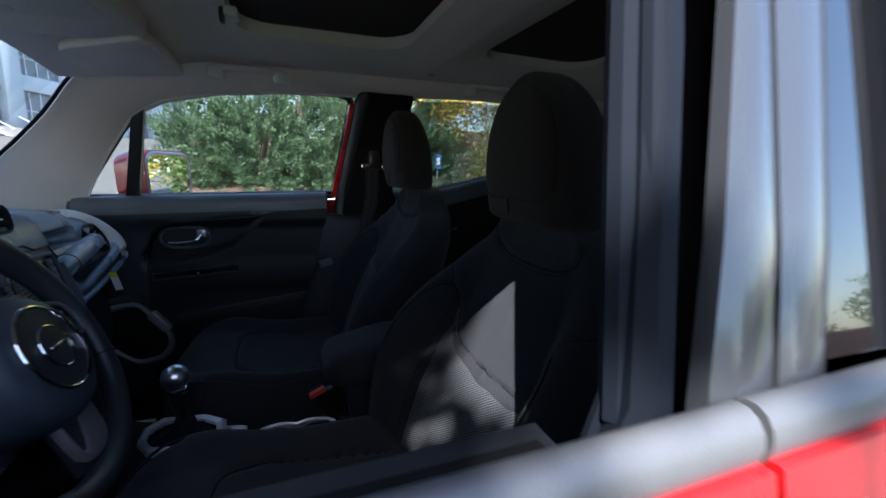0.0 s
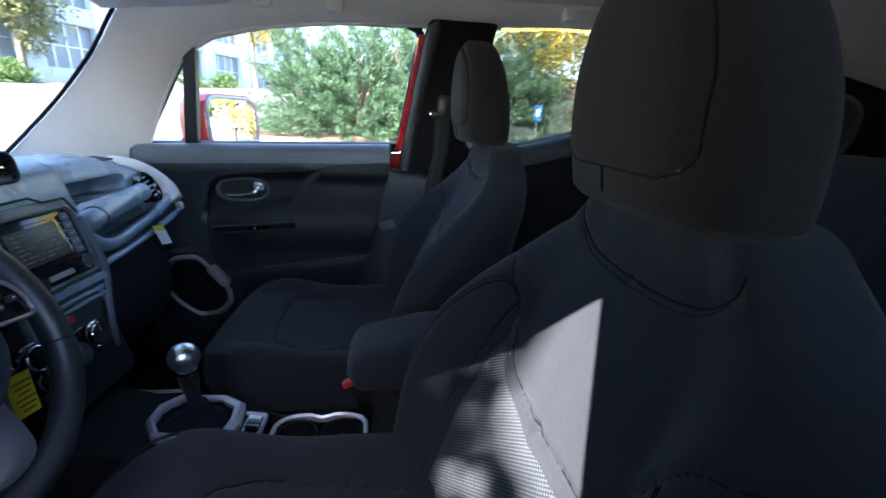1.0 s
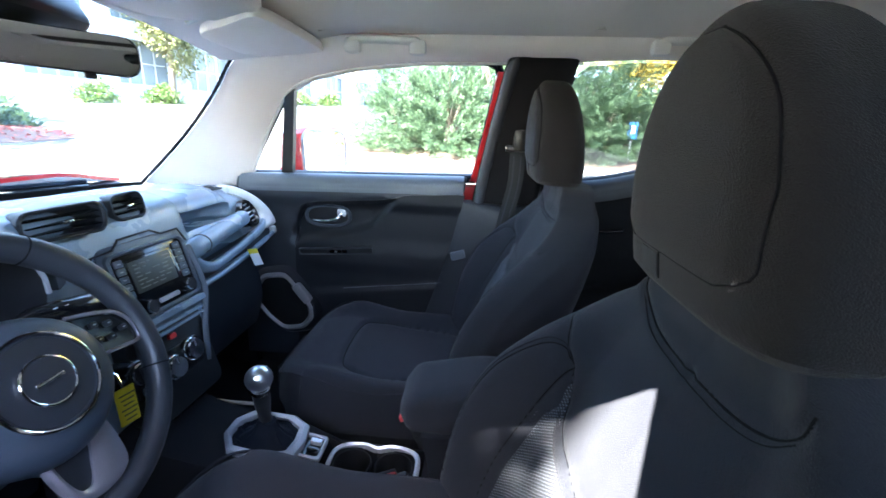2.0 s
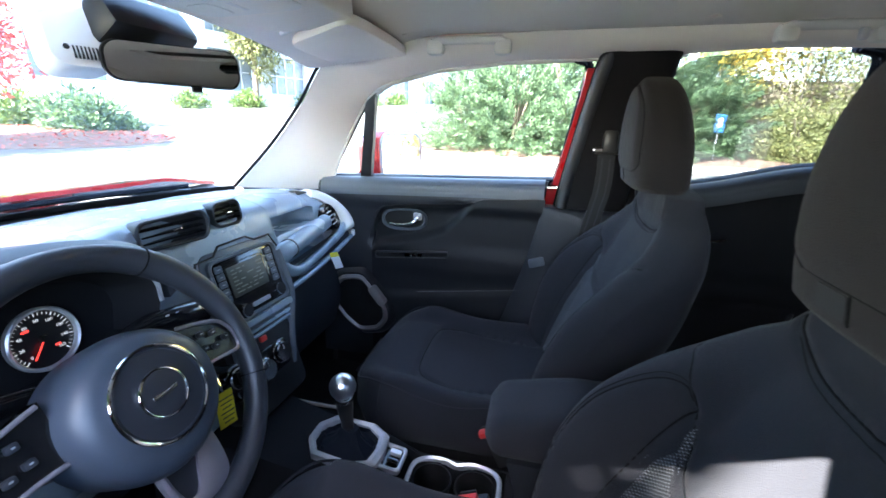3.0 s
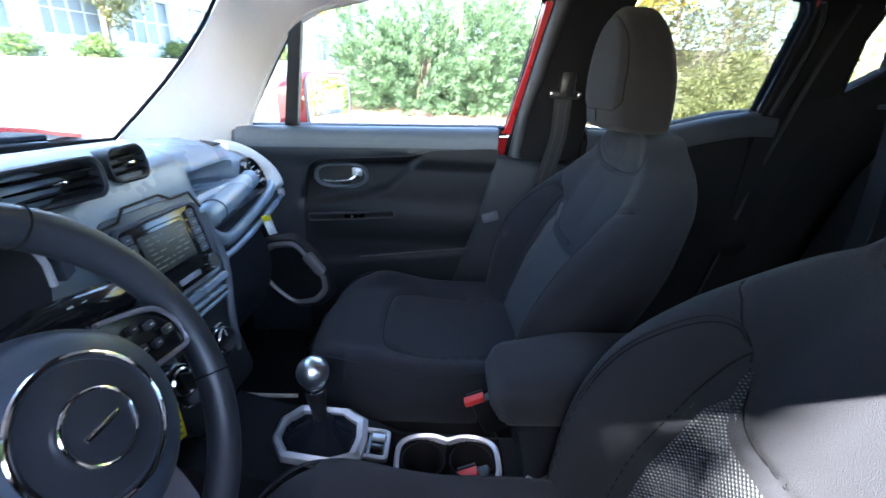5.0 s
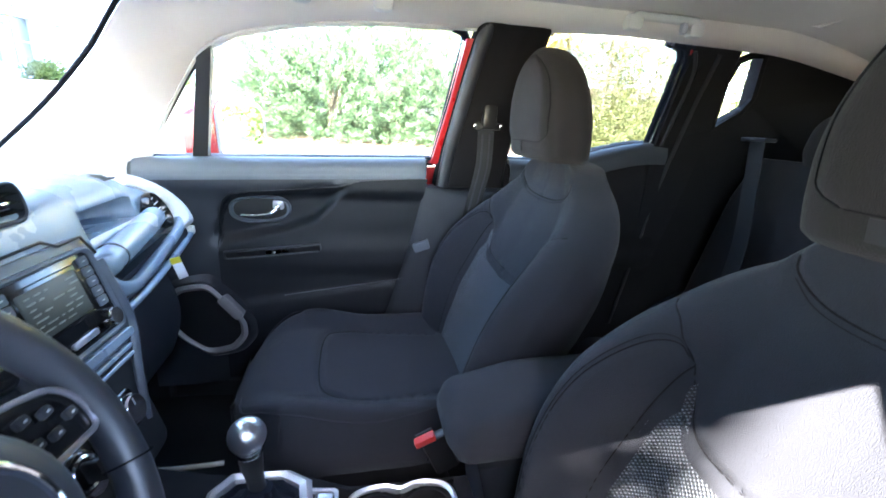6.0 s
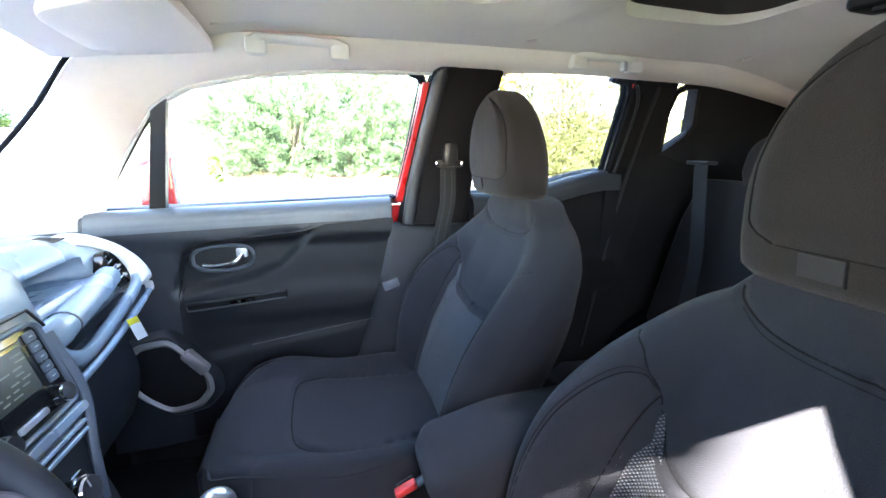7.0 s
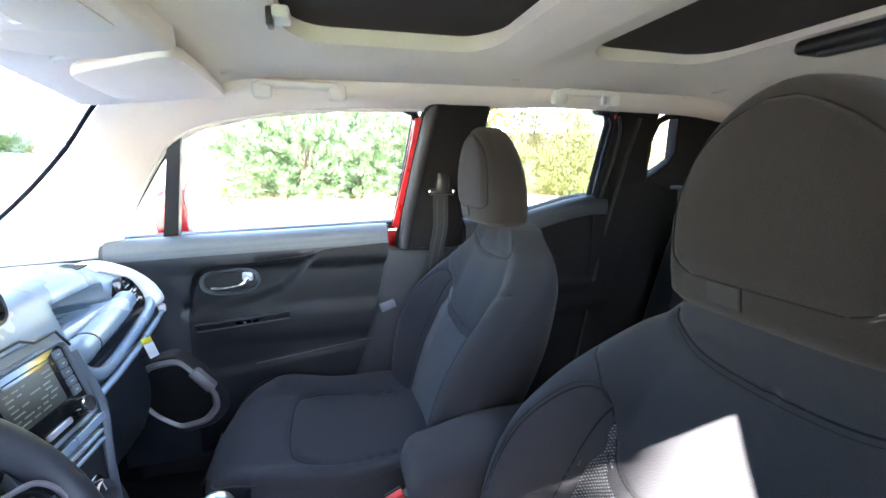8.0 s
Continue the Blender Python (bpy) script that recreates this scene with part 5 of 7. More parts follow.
for u0, speed in ((0.062, True), (-0.062, False)):
    dm = CM @ Matrix.Translation((u0, 0, 0)) @ Matrix.Scale(0.68, 4)
    b = bmesh.new()
    turned(b, [(0.0, -0.008), (0.054, -0.008), (0.054, -0.006), (0, -0.006)], dm, 40)
    dial = part("dial", b, BLACK, cluster)
    b = bmesh.new()
    turned(b, [(0.053, -0.008), (0.054, 0.004), (0.057, 0.006), (0.060, 0.003), (0.060, -0.008)], dm, 48)
    part("dial_ring", b, SILVER, dial)
    for k in range(33):
        a = radians(225 - 270 * k / 32)
        b = bmesh.new()
        ln = 0.008 if k % 4 == 0 else 0.005
        box(b, dm @ Vector((0.048 * math.cos(a), 0.048 * math.sin(a), -0.005)), (ln, 0.0016 if k % 4 == 0 else 0.001, 0.001), 0, dm.to_3x3() @ Matrix.Rotation(a, 3, "Z"))
        part("tick", b, DIAL_WHITE, dial, smooth=False)
    if speed:
        for k in range(9):
            a = radians(225 - 270 * k / 8)
            lettering("numeral", str(20 * k), 0.0085, DIAL_WHITE, dial, dm @ Matrix.Translation((0.036 * math.cos(a), 0.036 * math.sin(a), -0.005)))
    a = radians(232)
    b = bmesh.new()
    box(b, dm @ Vector((0.018 * math.cos(a), 0.018 * math.sin(a), 0.0)), (0.044, 0.0024, 0.0015), 0, dm.to_3x3() @ Matrix.Rotation(a, 3, "Z"))
    part("needle", b, DIAL_RED, dial, "red needle", smooth=False)
    b = bmesh.new()
    turned(b, [(0.0, 0.002), (0.006, 0.002), (0.007, -0.004)], dm, 16)
    part("needle_hub", b, BLACK, dial)
    for du, dv, w in ((-0.014, 0.016, 0.011), (0.014, -0.014, 0.009)):
        plate("warning_light", w, 0.005, 0.002, (u0 + du, dv), DIAL_RED, dial, 0.001, z=-0.004, m=CM)
plate("warning_light", 0.006, 0.006, 0.002, (-0.006, -0.048), AMBER, cluster, 0.001, z=-0.004, m=CM)

# ---- steering wheel ----
WA = radians(26)
WN = Vector((math.cos(WA), 0, math.sin(WA)))
WU, WV = Vector((0, 1, 0)), Vector((-math.sin(WA), 0, math.cos(WA)))
WC = Vector((-0.601, -0.330, 0.982))
WM = basis(WC, WU, WV, WN)
wheel = thing("steering_wheel", tuple(WC), "dark leather steering wheel with chrome-ringed hub and silver spoke trims", "steering wheel")


def wp(u, v, h=0.0):
    return WM @ Vector((u, v, h))


b = bmesh.new()
rings = []
for k in range(72):
    a = 2 * math.pi * k / 72
    r0 = 0.172
    fat = 0.0155 + 0.0025 * (math.exp(-((a - radians(50)) / 0.35) ** 2) + math.exp(-((a - radians(130)) / 0.35) ** 2))
    rings.append([wp((r0 + fat * math.cos(t)) * math.cos(a), (r0 + fat * math.cos(t)) * math.sin(a), fat * 1.12 * math.sin(t)) for t in [2 * math.pi * m / 16 for m in range(16)]])
loft(b, rings + rings[:1], True, False)
bmesh.ops.remove_doubles(b, verts=b.verts, dist=1e-5)
part("rim", b, LEATHER, wheel, "stitched dark leather rim")
for deg in (58, 122, -22, 202):
    a = radians(deg)
    b = bmesh.new()
    tube(b, [wp((0.172 + 0.0182 * math.cos(t)) * math.cos(a), (0.172 + 0.0182 * math.cos(t)) * math.sin(a), 0.0200 * math.sin(t)) for t in [2 * math.pi * m / 20 for m in range(20)]], 0.0009, 5, True)
    part("stitch", b, THREAD, wheel)
# hub: a broad shield with a domed pad
b = bmesh.new()
hub_out = [((0.088 if math.cos(t) > 0 else 0.082) * math.cos(t), (0.078 if math.sin(t) > 0 else 0.090) * math.sin(t)) for t in [2 * math.pi * k / 48 for k in range(48)]]
loft(b, [[wp(u * f, v * f, h) for u, v in hub_out] for f, h in ((0.96, -0.04), (1.0, 0.004), (0.995, 0.014), (0.975, 0.024), (0.94, 0.032), (0.88, 0.039), (0.80, 0.0435), (0.70, 0.0462), (0.5, 0.0475), (0.3, 0.0478), (0.02, 0.048))])
hub = part("hub_pad", b, HUB, wheel)
for r, t in ((0.0525, 0.0022), (0.0262, 0.0015)):
    b = bmesh.new()
    zc = 0.0497 if r > 0.05 else 0.0528
    tube(b, [wp(r * math.cos(q), r * math.sin(q), zc) for q in [2 * math.pi * m / 56 for m in range(56)]], t, 8, True)
    part("hub_ring", b, CHROME, hub, "chrome ring")
b = bmesh.new()
turned(b, [(0.0, 0.0515), (0.048, 0.0490), (0.050, 0.0455)], WM, 48)
part("hub_dish", b, LEATHER, hub)
b = bmesh.new()
turned(b, [(0.0, 0.0538), (0.018, 0.0535), (0.0245, 0.0526), (0.025, 0.0502)], WM, 40)
part("badge_disc", b, LEATHER, hub)
b = bmesh.new()
box(b, wp(0, 0, 0.0543), (0.030, 0.0045, 0.002), 0.001, WM.to_3x3() @ Matrix.Rotation(radians(0), 3, "Z"))
part("badge_bar", b, CHROME, hub, "plain chrome badge bar")
for s in (-1, 1):
    # upper spokes with key pads
    b = bmesh.new()
    rows = [[wp(s * (0.074 + 0.092 * f), 0.022 - 0.022 * f + (0.031 - 0.010 * f) * g, 0.010 - 0.008 * f) for g in (-1, -0.6, 0, 0.6, 1)] for f in [k / 6 for k in range(7)]]
    sheet(b, rows, -WN * 0.022)
    sp = part("spoke", b, GLOSS, wheel, "gloss black spoke with keys")
    b = bmesh.new()
    tube(b, spline([wp(s * u, v, h) for u, v, h in ((0.078, 0.050, 0.013), (0.112, 0.042, 0.012), (0.142, 0.031, 0.009), (0.158, 0.008, 0.006), (0.156, -0.016, 0.005), (0.135, -0.016, 0.007), (0.104, -0.012, 0.010), (0.080, -0.012, 0.012))], 30), 0.0026, 8)
    part("spoke_trim", b, SPOKE_TRIM, sp, "satin silver spoke trim")
    for ku, kv in ((0.106, 0.028), (0.124, 0.022), (0.139, 0.008), (0.119, 0.004), (0.102, 0.008)):
        b = bmesh.new()
        box(b, wp(s * ku, kv, 0.010), (0.011, 0.008, 0.006), 0.002, WM.to_3x3())
        k = part("key", b, PLASTIC, sp)
        b = bmesh.new()
        box(b, wp(s * ku, kv, 0.0134), (0.0030, 0.0014, 0.0008), 0, WM.to_3x3())
        part("key_print", b, PRINT, sp, smooth=False)
# bottom spoke: dark plate in a broad silver U
b = bmesh.new()
sheet(b, [[wp(0.014 + (0.034 - 0.006 * f) * g, -0.070 - 0.085 * f, 0.008 - 0.010 * f) for g in (-1, -0.5, 0, 0.5, 1)] for f in [k / 6 for k in range(7)]], -WN * 0.014)
low_sp = part("lower_spoke", b, PLASTIC, wheel)
b = bmesh.new()
outer = spline([(-0.027, -0.074, 0.012), (-0.024, -0.108, 0.009), (-0.014, -0.138, 0.005), (0.008, -0.150, 0.003), (0.036, -0.150, 0.003), (0.053, -0.138, 0.005), (0.055, -0.106, 0.009), (0.051, -0.072, 0.013)], 44)
inner = spline([(-0.020, -0.074, 0.013), (-0.016, -0.106, 0.010), (-0.008, -0.128, 0.006), (0.004, -0.134, 0.004), (0.012, -0.126, 0.005), (0.018, -0.110, 0.007), (0.024, -0.094, 0.010), (0.030, -0.074, 0.013)], 44)
sheet(b, [[wp(*p.lerp(q, f)) + WN * 0.003 * math.sin(math.pi * f) for f in (0, 0.12, 0.3, 0.5, 0.7, 0.88, 1)] for p, q in zip(outer, inner)], -WN * 0.008)
part("lower_trim", b, SPOKE_TRIM, low_sp, "broad satin silver surround")
b = bmesh.new()
tube(b, [wp(0, 0, -0.03), wp(0, -0.005, -0.10), wp(0, -0.01, -0.22)], [0.045, 0.05, 0.055], 16)
part("column_cover", b, PLASTIC, wheel)
for s, lab in ((1, "wiper"), (-1, "light")):
    stalk = thing("stalk_switch", tuple(wp(s * 0.06, 0.03, -0.05)), f"black {lab} stalk behind the steering wheel with white markings", "stalk switch", "steering column stalks")
    b = bmesh.new()
    tube(b, [wp(s * 0.03, 0.050, -0.075), wp(s * 0.085, 0.064, -0.072), wp(s * 0.105, 0.063, -0.062), wp(s * 0.188, 0.050, -0.060), wp(s * 0.195, 0.049, -0.060)], [0.011, 0.013, 0.0185, 0.0195, 0.015], 18)
    arm = part("arm", b, GLOSS, stalk)
    for k in range(4):
        b = bmesh.new()
        c = wp(s * (0.122 + 0.015 * k), 0.066 - 0.0022 * k, -0.0445)
        box(b, c, (0.006, 0.0035, 0.0014), 0, WM.to_3x3())
        part("marking", b, PRINT, stalk, smooth=False)

# ignition tag: yellow card hanging below the column
tagob = thing("key_tag", (-0.64, -0.16, 0.80), "yellow printed card tag hanging from the ignition key", "tag")
tm = basis((-0.640, -0.162, 0.872), (0.25, 0.95, 0.0), (-0.10, 0.05, 1.0), (0.97, -0.25, 0.1))
b = bmesh.new()
box(b, tm @ Vector((0, -0.03, 0)), (0.030, 0.060, 0.001), 0.0003, tm.to_3x3())
card = part("card", b, TAG_YELLOW, tagob)
for k in range(6):
    b = bmesh.new()
    box(b, tm @ Vector((0.002, -0.012 - 0.008 * k, 0.0008)), (0.024 - 0.004 * (k % 3), 0.002, 0.0004), 0, tm.to_3x3())
    part("print_bar", b, INK, card, smooth=False)
b = bmesh.new()
tube(b, [tm @ Vector((0, 0.0, 0)), tm @ Vector((0.0, 0.02, -0.01)), tm @ Vector((-0.02, 0.035, -0.03))], 0.002, 6)
part("key_shaft", b, CHROME, tagob)

lock = thing("ignition_lock", (-0.66, -0.135, 0.86), "black ignition lock with a bright ring beside the steering column", "ignition lock")
lm = basis((-0.640, -0.128, 0.874), (0.1, 1, 0), (-0.3, 0.03, 1), (0.95, -0.1, 0.3))
b = bmesh.new()
turned(b, [(0.024, -0.06), (0.024, 0.0), (0.021, 0.004), (0.015, 0.005)], lm, 28)
part("barrel", b, GLOSS, lock)
b = bmesh.new()
turned(b, [(0.014, 0.004), (0.0165, 0.008), (0.0185, 0.006), (0.0185, 0.002)], lm, 28)
part("ring", b, CHROME, lock, "bright ring")
b = bmesh.new()
box(b, lm @ Vector((0, 0, 0.012)), (0.006, 0.024, 0.022), 0.002, lm.to_3x3())
part("key_head", b, BLACK, lock)
edge = thing("tunnel_trim", (-0.68, 0.11, 0.62), "thin beige carpet edge beside the console", "trim")
b = bmesh.new()
tube(b, spline([(-0.745, 0.112, 0.655), (-0.70, 0.122, 0.640), (-0.65, 0.132, 0.630), (-0.60, 0.140, 0.625)], 16), 0.004, 6, False, 0.6)
part("edging", b, material("beige_edging", (0.30, 0.27, 0.22), 0.7, var=0.15), edge)

gtag = thing("card_tag", (-0.755, 0.45, 0.85), "small white card with a yellow band hanging from the glove box", "tag")
gm = basis((-0.750, 0.436, 0.908), (0.05, 0.97, -0.20), (-0.06, -0.42, 0.90), (0.98, -0.05, 0.12))
for nm, v, h, mat in (("white_part", -0.030, 0.046, TAG_WHITE), ("yellow_band", 0.002, 0.018, TAG_YELLOW)):
    b = bmesh.new()
    box(b, gm @ Vector((0, v, 0)), (0.046, h, 0.001), 0.0003, gm.to_3x3())
    part(nm, b, mat, gtag)


# ---- centre console ----
console = thing("centre_console", (-0.35, 0, 0.40), "dark plastic centre console with silver-framed shifter and cup holders", "console")
b = bmesh.new()
rings = []
for i in range(81):
    f = i / 80
    x = -0.86 + 0.80 * f
    top = float(np.interp(x, [-0.86, -0.70, -0.60, -0.45, -0.38, -0.2, -0.06], [0.70, 0.68, 0.655, 0.632, 0.600, 0.595, 0.60]))
    dip = 0.115 * smoothstep(-0.405, -0.385, x) * (1 - smoothstep(-0.205, -0.19, x))
    w = float(np.interp(x, [-0.86, -0.70, -0.6, -0.4, -0.06], [0.13, 0.10, 0.092, 0.088, 0.085]))
    rings.append([(x, -w * 1.06, 0.38), (x, -w * 1.02, top - 0.05), (x, -w * 0.97, top - 0.012), (x, -w * 0.88, top), (x, -0.055, top + 0.002), (x, -0.053, top + 0.002 - dip), (x, 0.069, top + 0.002 - dip), (x, 0.071, top + 0.002), (x, w * 0.90, top), (x, w * 0.97, top - 0.012), (x, w * 1.02, top - 0.05), (x, w * 1.06, 0.38)])
loft(b, rings)
part("console_body", b, DEEP, console)
# shifter frame: an eight-sided satin ring, leather boot, lever, ball
fm = basis((-0.515, 0.010, 0.653), (1, 0, -0.12), (0, 1, 0), (0.12, 0, 1))
octo = [(-0.078, -0.020), (-0.078, 0.024), (-0.052, 0.060), (0.036, 0.066), (0.074, 0.044), (0.080, 0.0), (0.074, -0.040), (0.036, -0.060), (-0.052, -0.056)]
dense_o = []
for p, q in zip(octo, octo[1:] + octo[:1]):
    for k in range(4):
        dense_o.append((p[0] + (q[0] - p[0]) * k / 4, p[1] + (q[1] - p[1]) * k / 4))
b = bmesh.new()
ring2(b, [(u * 1.0, v * 1.0) for u, v in dense_o], [(u * 0.80 - 0.004, v * 0.80) for u, v in dense_o], lambda u, v, h: fm @ Vector((u, v, h + 0.006)), 0.018, 0.006)
part("shifter_frame", b, SILVER, console, "satin silver shifter frame")
b = bmesh.new()
loft(b, [[fm @ Vector((u * f * (1 + 0.05 * math.sin(9 * k)), v * f * (1 + 0.05 * math.sin(7 * k)), h)) for k, (u, v) in enumerate(dense_o)] for f, h in ((0.82, -0.004), (0.74, 0.002), (0.66, -0.004), (0.52, 0.004), (0.40, 0.012), (0.30, 0.022), (0.22, 0.040))])
part("shifter_boot", b, RUBBER, console, "creased black leather boot")
gear = thing("gear_lever", (-0.515, 0.012, 0.65), "gear lever with a polished metal ball knob", "gear lever")
b = bmesh.new()
tube(b, spline([(-0.512, 0.012, 0.668), (-0.516, 0.013, 0.70), (-0.520, 0.014, 0.735), (-0.522, 0.014, 0.765)], 10), [0.016, 0.015, 0.013, 0.0125, 0.013, 0.015, 0.0165, 0.017, 0.015, 0.012], 16)
part("lever_collar", b, BLACK, gear)
b = bmesh.new()
turned(b, [(0.0175, -0.004), (0.0185, 0.0), (0.0175, 0.004)], Matrix.Translation((-0.5215, 0.014, 0.757)), 24)
part("collar_ring", b, CHROME, gear)
b = bmesh.new()
bmesh.ops.create_uvsphere(b, u_segments=28, v_segments=20, radius=0.0265, matrix=Matrix.Translation((-0.523, 0.014, 0.785)))
part("ball_knob", b, material("polished_metal", (0.62, 0.64, 0.68), 0.30, 1.0, var=0.05), gear, "polished metal ball")
# parking brake switch well behind the shifter
b = bmesh.new()
pm = basis((-0.425, 0.020, 0.628), (1, 0, -0.15), (0, 1, 0), (0.15, 0, 1))
ring2(b, rounded(0.055, 0.066, 0.010), rounded(0.042, 0.052, 0.007), lambda u, v, h: pm @ Vector((u, v, h + 0.004)), 0.01, 0.002)
part("switch_frame", b, SILVER, console, "satin silver switch surround")
b = bmesh.new()
slab(b, [pm @ Vector((u, v, -0.002)) for u, v in rounded(0.044, 0.054, 0.007)], (0, 0, -0.004))
part("switch_well", b, GLOSS, console, smooth=False)
for v, mat in ((0.012, SILVER), (-0.010, GLOSS)):
    b = bmesh.new()
    box(b, pm @ Vector((0.006, v, 0.004)), (0.024, 0.012, 0.010), 0.002, pm.to_3x3())
    part("switch", b, mat, console)
# cup holders: a waisted satin frame round two wells
cm = basis((-0.292, 0.008, 0.607), (1, 0, 0.0), (0, 1, 0), (0, 0, 1))
cup = []
for k in range(48):
    a = 2 * math.pi * k / 48
    u = 0.096 * (1 if math.cos(a) > 0 else -1) * abs(math.cos(a)) ** 0.65
    v = 0.060 * (1 if math.sin(a) > 0 else -1) * abs(math.sin(a)) ** 0.55 * (1 - 0.20 * math.exp(-(u / 0.018) ** 2))
    cup.append((u, v))
b = bmesh.new()
ring2(b, cup, [(u * 0.90, v * 0.86) for u, v in cup], lambda u, v, h: cm @ Vector((u, v, h + 0.004)), 0.012, 0.004)
part("cup_frame", b, SILVER, console, "satin silver cup holder frame")
b = bmesh.new()
loft(b, [[cm @ Vector((u * f, v * f, h)) for u, v in cup] for f, h in ((0.90, 0.003), (0.86, -0.004), (0.82, -0.10), (0.02, -0.10))], True, False)
part("cup_well", b, DEEP, console)
for s in (-1, 1):
    b = bmesh.new()
    mt = cm @ Matrix.Translation((s * 0.043, 0, 0))
    loft(b, [[mt @ Vector((r * math.cos(q), r * math.sin(q), h)) for q in [2 * math.pi * k / 28 for k in range(28)]] for r, h in ((0.0405, -0.004), (0.040, 0.003), (0.037, 0.003), (0.035, -0.085), (0.002, -0.086))], True, False)
    part("cup_liner", b, DEEP, console)
# arm rest
arm = thing("arm_rest", (-0.06, 0.02, 0.62), "padded dark cloth arm rest box between the front seats", "arm rest")
b = bmesh.new()
rings = []
for i in range(24):
    f = i / 23
    x = -0.232 + 0.33 * f
    e = math.sqrt(max(0.0, 1 - max(0.0, 1 - f / 0.10) ** 2)) if f < 0.10 else 1.0
    e = max(e, 0.35)
    hw, zt, zb = 0.076 + 0.012 * f, 0.815 + 0.028 * smoothstep(0, 0.5, f), 0.735 + 0.01 * f
    zm, hh = (zt + zb) / 2, (zt - zb) / 2 * e
    ring = []
    for k in range(32):
        a = 2 * math.pi * k / 32
        c, s = math.cos(a), math.sin(a)
        ring.append((x, 0.022 + hw * e ** 0.4 * (1 if c > 0 else -1) * abs(c) ** 0.45, zm + hh * (1 if s > 0 else -1) * abs(s) ** 0.6))
    rings.append(ring)
loft(b, rings)
part("padded_lid", b, SEAT, arm)
b = bmesh.new()
rings = [[(x, 0.02 + w * c, z) for c in (-1, -0.5, 0.5, 1)] + [(x + t, 0.02 + w * c, z) for c in (1, 0.5, -0.5, -1)] for x, w, z, t in ((-0.15, 0.060, 0.40, 0.22), (-0.16, 0.065, 0.58, 0.24), (-0.175, 0.070, 0.68, 0.26), (-0.19, 0.072, 0.74, 0.27))]
loft(b, rings)
part("box", b, PLASTIC, arm, "dark plastic box")


# ---- passenger door fittings ----
def dp(x, z, h=0.0):
    return Vector((x, door_y(x, z) - h, z))


hb = bmesh.new()
hm = basis(dp(-0.632, 0.962), (1, 0, 0.03), (-0.03, 0, 1), (0, -1, 0))
oval = [(0.084 * (1 if math.cos(a) > 0 else -1) * abs(math.cos(a)) ** 0.8, 0.041 * (1 if math.sin(a) > 0 else -1) * abs(math.sin(a)) ** 0.8) for a in [2 * math.pi * k / 40 for k in range(40)]]
ring2(hb, oval, [(u * 0.86, v * 0.76) for u, v in oval], lambda u, v, h: hm @ Vector((u, v, h + 0.011)), 0.02, 0.006)
part("handle_bezel", hb, SILL, door_pf, "raised oval handle surround")
b = bmesh.new()
slab(b, [hm @ Vector((u * 0.87, v * 0.76, 0.007)) for u, v in oval], (0, 0.004, 0))
part("handle_cup", b, BLACK, door_pf, smooth=False)
b = bmesh.new()
tube(b, spline([hm @ Vector(p) for p in ((-0.052, -0.016, 0.012), (-0.02, -0.018, 0.020), (0.02, -0.014, 0.020), (0.040, -0.004, 0.016), (0.050, 0.008, 0.010))], 18), [0.0062] * 10 + [0.0075] * 5 + [0.010] * 3, 10)
hnd = part("handle", b, CHROME, door_pf, "chrome pull handle")
b = bmesh.new()
box(b, hm @ Vector((0.050, 0.012, 0.010)), (0.030, 0.027, 0.016), 0.005, hm.to_3x3())
part("lock_tab", b, SILVER, hnd)
# switch strip in the arm rest, lower pocket line, speaker
sm = basis(dp(-0.600, 0.842, 0.002), (1, 0, 0.085), (-0.085, -0.25, 1), (0.02, -1, -0.25))
b = bmesh.new()
ring2(b, rounded(0.27, 0.027, 0.008), rounded(0.258, 0.017, 0.006), lambda u, v, h: sm @ Vector((u, v, h + 0.006)), 0.008, 0.002)
strip_ob = part("switch_strip", b, PLASTIC, door_pf)
b = bmesh.new()
slab(b, [sm @ Vector((u, v, 0.005)) for u, v in rounded(0.26, 0.018, 0.004)], (0, 0.003, 0))
part("pull_cup", b, BLACK, door_pf, smooth=False)
for u in (-0.012, 0.012, 0.034):
    b = bmesh.new()
    box(b, sm @ Vector((u, 0, 0.007)), (0.018, 0.012, 0.006), 0.002, sm.to_3x3())
    part("window_switch", b, GLOSS, strip_ob)
b = bmesh.new()
box(b, sm @ Vector((0.004, 0.001, 0.011)), (0.006, 0.004, 0.002), 0.0005, sm.to_3x3())
part("switch_mark", b, PRINT, strip_ob)
b = bmesh.new()
tube(b, [dp(-0.575 + 0.36 * k / 24, 0.700 + 0.048 * k / 24, 0.005) for k in range(25)], 0.0025, 6)
part("pocket_line", b, COVER, door_pf, "raised lip of the lower pocket")
b = bmesh.new()
tube(b, spline([dp(-0.74, 0.90, 0.002), dp(-0.735, 0.96, 0.002), dp(-0.705, 1.006, 0.002), dp(-0.60, 1.020, 0.002), dp(-0.42, 1.036, 0.002), dp(-0.35, 1.052, 0.002), dp(-0.17, 1.066, 0.002)], 60), 0.0018, 6)
part("trim_line", b, BLACK, door_pf)
sp_o = [(-0.062, 0.088), (0.012, 0.098), (0.060, 0.040), (0.096, -0.012), (0.098, -0.055), (0.068, -0.092), (0.0, -0.104), (-0.055, -0.060), (-0.092, -0.010), (-0.092, 0.045)]
spd = []
for p, q in zip(sp_o, sp_o[1:] + sp_o[:1]):
    for k in range(5):
        spd.append((p[0] + (q[0] - p[0]) * k / 5, p[1] + (q[1] - p[1]) * k / 5))
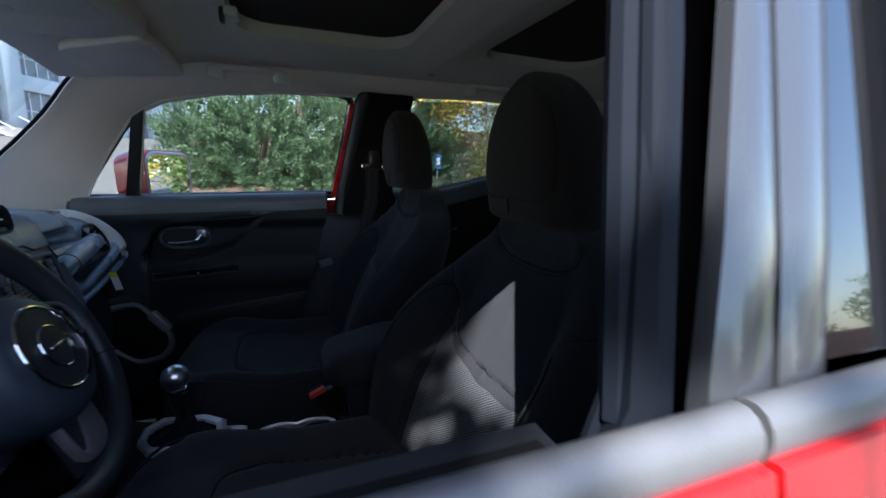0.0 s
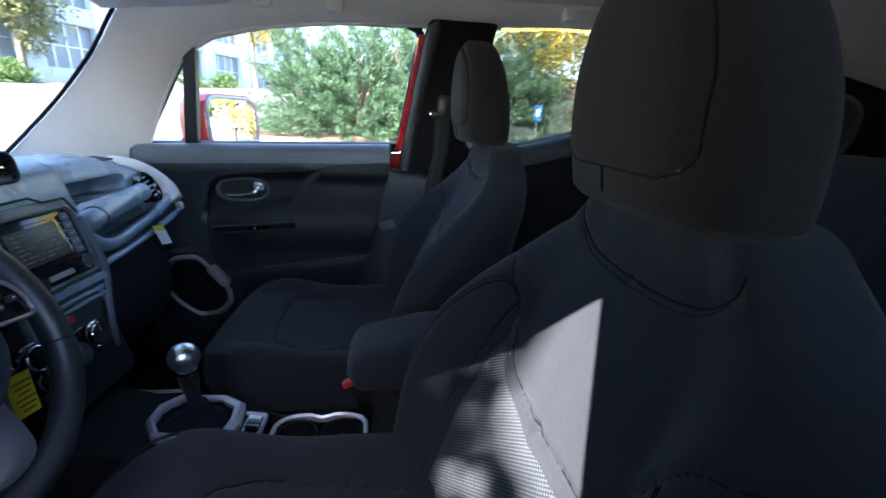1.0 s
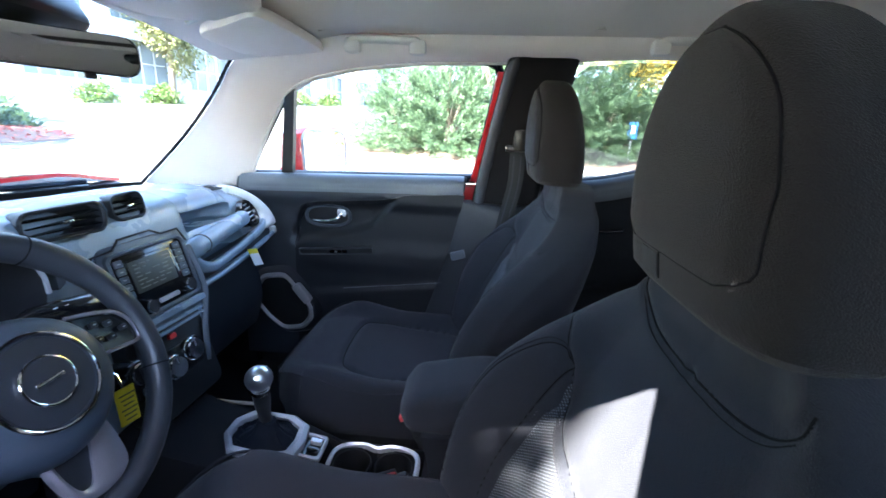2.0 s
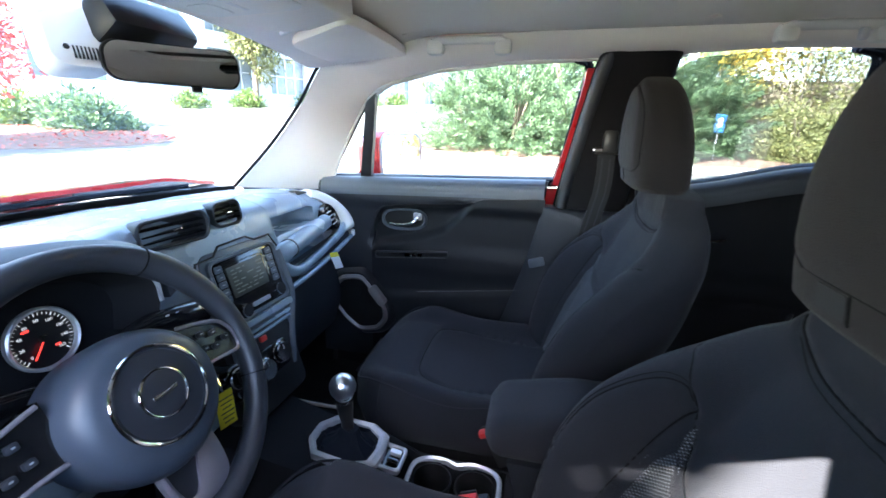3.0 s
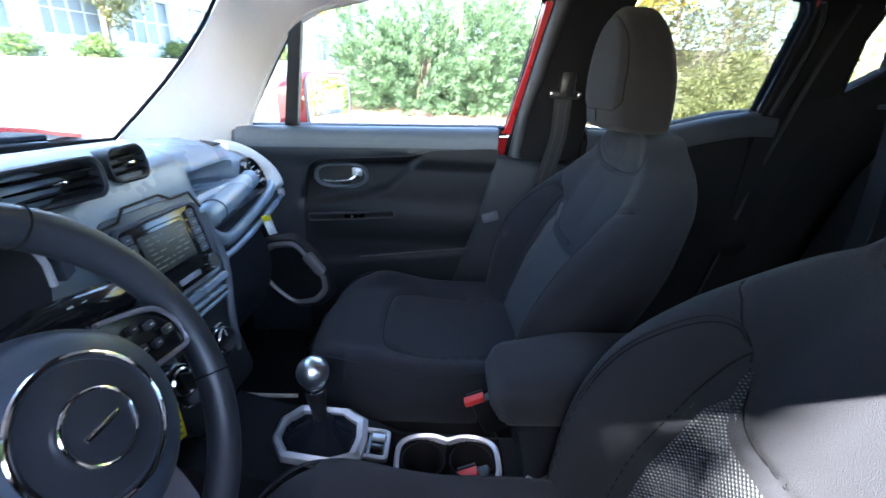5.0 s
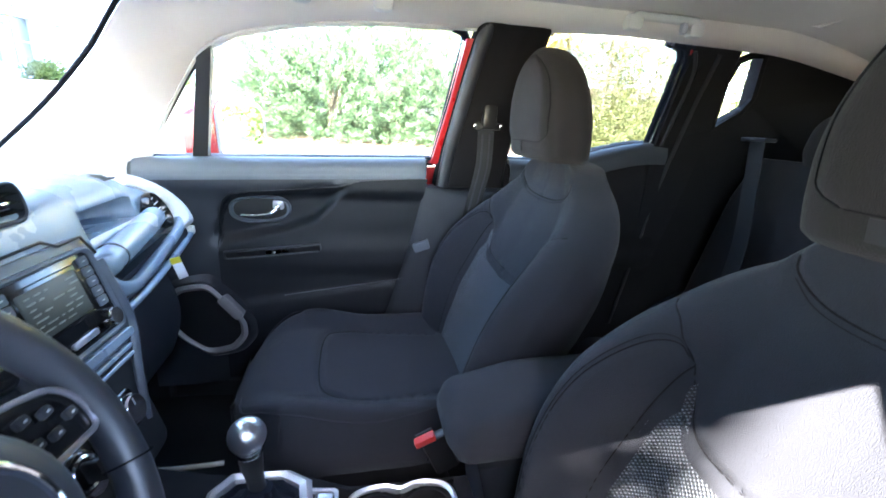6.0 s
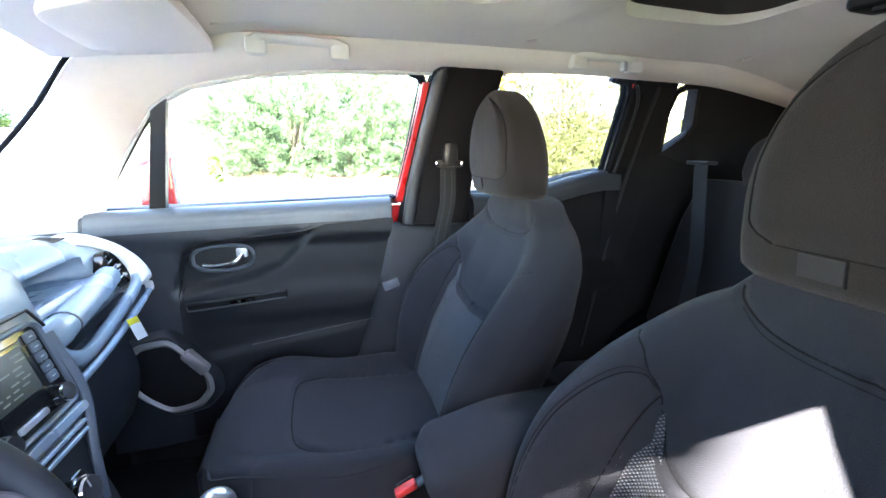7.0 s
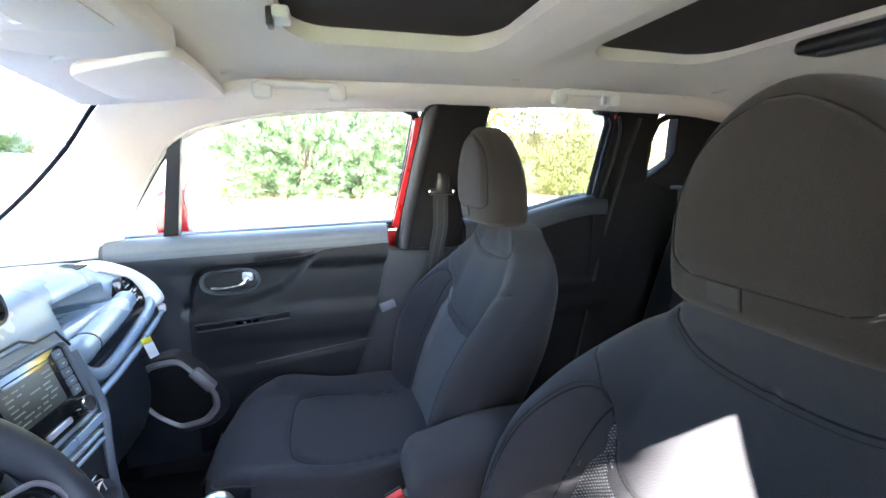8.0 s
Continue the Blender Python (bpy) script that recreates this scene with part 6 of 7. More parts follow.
for _ in range(2):
    spd = [((a[0] + 2 * c[0] + e[0]) / 4, (a[1] + 2 * c[1] + e[1]) / 4) for a, c, e in zip(spd[-1:] + spd[:-1], spd, spd[1:] + spd[:1])]
km = basis((-0.790, 0.682, 0.646), (1, 0, 0), (0, 0, 1), (0, -1, 0)) @ Matrix.Scale(1.1, 4)
b = bmesh.new()
ring2(b, [(u * 1.03, v * 1.03) for u, v in spd], [(u * 0.865, v * 0.865) for u, v in spd], lambda u, v, h: km @ Vector((u, v, h)), 0.03, 0.006)
RING = material("speaker_ring_metal", (0.30, 0.29, 0.30), 0.38, 0.5, var=0.08, grain=0.1)
spk = part("speaker_ring", b, RING, door_pf, "satin silver speaker surround")
b = bmesh.new()
box(b, km @ Vector((0.064, 0.030, -0.008)), (0.030, 0.075, 0.030), 0.008, km.to_3x3() @ Matrix.Rotation(radians(38), 3, "Z"))
part("ring_tab", b, RING, spk)
b = bmesh.new()
loft(b, [[km @ Vector((u * f, v * f, h)) for u, v in spd] for f, h in ((0.91, -0.002), (0.80, -0.010), (0.4, -0.014), (0.05, -0.014))])
part("speaker_grille", b, BLACK, door_pf)
b = bmesh.new()
loft(b, [[km @ Vector((u * f, v * f, h)) for u, v in spd] for f, h in ((1.28, -0.045), (1.22, -0.02), (1.10, -0.006), (1.0, -0.004))], True, False)
part("speaker_pod", b, PLASTIC, door_pf)
# rear door pull, seen past the passenger's seat
b = bmesh.new()
tube(b, [(0.30, 0.705, 0.975), (0.34, 0.70, 0.978), (0.37, 0.70, 0.985)], 0.006, 8)
part("handle", b, CHROME, door_pr, "chrome pull handle")

# ---- overhead: visors, grab handles, mirror, lamp, sunroof latch ----
def grab(x0, x1, y, z, closed_tab):
    g = thing("grab_handle", ((x0 + x1) / 2, y, z), "pale grey fold-up grab handle on roof rail" + (", coat hook" if closed_tab else ""), "grab handle", "roof grab handles")
    s = 1 if y > 0 else -1
    b = bmesh.new()
    pts = spline([(x0 + 0.014, y - s * 0.010, z + 0.002), (x0 + 0.022, y - s * 0.014, z + 0.009), (x0 + 0.05, y - s * 0.015, z + 0.010), ((x0 + x1) / 2, y - s * 0.015, z + 0.011), (x1 - 0.05, y - s * 0.015, z + 0.010), (x1 - 0.022, y - s * 0.014, z + 0.009), (x1 - 0.014, y - s * 0.010, z + 0.002)], 36)
    tube(b, pts, 0.0125, 10, False, 0.85)
    part("bar", b, PILLAR, g)
    for x in (x0 + 0.018, x1 - 0.018):
        b = bmesh.new()
        box(b, (x, y - s * 0.008, z - 0.006), (0.046, 0.034, 0.040), 0.011)
        part("foot", b, PILLAR, g)
    if closed_tab:
        b = bmesh.new()
        box(b, (x1 - 0.062, y - s * 0.022, z - 0.010), (0.016, 0.016, 0.026), 0.004)
        part("coat_hook", b, SILVER, g)


grab(-0.500, -0.285, 0.557, 1.490, False)
grab(0.315, 0.535, 0.557, 1.512, True)
grab(0.315, 0.535, -0.557, 1.512, True)


def visor(sg, label):
    """Folded-up slab visor outline is (x, y) on the passenger's side."""
    low = [(-0.572, 0.582), (-0.566, 0.53), (-0.560, 0.38), (-0.560, 0.22), (-0.575, 0.182), (-0.66, 0.235), (-0.740, 0.275), (-0.765, 0.31), (-0.778, 0.43), (-0.785, 0.55), (-0.768, 0.59), (-0.69, 0.592), (-0.60, 0.596)]
    v = thing("sun_visor", (-0.68, sg * 0.4, 1.465), label, "sun visor", "sun visors")

    def pad(name, out, z0, slope, thick, mat, parent, lab=""):
        n = len(out)
        cx, cy = sum(p[0] for p in out) / n, sum(p[1] for p in out) / n
        ring = []
        for k in range(n):
            p1, p2 = out[k], out[(k + 1) % n]
            for m in range(6):
                t = m / 6
                q = [(1 - t) * p1[i] + t * p2[i] for i in (0, 1)]
                ring.append(q)
        for _ in range(5):
            ring = [[(a[i] + 2 * c[i] + d[i]) / 4 for i in (0, 1)] for a, c, d in zip(ring[-1:] + ring[:-1], ring, ring[1:] + ring[:1])]
        b = bmesh.new()
        loft(b, [[(cx + (x - cx) * f, sg * (cy + (y - cy) * f), z0 + slope * (x - cx) + h) for x, y in ring] for f, h in ((0.94, thick), (0.985, thick * 0.75), (1.0, thick * 0.4), (0.985, 0.1 * thick), (0.94, 0.0))])
        return part(name, b, mat, parent, lab)

    pad("panel", low, 1.458, 0.10, 0.026, LINER, v)
    b = bmesh.new()
    tube(b, [(-0.765, sg * 0.272, 1.470), (-0.68, sg * 0.228, 1.484), (-0.585, sg * 0.188, 1.498)], 0.0055, 8)
    part("hinge_rod", b, PILLAR, v)
    b = bmesh.new()
    box(b, (-0.60, sg * 0.196, 1.496), (0.016, 0.020, 0.022), 0.004)
    part("clip", b, PILLAR, v)


visor(1, "pale grey passenger sun visor folded up against the headliner")
visor(-1, "pale grey driver's sun visor folded up against the headliner")
con = thing("overhead_console", (-0.56, 0.0, 1.50), "pale overhead console with map lamps behind the mirror", "overhead console")
b = bmesh.new()
om = basis((-0.695, 0.0, 1.490), (0, 1, 0), (-1, 0, -0.05), (0.05, 0, -1))
pts = [(u, q - 0.012 * (abs(u) / 0.23) ** 2) for u, q in rounded(0.54, 0.255, 0.10, 10)]
loft(b, [[om @ Vector((u * f, q * f, t)) for u, q in pts] for f, t in ((1.0, -0.05), (1.0, 0.004), (0.975, 0.014), (0.92, 0.019))])
part("shell", b, LINER, con)
b = bmesh.new()
loft(b, [[om @ Vector((u + 0.0, q, t)) for u, q in rounded(0.186 - k, 0.20 - k, 0.03, 5)] for k, t in ((0, 0.012), (0, 0.021), (0.006, 0.0225))])
lens = part("lamp_panel", b, PILLAR, con, "smooth pale lamp panel")
for k in range(4):
    b = bmesh.new()
    box(b, om @ Vector((0.022 + 0.012 * k, 0.0, 0.0226)), (0.009, 0.009, 0.0008), 0, om.to_3x3())
    part("print_bar", b, SILVER, lens, smooth=False)
for s in (-1, 1):
    b = bmesh.new()
    loft(b, [[om @ Vector((u + s * 0.045, q + 0.055, t)) for u, q in rounded(0.07, 0.05, 0.012, 4)] for t in (0.021, 0.0235)])
    part("map_lamp", b, PILLAR, con, "unlit pale map lamp lens")

lamp = thing("roof_latch", (-0.405, 0.20, 1.56), "pale grey sunroof catch at the opening's front edge", "latch")
b = bmesh.new()
box(b, (-0.402, 0.215, 1.553), (0.030, 0.050, 0.022), 0.006)
part("body", b, PILLAR, lamp)
b = bmesh.new()
box(b, (-0.420, 0.205, 1.546), (0.010, 0.030, 0.034), 0.003)
part("tab", b, BLACK, lamp)
latch = thing("roof_latch", (0.66, 0.02, 1.55), "black sunroof latch handle on the rear opening's edge", "latch")
b = bmesh.new()
box(b, (0.655, 0.02, 1.548), (0.085, 0.17, 0.030), 0.013, None, 3)
part("body", b, BLACK, latch)
b = bmesh.new()
box(b, (0.640, 0.01, 1.530), (0.030, 0.11, 0.012), 0.004)
part("grip", b, PLASTIC, latch)

mir = thing("rear_view_mirror", (-0.94, 0.05, 1.45), "black-framed rear-view mirror under a grey sensor housing", "mirror")
mn = Vector((0.87, -0.49, 0.01)).normalized()
mu = Vector((0, 0, 1)).cross(mn).normalized()
mm = basis((-0.873, 0.085, 1.382), mu, mn.cross(mu), mn)
shape = [(u * (1 - 0.06 * (v < 0) * 0), v * (1 + 0.05 * (u / 0.11))) for u, v in rounded(0.234, 0.072, 0.027, 8)]
b = bmesh.new()
loft(b, [[mm @ Vector((u * f, v * f, h)) for u, v in shape] for f, h in ((0.35, -0.045), (0.75, -0.032), (0.95, -0.014), (1.0, -0.002), (0.985, 0.004), (0.95, 0.003))])
part("housing", b, BLACK, mir)
b = bmesh.new()
slab(b, [mm @ Vector((u * 0.952, v * 0.93, 0.0038)) for u, v in shape], mn * 0.0008)
part("glass", b, MIRROR, mir, smooth=False)
b = bmesh.new()
box(b, mm @ Vector((0.030, -0.040, -0.004)), (0.020, 0.012, 0.012), 0.003, mm.to_3x3())
part("dip_tab", b, BLACK, mir)
b = bmesh.new()
tube(b, [mm @ Vector((0, 0, -0.03)), (-0.96, 0.06, 1.41), (-0.98, 0.03, 1.45)], 0.016, 10)
part("arm", b, BLACK, mir)
b = bmesh.new()
hz = basis((-0.970, -0.021, 1.419), (0.30, 0.95, 0), (-0.25, 0.05, 1), (0.95, -0.30, 0.25))
pts = rounded(0.102, 0.125, 0.026, 6)
loft(b, [[hz @ Vector((u * f, v * f, h)) for u, v in pts] for f, h in ((0.90, -0.06), (0.97, -0.02), (1.0, 0.006), (0.93, 0.016), (0.6, 0.020))])
hous = part("sensor_housing", b, PILLAR, mir, "grey sensor housing with slots")
for k in range(7):
    b = bmesh.new()
    box(b, hz @ Vector((-0.0165 + 0.0055 * k, -0.037, 0.0196)), (0.0025, 0.020, 0.003), 0, hz.to_3x3())
    part("slot", b, BLACK, hous, smooth=False)
for u in (-0.028, 0.030):
    b = bmesh.new()
    turned(b, [(0, 0.021), (0.0045, 0.021), (0.0045, 0.017)], hz @ Matrix.Translation((u * 0.92, -0.030, 0.0)), 12)
    part("screw", b, BLACK, hous)
b = bmesh.new()
box(b, (-0.950, 0.085, 1.440), (0.10, 0.19, 0.07), 0.015, Matrix.Rotation(radians(-35), 3, "Y"))
part("upper_cover", b, BLACK, mir)


# ---- outside fittings: door mirrors, belt strips, pillar films ----
def door_mirror(sg):
    m = thing("door_mirror", (-0.80, sg * 0.90, 1.02), "red door mirror with silver-edged glass", "door mirror", "door mirrors")
    c = Vector((-0.712, sg * 0.945, 1.162))
    tn = Vector((0.93, -sg * 0.37, 0.05)).normalized()
    tu = Vector((0, 0, 1)).cross(tn).normalized()
    tm = basis(c, tu, tn.cross(tu), tn)
    b = bmesh.new()
    loft(b, [[tm @ Vector((u * f, v * f, h)) for u, v in rounded(0.265, 0.198, 0.055, 7)] for f, h in ((0.62, -0.135), (0.86, -0.118), (0.97, -0.07), (1.0, -0.01), (0.97, 0.002))])
    part("shell", b, RED, m, "glossy red shell")
    b = bmesh.new()
    sh = rounded(0.248, 0.184, 0.048, 7)
    ring2(b, sh, [(u * 0.90, v * 0.87) for u, v in sh], lambda u, v, h: tm @ Vector((u, v, h + 0.004)), 0.02, 0.004)
    part("surround", b, SILVER, m, "bright surround")
    b = bmesh.new()
    slab(b, [tm @ Vector((u * 0.945, v * 0.925, 0.003)) for u, v in sh], tn * 0.0008)
    part("glass", b, MIRROR, m, smooth=False)
    b = bmesh.new()
    tube(b, [(-0.82, sg * 0.80, 1.085), (-0.81, sg * 0.85, 1.085), (-0.80, sg * 0.90, 1.11)], [0.045, 0.035, 0.03], 12, False, 0.6)
    part("foot", b, RED, m)


door_mirror(1)
door_mirror(-1)
for sg in (1, -1):
    who = "passenger's" if sg > 0 else "driver's"
    for x0, x1 in ((-0.93, -0.094), (-0.088, 0.66)):
        b = bmesh.new()
        n = 20
        rings = []
        for k in range(n + 1):
            x = x0 + (x1 - x0) * k / n
            z = sill_z(x) - (0.006 if sg > 0 else 0.020)
            rings.append([(x, sg * (0.796 + 0.013 * math.cos(t)), z + 0.016 * math.sin(t)) for t in [2 * math.pi * q / 14 for q in range(14)]])
        loft(b, rings)
        solid("trim", b, STRIP, f"satin grey belt strip along the {who} door", "door trim")
    for x0, x1, t0, t1 in ((-0.110, -0.061, 0.002, 0.016), (-0.055, -0.017, 0.020, 0.078)):
        b = bmesh.new()
        zs = [1.085, 1.19, 1.30, 1.41, 1.50]
        rows = []
        for k, z in enumerate(zs):
            f = k / 4
            a, c = x0 + (t0 - x0) * f, x1 + (t1 - x1) * f
            rows.append([(a + (c - a) * q / 6, sg * (side_y(z) + 0.048 + 0.003 * math.sin(math.pi * q / 6)), z) for q in range(7)])
        sheet(b, rows, (0, -sg * 0.012, 0))
        solid("trim", b, APPLIQUE, f"satin black film on the {who} centre pillar", "pillar trim")
# dark outer edge of the driver's rear window glass
b = bmesh.new()
sheet(b, [[(x0 + (0.13 - x0) * q / 4, -(side_y(z) + 0.046), z) for q in range(5)] for x0, z in ((-0.012, 1.125), (0.012, 1.22), (0.036, 1.32), (0.060, 1.42), (0.078, 1.49))], (0, 0.006, 0))
part("glass_edge", b, DARKGLASS, door_dr, "black printed edge of the glass")
# red painted upright of the driver's door opening
b = bmesh.new()
tube(b, [(-0.062, -0.690, 0.96), (-0.041, -0.677, 1.078), (-0.029, -0.666, 1.143), (-0.005, -0.636, 1.263), (0.022, -0.615, 1.37), (0.045, -0.600, 1.46)], 0.011, 10)
solid("trim", b, RED, "red painted upright beside the driver's window seals", "door trim")
# lowered-window seals of the driver's door
for x0, y0, r, mat in ((-0.138, -0.765, 0.010, RUBBER), (-0.128, -0.776, 0.008, RUBBER)):
    b = bmesh.new()
    tube(b, [(x0, y0, 1.10), (x0 + 0.022, y0 + 0.045, 1.26), (x0 + 0.05, y0 + 0.10, 1.46)], r, 8)
    solid("trim", b, mat, "upright rubber window channel of the driver's door", "seal")


# ---- outside ----
SLOPE = 0.060


def gz(x, y):
    """Height of the ground, which climbs away on the passenger's side."""
    return SLOPE * y


ASPHALT = material("asphalt", (0.088, 0.086, 0.084), 0.9, 0, 0.25, 0.6, 0.5, 60.0, spec=0.3)


def foliage(name, base, tip, rough=0.6):
    """Leaves: each clump its own shade between base and tip."""
    m = bpy.data.materials.new(name)
    m.use_nodes = True
    n, l = m.node_tree.nodes, m.node_tree.links
    b = n["Principled BSDF"]
    geo, ramp = n.new("ShaderNodeNewGeometry"), n.new("ShaderNodeMix")
    ramp.data_type = "RGBA"
    ramp.inputs["A"].default_value, ramp.inputs["B"].default_value = (*base, 1), (*tip, 1)
    l.new(geo.outputs["Random Per Island"], ramp.inputs["Factor"])
    l.new(ramp.outputs["Result"], b.inputs["Base Color"])
    b.inputs["Roughness"].default_value = rough
    tr = n.new("ShaderNodeBsdfTranslucent")
    mx = n.new("ShaderNodeMixShader")
    mx.inputs[0].default_value = 0.3
    l.new(ramp.outputs["Result"], tr.inputs[0])
    l.new(b.outputs[0], mx.inputs[1])
    l.new(tr.outputs[0], mx.inputs[2])
    l.new(mx.outputs[0], n["Material Output"].inputs[0])
    return m


JUNIPER = foliage("juniper_needles", (0.019, 0.047, 0.030), (0.135, 0.205, 0.095))
SHRUB = foliage("shrub_leaves", (0.075, 0.088, 0.030), (0.23, 0.225, 0.085))
GREEN = foliage("green_leaves", (0.04, 0.085, 0.02), (0.13, 0.18, 0.05))
YELLOW = foliage("yellow_leaves", (0.42, 0.32, 0.06), (0.78, 0.62, 0.15))
REDLEAF = foliage("red_leaves", (0.30, 0.03, 0.03), (0.60, 0.12, 0.08))
BARK = material("bark", (0.13, 0.10, 0.075), 0.9, var=0.35, grain=0.8, grain_scale=60)
TWIG = material("dry_twigs", (0.24, 0.19, 0.14), 0.9, var=0.3)
MULCH = material("bark_mulch", (0.11, 0.065, 0.045), 0.95, var=0.5, scale=8, grain=0.9, grain_scale=40)
CONCRETE = material("concrete", (0.44, 0.42, 0.39), 0.85, var=0.15, grain=0.3, grain_scale=80)


def leaves(rng, centres, per, spread, size, long=2.2, droop=0.0):
    """Vertices and faces of many small leaf blades round clump centres."""
    vs, fs = [], []
    for c, r in centres:
        for _ in range(per):
            d = Vector((rng.gauss(0, 1), rng.gauss(0, 1), rng.gauss(0, 1))).normalized()
            p = c + d * r * spread * rng.uniform(0.55, 1.0)
            out = (d + Vector((rng.uniform(-0.5, 0.5), rng.uniform(-0.5, 0.5), rng.uniform(-0.1, 0.6) - droop))).normalized()
            s = out.orthogonal().normalized()
            s = (s * math.cos(rng.uniform(0, 6.3)) + out.cross(s) * math.sin(rng.uniform(0, 6.3))).normalized()
            q = size * rng.uniform(0.6, 1.4)
            k = len(vs)
            vs += [p - s * q * 0.25, p + out * q * long * 0.5 - s * q * 0.5, p + out * q * long, p + out * q * long * 0.5 + s * q * 0.5]
            fs += [(k, k + 1, k + 2, k + 3)]
    return vs, fs


def plumes(rng, c, rx, ry, h, n, per, leaf):
    """Feathery upswept sprays of a juniper: tapering plumes of fine needles with gaps between them."""
    vs, fs = [], []
    for _ in range(n):
        a, e = rng.uniform(0, 2 * math.pi), math.asin(rng.uniform(-0.05, 1.0))
        k = rng.uniform(0.45, 0.95) * (1 + 0.25 * noise.noise((math.cos(a) * 2.2 + c[0], math.sin(a) * 2.2 + c[1], e * 2.4)))
        p = Vector((c[0] + rx * k * math.cos(a) * math.cos(e), c[1] + ry * k * math.sin(a) * math.cos(e), max(c[2] + 0.10, c[2] + h * k * math.sin(e))))
        d = Vector((math.cos(a) * math.cos(e), math.sin(a) * math.cos(e), 0.25 + 0.8 * math.sin(e)))
        d = (d + Vector((rng.uniform(-0.5, 0.5), rng.uniform(-0.5, 0.5), rng.uniform(-0.25, 0.35)))).normalized()
        ln = rng.uniform(0.40, 0.85)
        s0 = d.orthogonal().normalized()
        s1 = d.cross(s0)
        for _ in range(per):
            t, w, r = rng.random() ** 0.8, rng.uniform(0, 6.283), rng.random() ** 0.6
            side = s0 * math.cos(w) + s1 * math.sin(w)
            q = p + d * ln * t + side * r * 0.14 * (1 - 0.8 * t) - Vector((0, 0, 0.10 * t * t))
            out = (d + side * 0.7 + Vector((0, 0, rng.uniform(-0.3, 0.2)))).normalized()
            g = out.cross(side).normalized() if rng.random() < 0.5 else out.cross(Vector((rng.uniform(-1, 1), rng.uniform(-1, 1), 1))).normalized()
            z = leaf * rng.uniform(0.6, 1.4)
            m = len(vs)
            vs += [q - g * z * 0.2, q + out * z * 2.0 - g * z * 0.45, q + out * z * 4.2, q + out * z * 2.0 + g * z * 0.45]
            fs.append((m, m + 1, m + 2, m + 3))
    return vs, fs


def leaf_part(name, vs, fs, mat, parent):
    me = bpy.data.meshes.new(name)
    org = ORIGIN[parent.name]
    me.from_pydata([tuple(v - org) for v in vs], [], fs)
    me.materials.append(mat)
    ob = new(name, me)
    ob.parent = parent
    ORIGIN[ob.name] = org
    return ob


def shell_centres(rng, c, rx, ry, rz, n, r):
    """Clump centres over an uneven mound."""
    out = []
    for _ in range(n):
        a, e = rng.uniform(0, 2 * math.pi), math.asin(rng.uniform(-0.15, 1.0))
        k = rng.uniform(0.62, 1.04) * (1 + 0.22 * noise.noise((math.cos(a) * 2 + c[0], math.sin(a) * 2 + c[1], e * 2)))
        out.append((Vector((c[0] + rx * k * math.cos(a) * math.cos(e), c[1] + ry * k * math.sin(a) * math.cos(e), max(c[2] + 0.12, c[2] + rz * k * math.sin(e)))), r * rng.uniform(0.7, 1.3)))
    return out


def bush(x, y, rx, ry, h, mat, label, seed, clumps=150, per=40, leaf=0.06, long=2.4, group="bushes", category="bush", feathery=False):
    rng = random.Random(seed)
    z = gz(x, y)
    t = thing("bush", (x, y, z), label, category, group)
    cs = shell_centres(rng, (x, y, z), rx, ry, h, clumps, 0.30 * min(rx, h))
    leaf_part("foliage", *(plumes(rng, (x, y, z), rx, ry, h, clumps, per, leaf) if feathery else leaves(rng, cs, per, 1.0, leaf, long)), mat, t)
    b = bmesh.new()
    for k in range(7):
        a = rng.uniform(0, 6.28)
        tip = Vector((x + rx * 0.6 * math.cos(a), y + ry * 0.6 * math.sin(a), z + h * rng.uniform(0.5, 0.8)))
        tube(b, [(x, y, z - 0.05), Vector((x, y, z)).lerp(tip, 0.5) + Vector((0, 0, 0.08)), tip], [0.05, 0.03, 0.01], 5)
    part("stems", b, BARK, t)
    return t


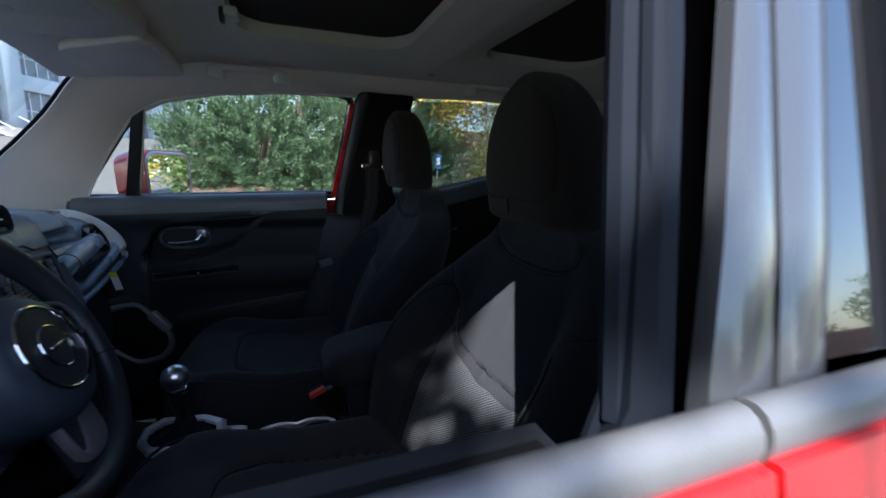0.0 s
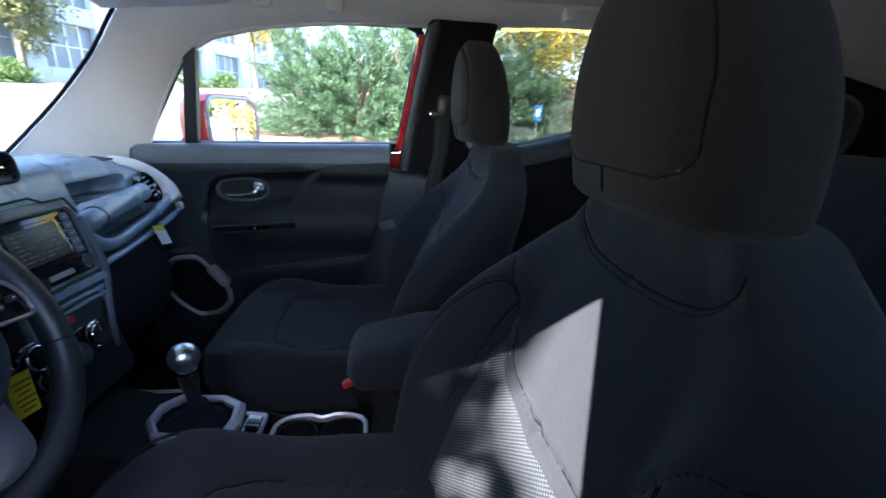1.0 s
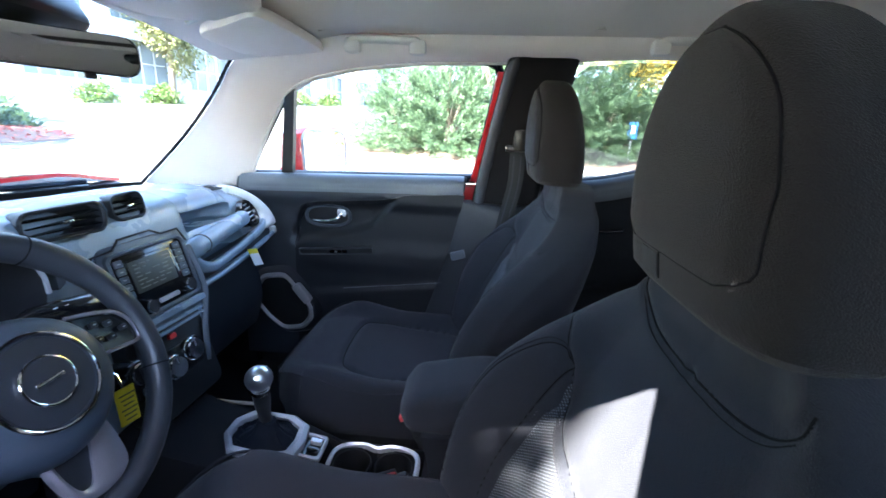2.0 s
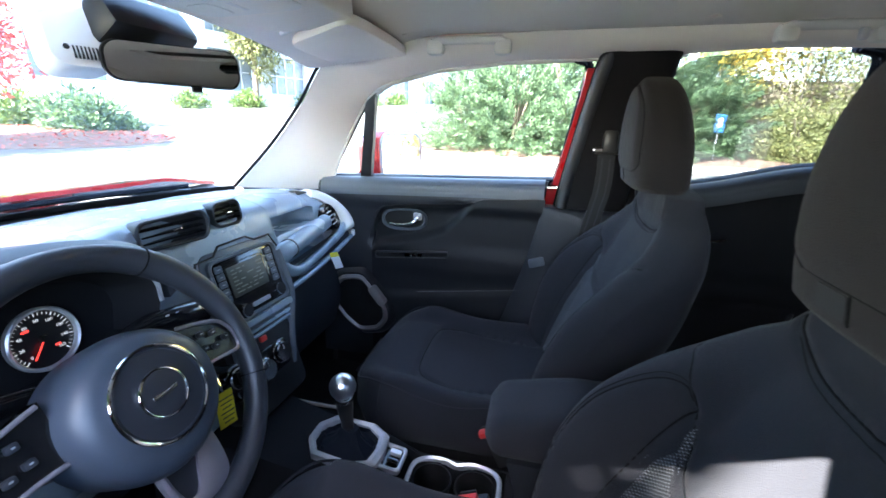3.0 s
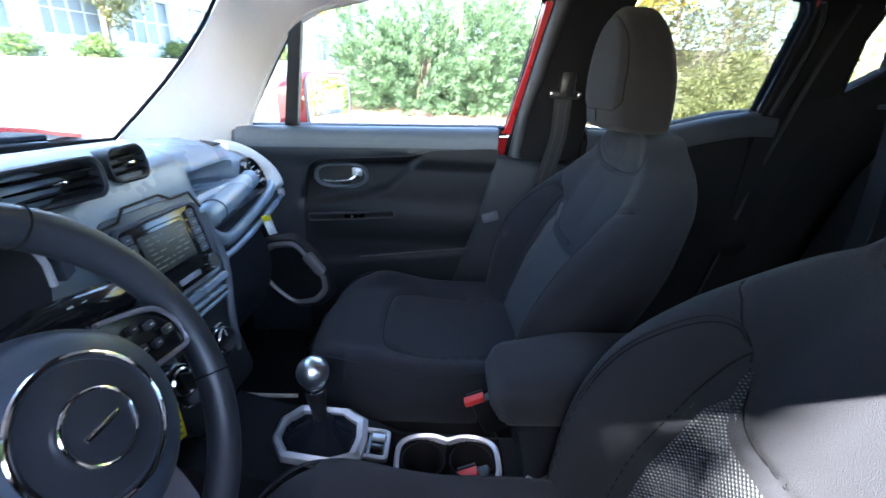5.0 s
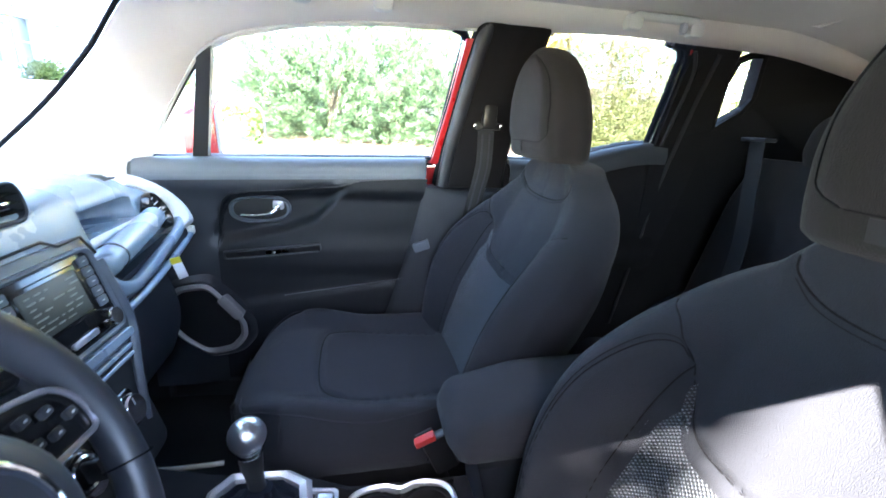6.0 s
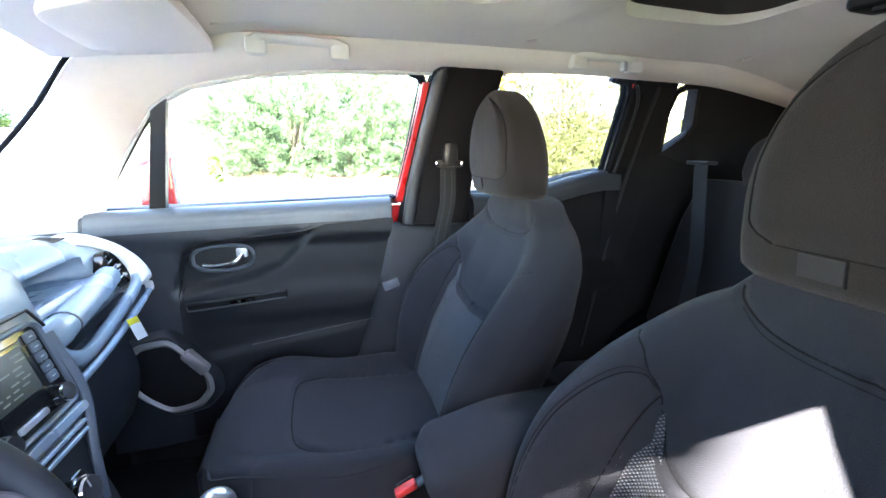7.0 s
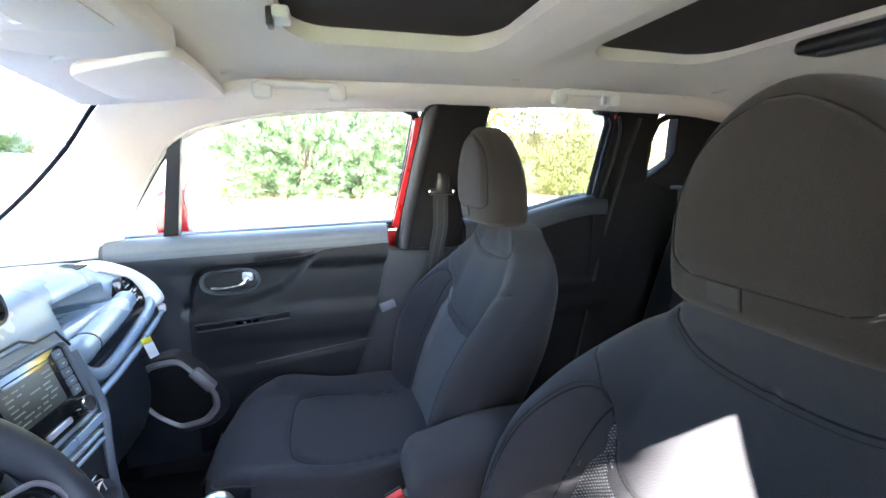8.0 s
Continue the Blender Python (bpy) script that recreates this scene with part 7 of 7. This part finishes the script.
def tree(x, y, h, crown, mat, label, seed, trunk=0.14, clumps=90, per=36, leaf=0.08, low=0.35, droop=0.0, bare=False, ball=None):
    rng = random.Random(seed)
    z = gz(x, y)
    t = thing("tree", (x, y, z), label, "tree", "trees")
    b = bmesh.new()
    top = Vector((x + rng.uniform(-0.3, 0.3), y + rng.uniform(-0.3, 0.3), z + h * 0.9))
    base = Vector((x, y, z - 0.1))
    tube(b, [base, base.lerp(top, 0.35) + Vector((rng.uniform(-0.1, 0.1), 0.05, 0)), base.lerp(top, 0.7), top], [trunk, trunk * 0.75, trunk * 0.45, trunk * 0.12], 8)
    tips = []
    for k in range(22):
        f = rng.uniform(low, 0.95)
        s = base.lerp(top, f)
        a = rng.uniform(0, 6.28)
        r = crown * rng.uniform(0.5, 1.0) * (1.15 - f * 0.6)
        e = s + Vector((r * math.cos(a), r * math.sin(a), r * rng.uniform(0.1, 0.8)))
        tube(b, [s, s.lerp(e, 0.5) + Vector((0, 0, 0.1 * r)), e], [trunk * 0.32, trunk * 0.2, trunk * 0.05], 5)
        tips += [(e, crown * 0.34), (s.lerp(e, 0.65), crown * 0.30)]
        if bare:
            for _ in range(12):
                q = s.lerp(e, rng.uniform(0.3, 1))
                tube(b, [q, q + Vector((rng.uniform(-0.5, 0.5), rng.uniform(-0.5, 0.5), rng.uniform(-0.1, 0.6))) * crown * 0.5], [trunk * 0.08, trunk * 0.02], 4)
    part("trunk", b, TWIG if bare else BARK, t)
    cs = [(c + Vector((rng.uniform(-1, 1), rng.uniform(-1, 1), rng.uniform(-0.6, 0.6) - droop * 2)) * crown * 0.25, r * rng.uniform(0.6, 1.2)) for c, r in (tips * 4)[:clumps]]
    if ball:
        cs = []
        for _ in range(clumps):
            d = Vector((rng.gauss(0, 1), rng.gauss(0, 1), rng.gauss(0, 1))).normalized()
            cs.append((Vector(ball[0]) + d * (ball[1] - 0.16) * rng.uniform(0.15, 1.0) ** 0.4, 0.16))
    leaf_part("crown", *leaves(rng, cs, per, 1.0, leaf, 1.9, droop), mat, t)
    return t


# one sheet of ground to the horizon
b = bmesh.new()
rows = [[(x, y, gz(x, y)) for y in [-900, -300, -80, -25, -8, 0, 8, 25, 80, 300, 900]] for x in [-900, -300, -80, -25, -8, 0, 8, 25, 80, 300, 900]]
sheet(b, rows, (0, 0, -0.3))
solid("ground", b, ASPHALT, "sunlit pale grey asphalt car park and road, sloping gently", "ground", smooth=False)

# kerb and mulch bed on the passenger's side
KY = 8.3
kerb = thing("kerb", (0, KY, gz(0, KY)), "pale concrete kerb along the planting bed", "kerb", kind="structure")
for k in range(11):
    b = bmesh.new()
    x = -3.2 + 2.0 * k
    box(b, (x + 1.0, KY, gz(0, KY) + 0.055), (1.985, 0.16, 0.15), 0.02)
    part("kerbstone", b, CONCRETE, kerb)
b = bmesh.new()
rng = random.Random(3)
sheet(b, [[(x, y, gz(x, y) + 0.10 + 0.05 * noise.noise((x, y, 1)) + 0.02 * rng.random()) for y in [KY + 0.06 + 0.5 * j for j in range(16)]] for x in [-3.2 + 0.5 * i for i in range(45)]], (0, 0, -0.12))
solid("planting_bed", b, MULCH, "brown bark mulch with fallen leaves in the planting bed", "mulch bed", smooth=True)

# big juniper hedge
for k, (x, y, rx, ry, h) in enumerate(((-2.0, 10.3, 1.05, 1.0, 2.5), (-0.9, 9.9, 1.25, 1.1, 2.6), (0.5, 10.2, 1.2, 1.2, 3.1), (1.9, 10.1, 1.3, 1.2, 2.8), (3.1, 10.5, 1.1, 1.1, 2.5), (0.0, 11.6, 2.2, 1.3, 3.9))):
    bush(x, y, rx, ry, h, JUNIPER, "tall spreading blue-green juniper bush in sun", 20 + k, 400, 125, 0.018, 4.2, "juniper hedge", feathery=True)
# yellow-green shrubs and vine-grown saplings past the rear door
for k, (x, y, rx, h) in enumerate(((5.2, 10.2, 0.9, 1.3), (6.6, 10.6, 1.0, 1.5), (8.0, 10.8, 1.0, 1.4), (9.6, 11.2, 1.1, 1.6), (11.2, 11.6, 1.2, 1.4), (7.3, 9.6, 0.7, 0.8), (9.0, 9.9, 0.8, 0.8), (5.9, 9.4, 0.6, 0.6))):
    bush(x, y, rx, rx, h, SHRUB, "loose yellow-green shrub in autumn sun", 40 + k, 130, 85, 0.036, 1.9, "loose shrubs")
for k, (x, y, h) in enumerate(((6.0, 12.0, 4.6), (7.6, 12.4, 5.2), (9.2, 12.6, 4.8), (10.8, 13.0, 5.0), (12.6, 13.2, 5.0), (6.8, 11.3, 3.6), (8.3, 11.6, 4.0), (9.9, 11.9, 3.8), (11.6, 12.3, 4.2), (7.0, 13.6, 5.6), (8.8, 14.0, 5.6))):
    tree(x, y, h, 1.3, SHRUB, "thin bare-stemmed sapling with sparse yellowing leaves", 60 + k, 0.06, 80, 34, 0.038, 0.2, bare=True)
tree(4.0, 13.0, 7.0, 2.4, YELLOW, "maple in full golden yellow autumn leaf", 71, 0.16, 176, 150, 0.062, 0.18)
tree(16.5, 15.5, 8.0, 2.4, YELLOW, "tree in golden autumn leaf behind the fence", 72, 0.16, 110, 50, 0.10)
tree(1.5, 19.0, 8.5, 2.6, GREEN, "leafy green tree behind the hedge", 73, 0.2, 110, 50, 0.11)

# timber fence behind the shrubs
fence = thing("fence", (9, 15.0, gz(9, 15.0)), "weathered grey-brown board fence behind the shrubs", "fence", kind="structure")
WOOD = material("weathered_boards", (0.26, 0.22, 0.18), 0.85, var=0.3, scale=5, grain=0.4, grain_scale=50, each=0.15)
bd = bmesh.new()
box(bd, (0, 0, 0), (0.145, 0.02, 1.9), 0.004, None, 1)
board = mesh("board", bd, WOOD, False)
for k in range(90):
    o = new("board", board)
    o.parent = fence
    o.location = Vector((4.0 + 0.15 * k, 15.0, gz(0, 15.0) + 0.95)) - fence.location
b = bmesh.new()
for z in (0.35, 1.55):
    box(b, (10.7, 15.03, gz(0, 15) + z), (13.5, 0.04, 0.09), 0.004)
part("rail", b, WOOD, fence)
# blue sign post by the bed
sign = thing("sign", (3.40, 9.6, gz(4, 9.6)), "small blue parking sign on a thin metal post", "sign")
b = bmesh.new()
tube(b, [(3.40, 9.6, gz(4, 9.6) - 0.05), (3.40, 9.6, gz(4, 9.6) + 1.02)], 0.022, 8)
part("post", b, SILVER, sign)
b = bmesh.new()
box(b, (3.40, 9.57, gz(4, 9.6) + 0.86), (0.20, 0.012, 0.36), 0.004)
pl = part("plate", b, material("blue_sign_paint", (0.03, 0.14, 0.42), 0.4, var=0.06), sign)
b = bmesh.new()
box(b, (3.40, 9.562, gz(4, 9.6) + 0.88), (0.10, 0.004, 0.18), 0.001)
part("symbol", b, TAG_WHITE, pl)

# large pale building across the road
BX0, BX1, BY = -62.0, -8.0, 47.0
STUCCO = material("pale_stucco", (0.50, 0.55, 0.60), 0.9, var=0.06, scale=0.4, grain=0.3, grain_scale=20)
bld = thing("building", (-35, BY, gz(0, BY)), "large pale grey-blue commercial building with tall windows and entrance steps", "building")
zb = gz(0, BY)
bays = 9
bw = (BX1 - BX0) / bays
DARKIN = material("dark_interior", (0.16, 0.19, 0.22), 0.3)
for k in range(bays):
    x = BX0 + bw * (k + 0.5)
    for name, c, s in (("pier", (BX0 + bw * k, BY, zb + 5.5), (1.6, 0.9, 11)), ("spandrel", (x, BY + 0.1, zb + 0.6), (bw - 1.6, 0.6, 1.2)), ("spandrel", (x, BY + 0.1, zb + 5.4), (bw - 1.6, 0.6, 1.4)), ("spandrel", (x, BY + 0.1, zb + 10.2), (bw - 1.6, 0.6, 1.8))):
        b = bmesh.new()
        box(b, c, s, 0.05)
        part(name, b, STUCCO, bld)
    for z0, z1 in ((1.2, 4.7), (6.1, 9.3)):
        b = bmesh.new()
        box(b, (x, BY + 0.35, zb + (z0 + z1) / 2), (bw - 1.6, 0.04, z1 - z0))
        wdw = part("window", b, DARKIN, bld, smooth=False)
        b = bmesh.new()
        for q in (-0.25, 0.0, 0.25):
            box(b, (x + q * (bw - 1.6), BY + 0.29, zb + (z0 + z1) / 2), (0.10, 0.10, z1 - z0))
        box(b, (x, BY + 0.29, zb + (z0 + z1) / 2), (bw - 1.6, 0.10, 0.08))
        part("window_frame", b, SILVER, wdw, smooth=False)
b = bmesh.new()
box(b, (BX1, BY, zb + 5.5), (1.6, 0.9, 11), 0.05)
part("pier", b, STUCCO, bld)
b = bmesh.new()
box(b, ((BX0 + BX1) / 2, BY + 9, zb + 11.3), (BX1 - BX0 + 2, 19, 0.6), 0.08)
part("roof", b, STUCCO, bld)
for xs in (BX0, BX1):
    b = bmesh.new()
    box(b, (xs, BY + 9, zb + 5.5), (0.6, 18, 11), 0.05)
    part("side_wall", b, STUCCO, bld)
for k in range(7):
    b = bmesh.new()
    box(b, (-34.0, BY - 1.2 - 0.32 * (6 - k) - 0.4, zb + 0.085 + 0.17 * k), (3.2, 0.32, 0.17), 0.01)
    part("step", b, CONCRETE, bld)
for s in (-1, 1):
    b = bmesh.new()
    tube(b, [(-34.0 + s * 1.5, BY - 3.6, zb + 0.9), (-34 + s * 1.5, BY - 1.0, zb + 2.2)], 0.05, 6)
    part("handrail", b, SILVER, bld)
b = bmesh.new()
box(b, ((BX0 + BX1) / 2, BY + 9.0, zb - 2.2), (BX1 - BX0 + 1.6, 18.6, 4.6), 0.05)
part("plinth", b, CONCRETE, bld)
# the front faces away from the sun, down the road
bld.rotation_euler = (0, 0, radians(68))
bld.location = (-24.6, 47.0, gz(0, 40) )
for k, q in enumerate((-17, -12, -5, 4, 9)):
    x, y = -24.6 + 0.37 * q + 2.0, 47.0 + 0.93 * q - 0.8
    bush(x, y, 1.3, 1.0, 1.4, GREEN, "clipped green shrub at the foot of the building", 90 + k, 60, 26, 0.14, 1.8, "foundation shrubs")
tree(-27.5, 37.0, 11.0, 3.4, SHRUB, "weeping tree with hanging yellow-green branches", 101, 0.3, 130, 60, 0.16, 0.45, 0.9)
tree(-10.5, 36.0, 9.0, 2.8, YELLOW, "street tree in yellow leaf", 102, 0.22, 100, 44, 0.14)
tree(-50.0, 35.0, 9.0, 3.0, GREEN, "broad green street tree", 103, 0.25, 100, 44, 0.15)

# planted island ahead: red-leaved tree, low juniper, mulch
b = bmesh.new()
sheet(b, [[(-16.5 + 6.2 * r * math.cos(a), 9.0 + 3.0 * r * math.sin(a), gz(0, 9.0 + 3.0 * r * math.sin(a)) + 0.20 * (1 - r ** 2) + 0.015) for a in [2 * math.pi * k / 40 for k in range(41)]] for r in (0.02, 0.3, 0.6, 0.85, 1.0)], (0, 0, -0.05))
solid("planting_bed", b, MULCH, "red-brown mulch island strewn with fallen red leaves", "mulch bed")
rng = random.Random(9)
vs, fs = [], []
for _ in range(2600):
    a, r = rng.uniform(0, 6.283), math.sqrt(rng.uniform(0, 1)) * 0.98
    p = Vector((-16.5 + 6.2 * r * math.cos(a), 9.0 + 3.0 * r * math.sin(a), 0))
    p.z = gz(p.x, p.y) + 0.20 * (1 - r * r) + 0.03
    d = Vector((rng.uniform(-1, 1), rng.uniform(-1, 1), rng.uniform(-0.2, 0.3))).normalized() * 0.06
    s = d.cross(Vector((0, 0, 1))) * 0.6
    k = len(vs)
    vs += [p - d, p + s, p + d, p - s]
    fs += [(k, k + 1, k + 2, k + 3)]
litter = thing("leaf_litter", (-16.5, 9.0, gz(0, 9)), "fallen red leaves scattered over the mulch island", "leaves", kind="stuff")
leaf_part("leaves", vs, fs, REDLEAF, litter)
tree(-18.5, 10.2, 6.0, 2.4, REDLEAF, "small maple in bright red autumn leaf", 111, 0.12, 120, 60, 0.10, 0.25)
bush(-14.6, 10.6, 1.3, 1.1, 1.15, JUNIPER, "low rounded green juniper on the mulch island", 112, 130, 50, 0.07, 2.6)
bush(-21.0, 12.5, 1.6, 1.2, 1.2, GREEN, "low green shrub on the mulch island", 113, 100, 40, 0.09, 2.2)

# unseen broad tree added on the driver's side to shade bonnet and front seats
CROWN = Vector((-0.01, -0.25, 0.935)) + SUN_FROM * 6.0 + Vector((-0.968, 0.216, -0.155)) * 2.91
tree(CROWN.x, CROWN.y, 6.5, 2.0, GREEN, "broad unseen green tree added to shade the front of the car", 140, 0.18, 2600, 50, 0.06, 0.3, ball=(CROWN, 3.0))
tree(-15.4, 1.6, 10.0, 2.6, GREEN, "tall green tree whose shade crosses the road", 170, 0.22, 300, 50, 0.16, 0.4)
# trees behind the car, mirrored in the door mirrors
tree(19.0, 12.4, 6.5, 2.6, YELLOW, "golden autumn tree beside the car park", 153, 0.16, 130, 50, 0.12, 0.12)
tree(24.5, 14.2, 7.5, 2.8, GREEN, "leafy green tree beside the car park", 154, 0.18, 130, 50, 0.13, 0.12)
tree(15.5, 12.6, 5.0, 2.0, GREEN, "young green tree beside the car park", 155, 0.12, 120, 50, 0.11, 0.12)
tree(24.0, 4.6, 7.5, 2.6, YELLOW, "golden autumn tree at the end of the car park", 150, 0.18, 120, 50, 0.13, 0.2)
tree(31.0, 8.5, 9.0, 3.2, GREEN, "tall green tree at the end of the car park", 151, 0.22, 130, 50, 0.15, 0.15)
tree(28.0, 0.5, 8.0, 3.0, GREEN, "broad green tree at the end of the car park", 152, 0.22, 130, 50, 0.15, 0.15)
# unseen verge tree, added to dim the light through the driver's window
tree(-6.2, -5.8, 5.0, 2.0, GREEN, "unseen low-branched green tree added on the verge to block skylight", 161, 0.14, 260, 44, 0.09, 0.06)
# unseen tree added on the sun's path to cut the seat's lit patch
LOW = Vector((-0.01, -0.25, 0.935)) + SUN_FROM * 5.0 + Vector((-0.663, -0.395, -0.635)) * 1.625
tree(LOW.x, LOW.y, 5.0, 1.6, GREEN, "unseen low-branched green tree added to trim the sun on the seat", 160, 0.14, 1300, 44, 0.05, 0.2, ball=(LOW, 1.6))
# driver's side: grass verge, fence and trees, mirrored in the glass
b = bmesh.new()
sheet(b, [[(x, y, gz(x, y) + 0.05) for y in (-12.0, -7.0, -4.5)] for x in (-6, 6, 20, 40)], (0, 0, -0.05))
solid("verge", b, material("turf", (0.08, 0.12, 0.035), 0.95, var=0.4, scale=3, grain=0.8, grain_scale=40), "mown grass verge beside the car park", "grass")
fence2 = thing("fence", (15, -9.0, gz(0, -9)), "red-brown board fence across the verge", "fence", kind="structure")
WOOD2 = material("red_brown_boards", (0.22, 0.09, 0.06), 0.85, var=0.25, scale=5, grain=0.4, grain_scale=50, each=0.15)
board2 = board.copy()
board2.materials.clear()
board2.materials.append(WOOD2)
for k in range(150):
    o = new("board", board2)
    o.parent = fence2
    o.location = Vector((2.0 + 0.15 * k, -9.0, gz(0, -9) + 0.98)) - fence2.location
for k, (x, y, h) in enumerate(((8, -13, 3.4), (15.5, -14.5, 4.4), (23, -15, 4.2), (33, -15, 5.0))):
    tree(x, y, h, 2.3, GREEN if k % 2 else SHRUB, "green tree beyond the fence", 121 + k, 0.18, 80, 36, 0.12)
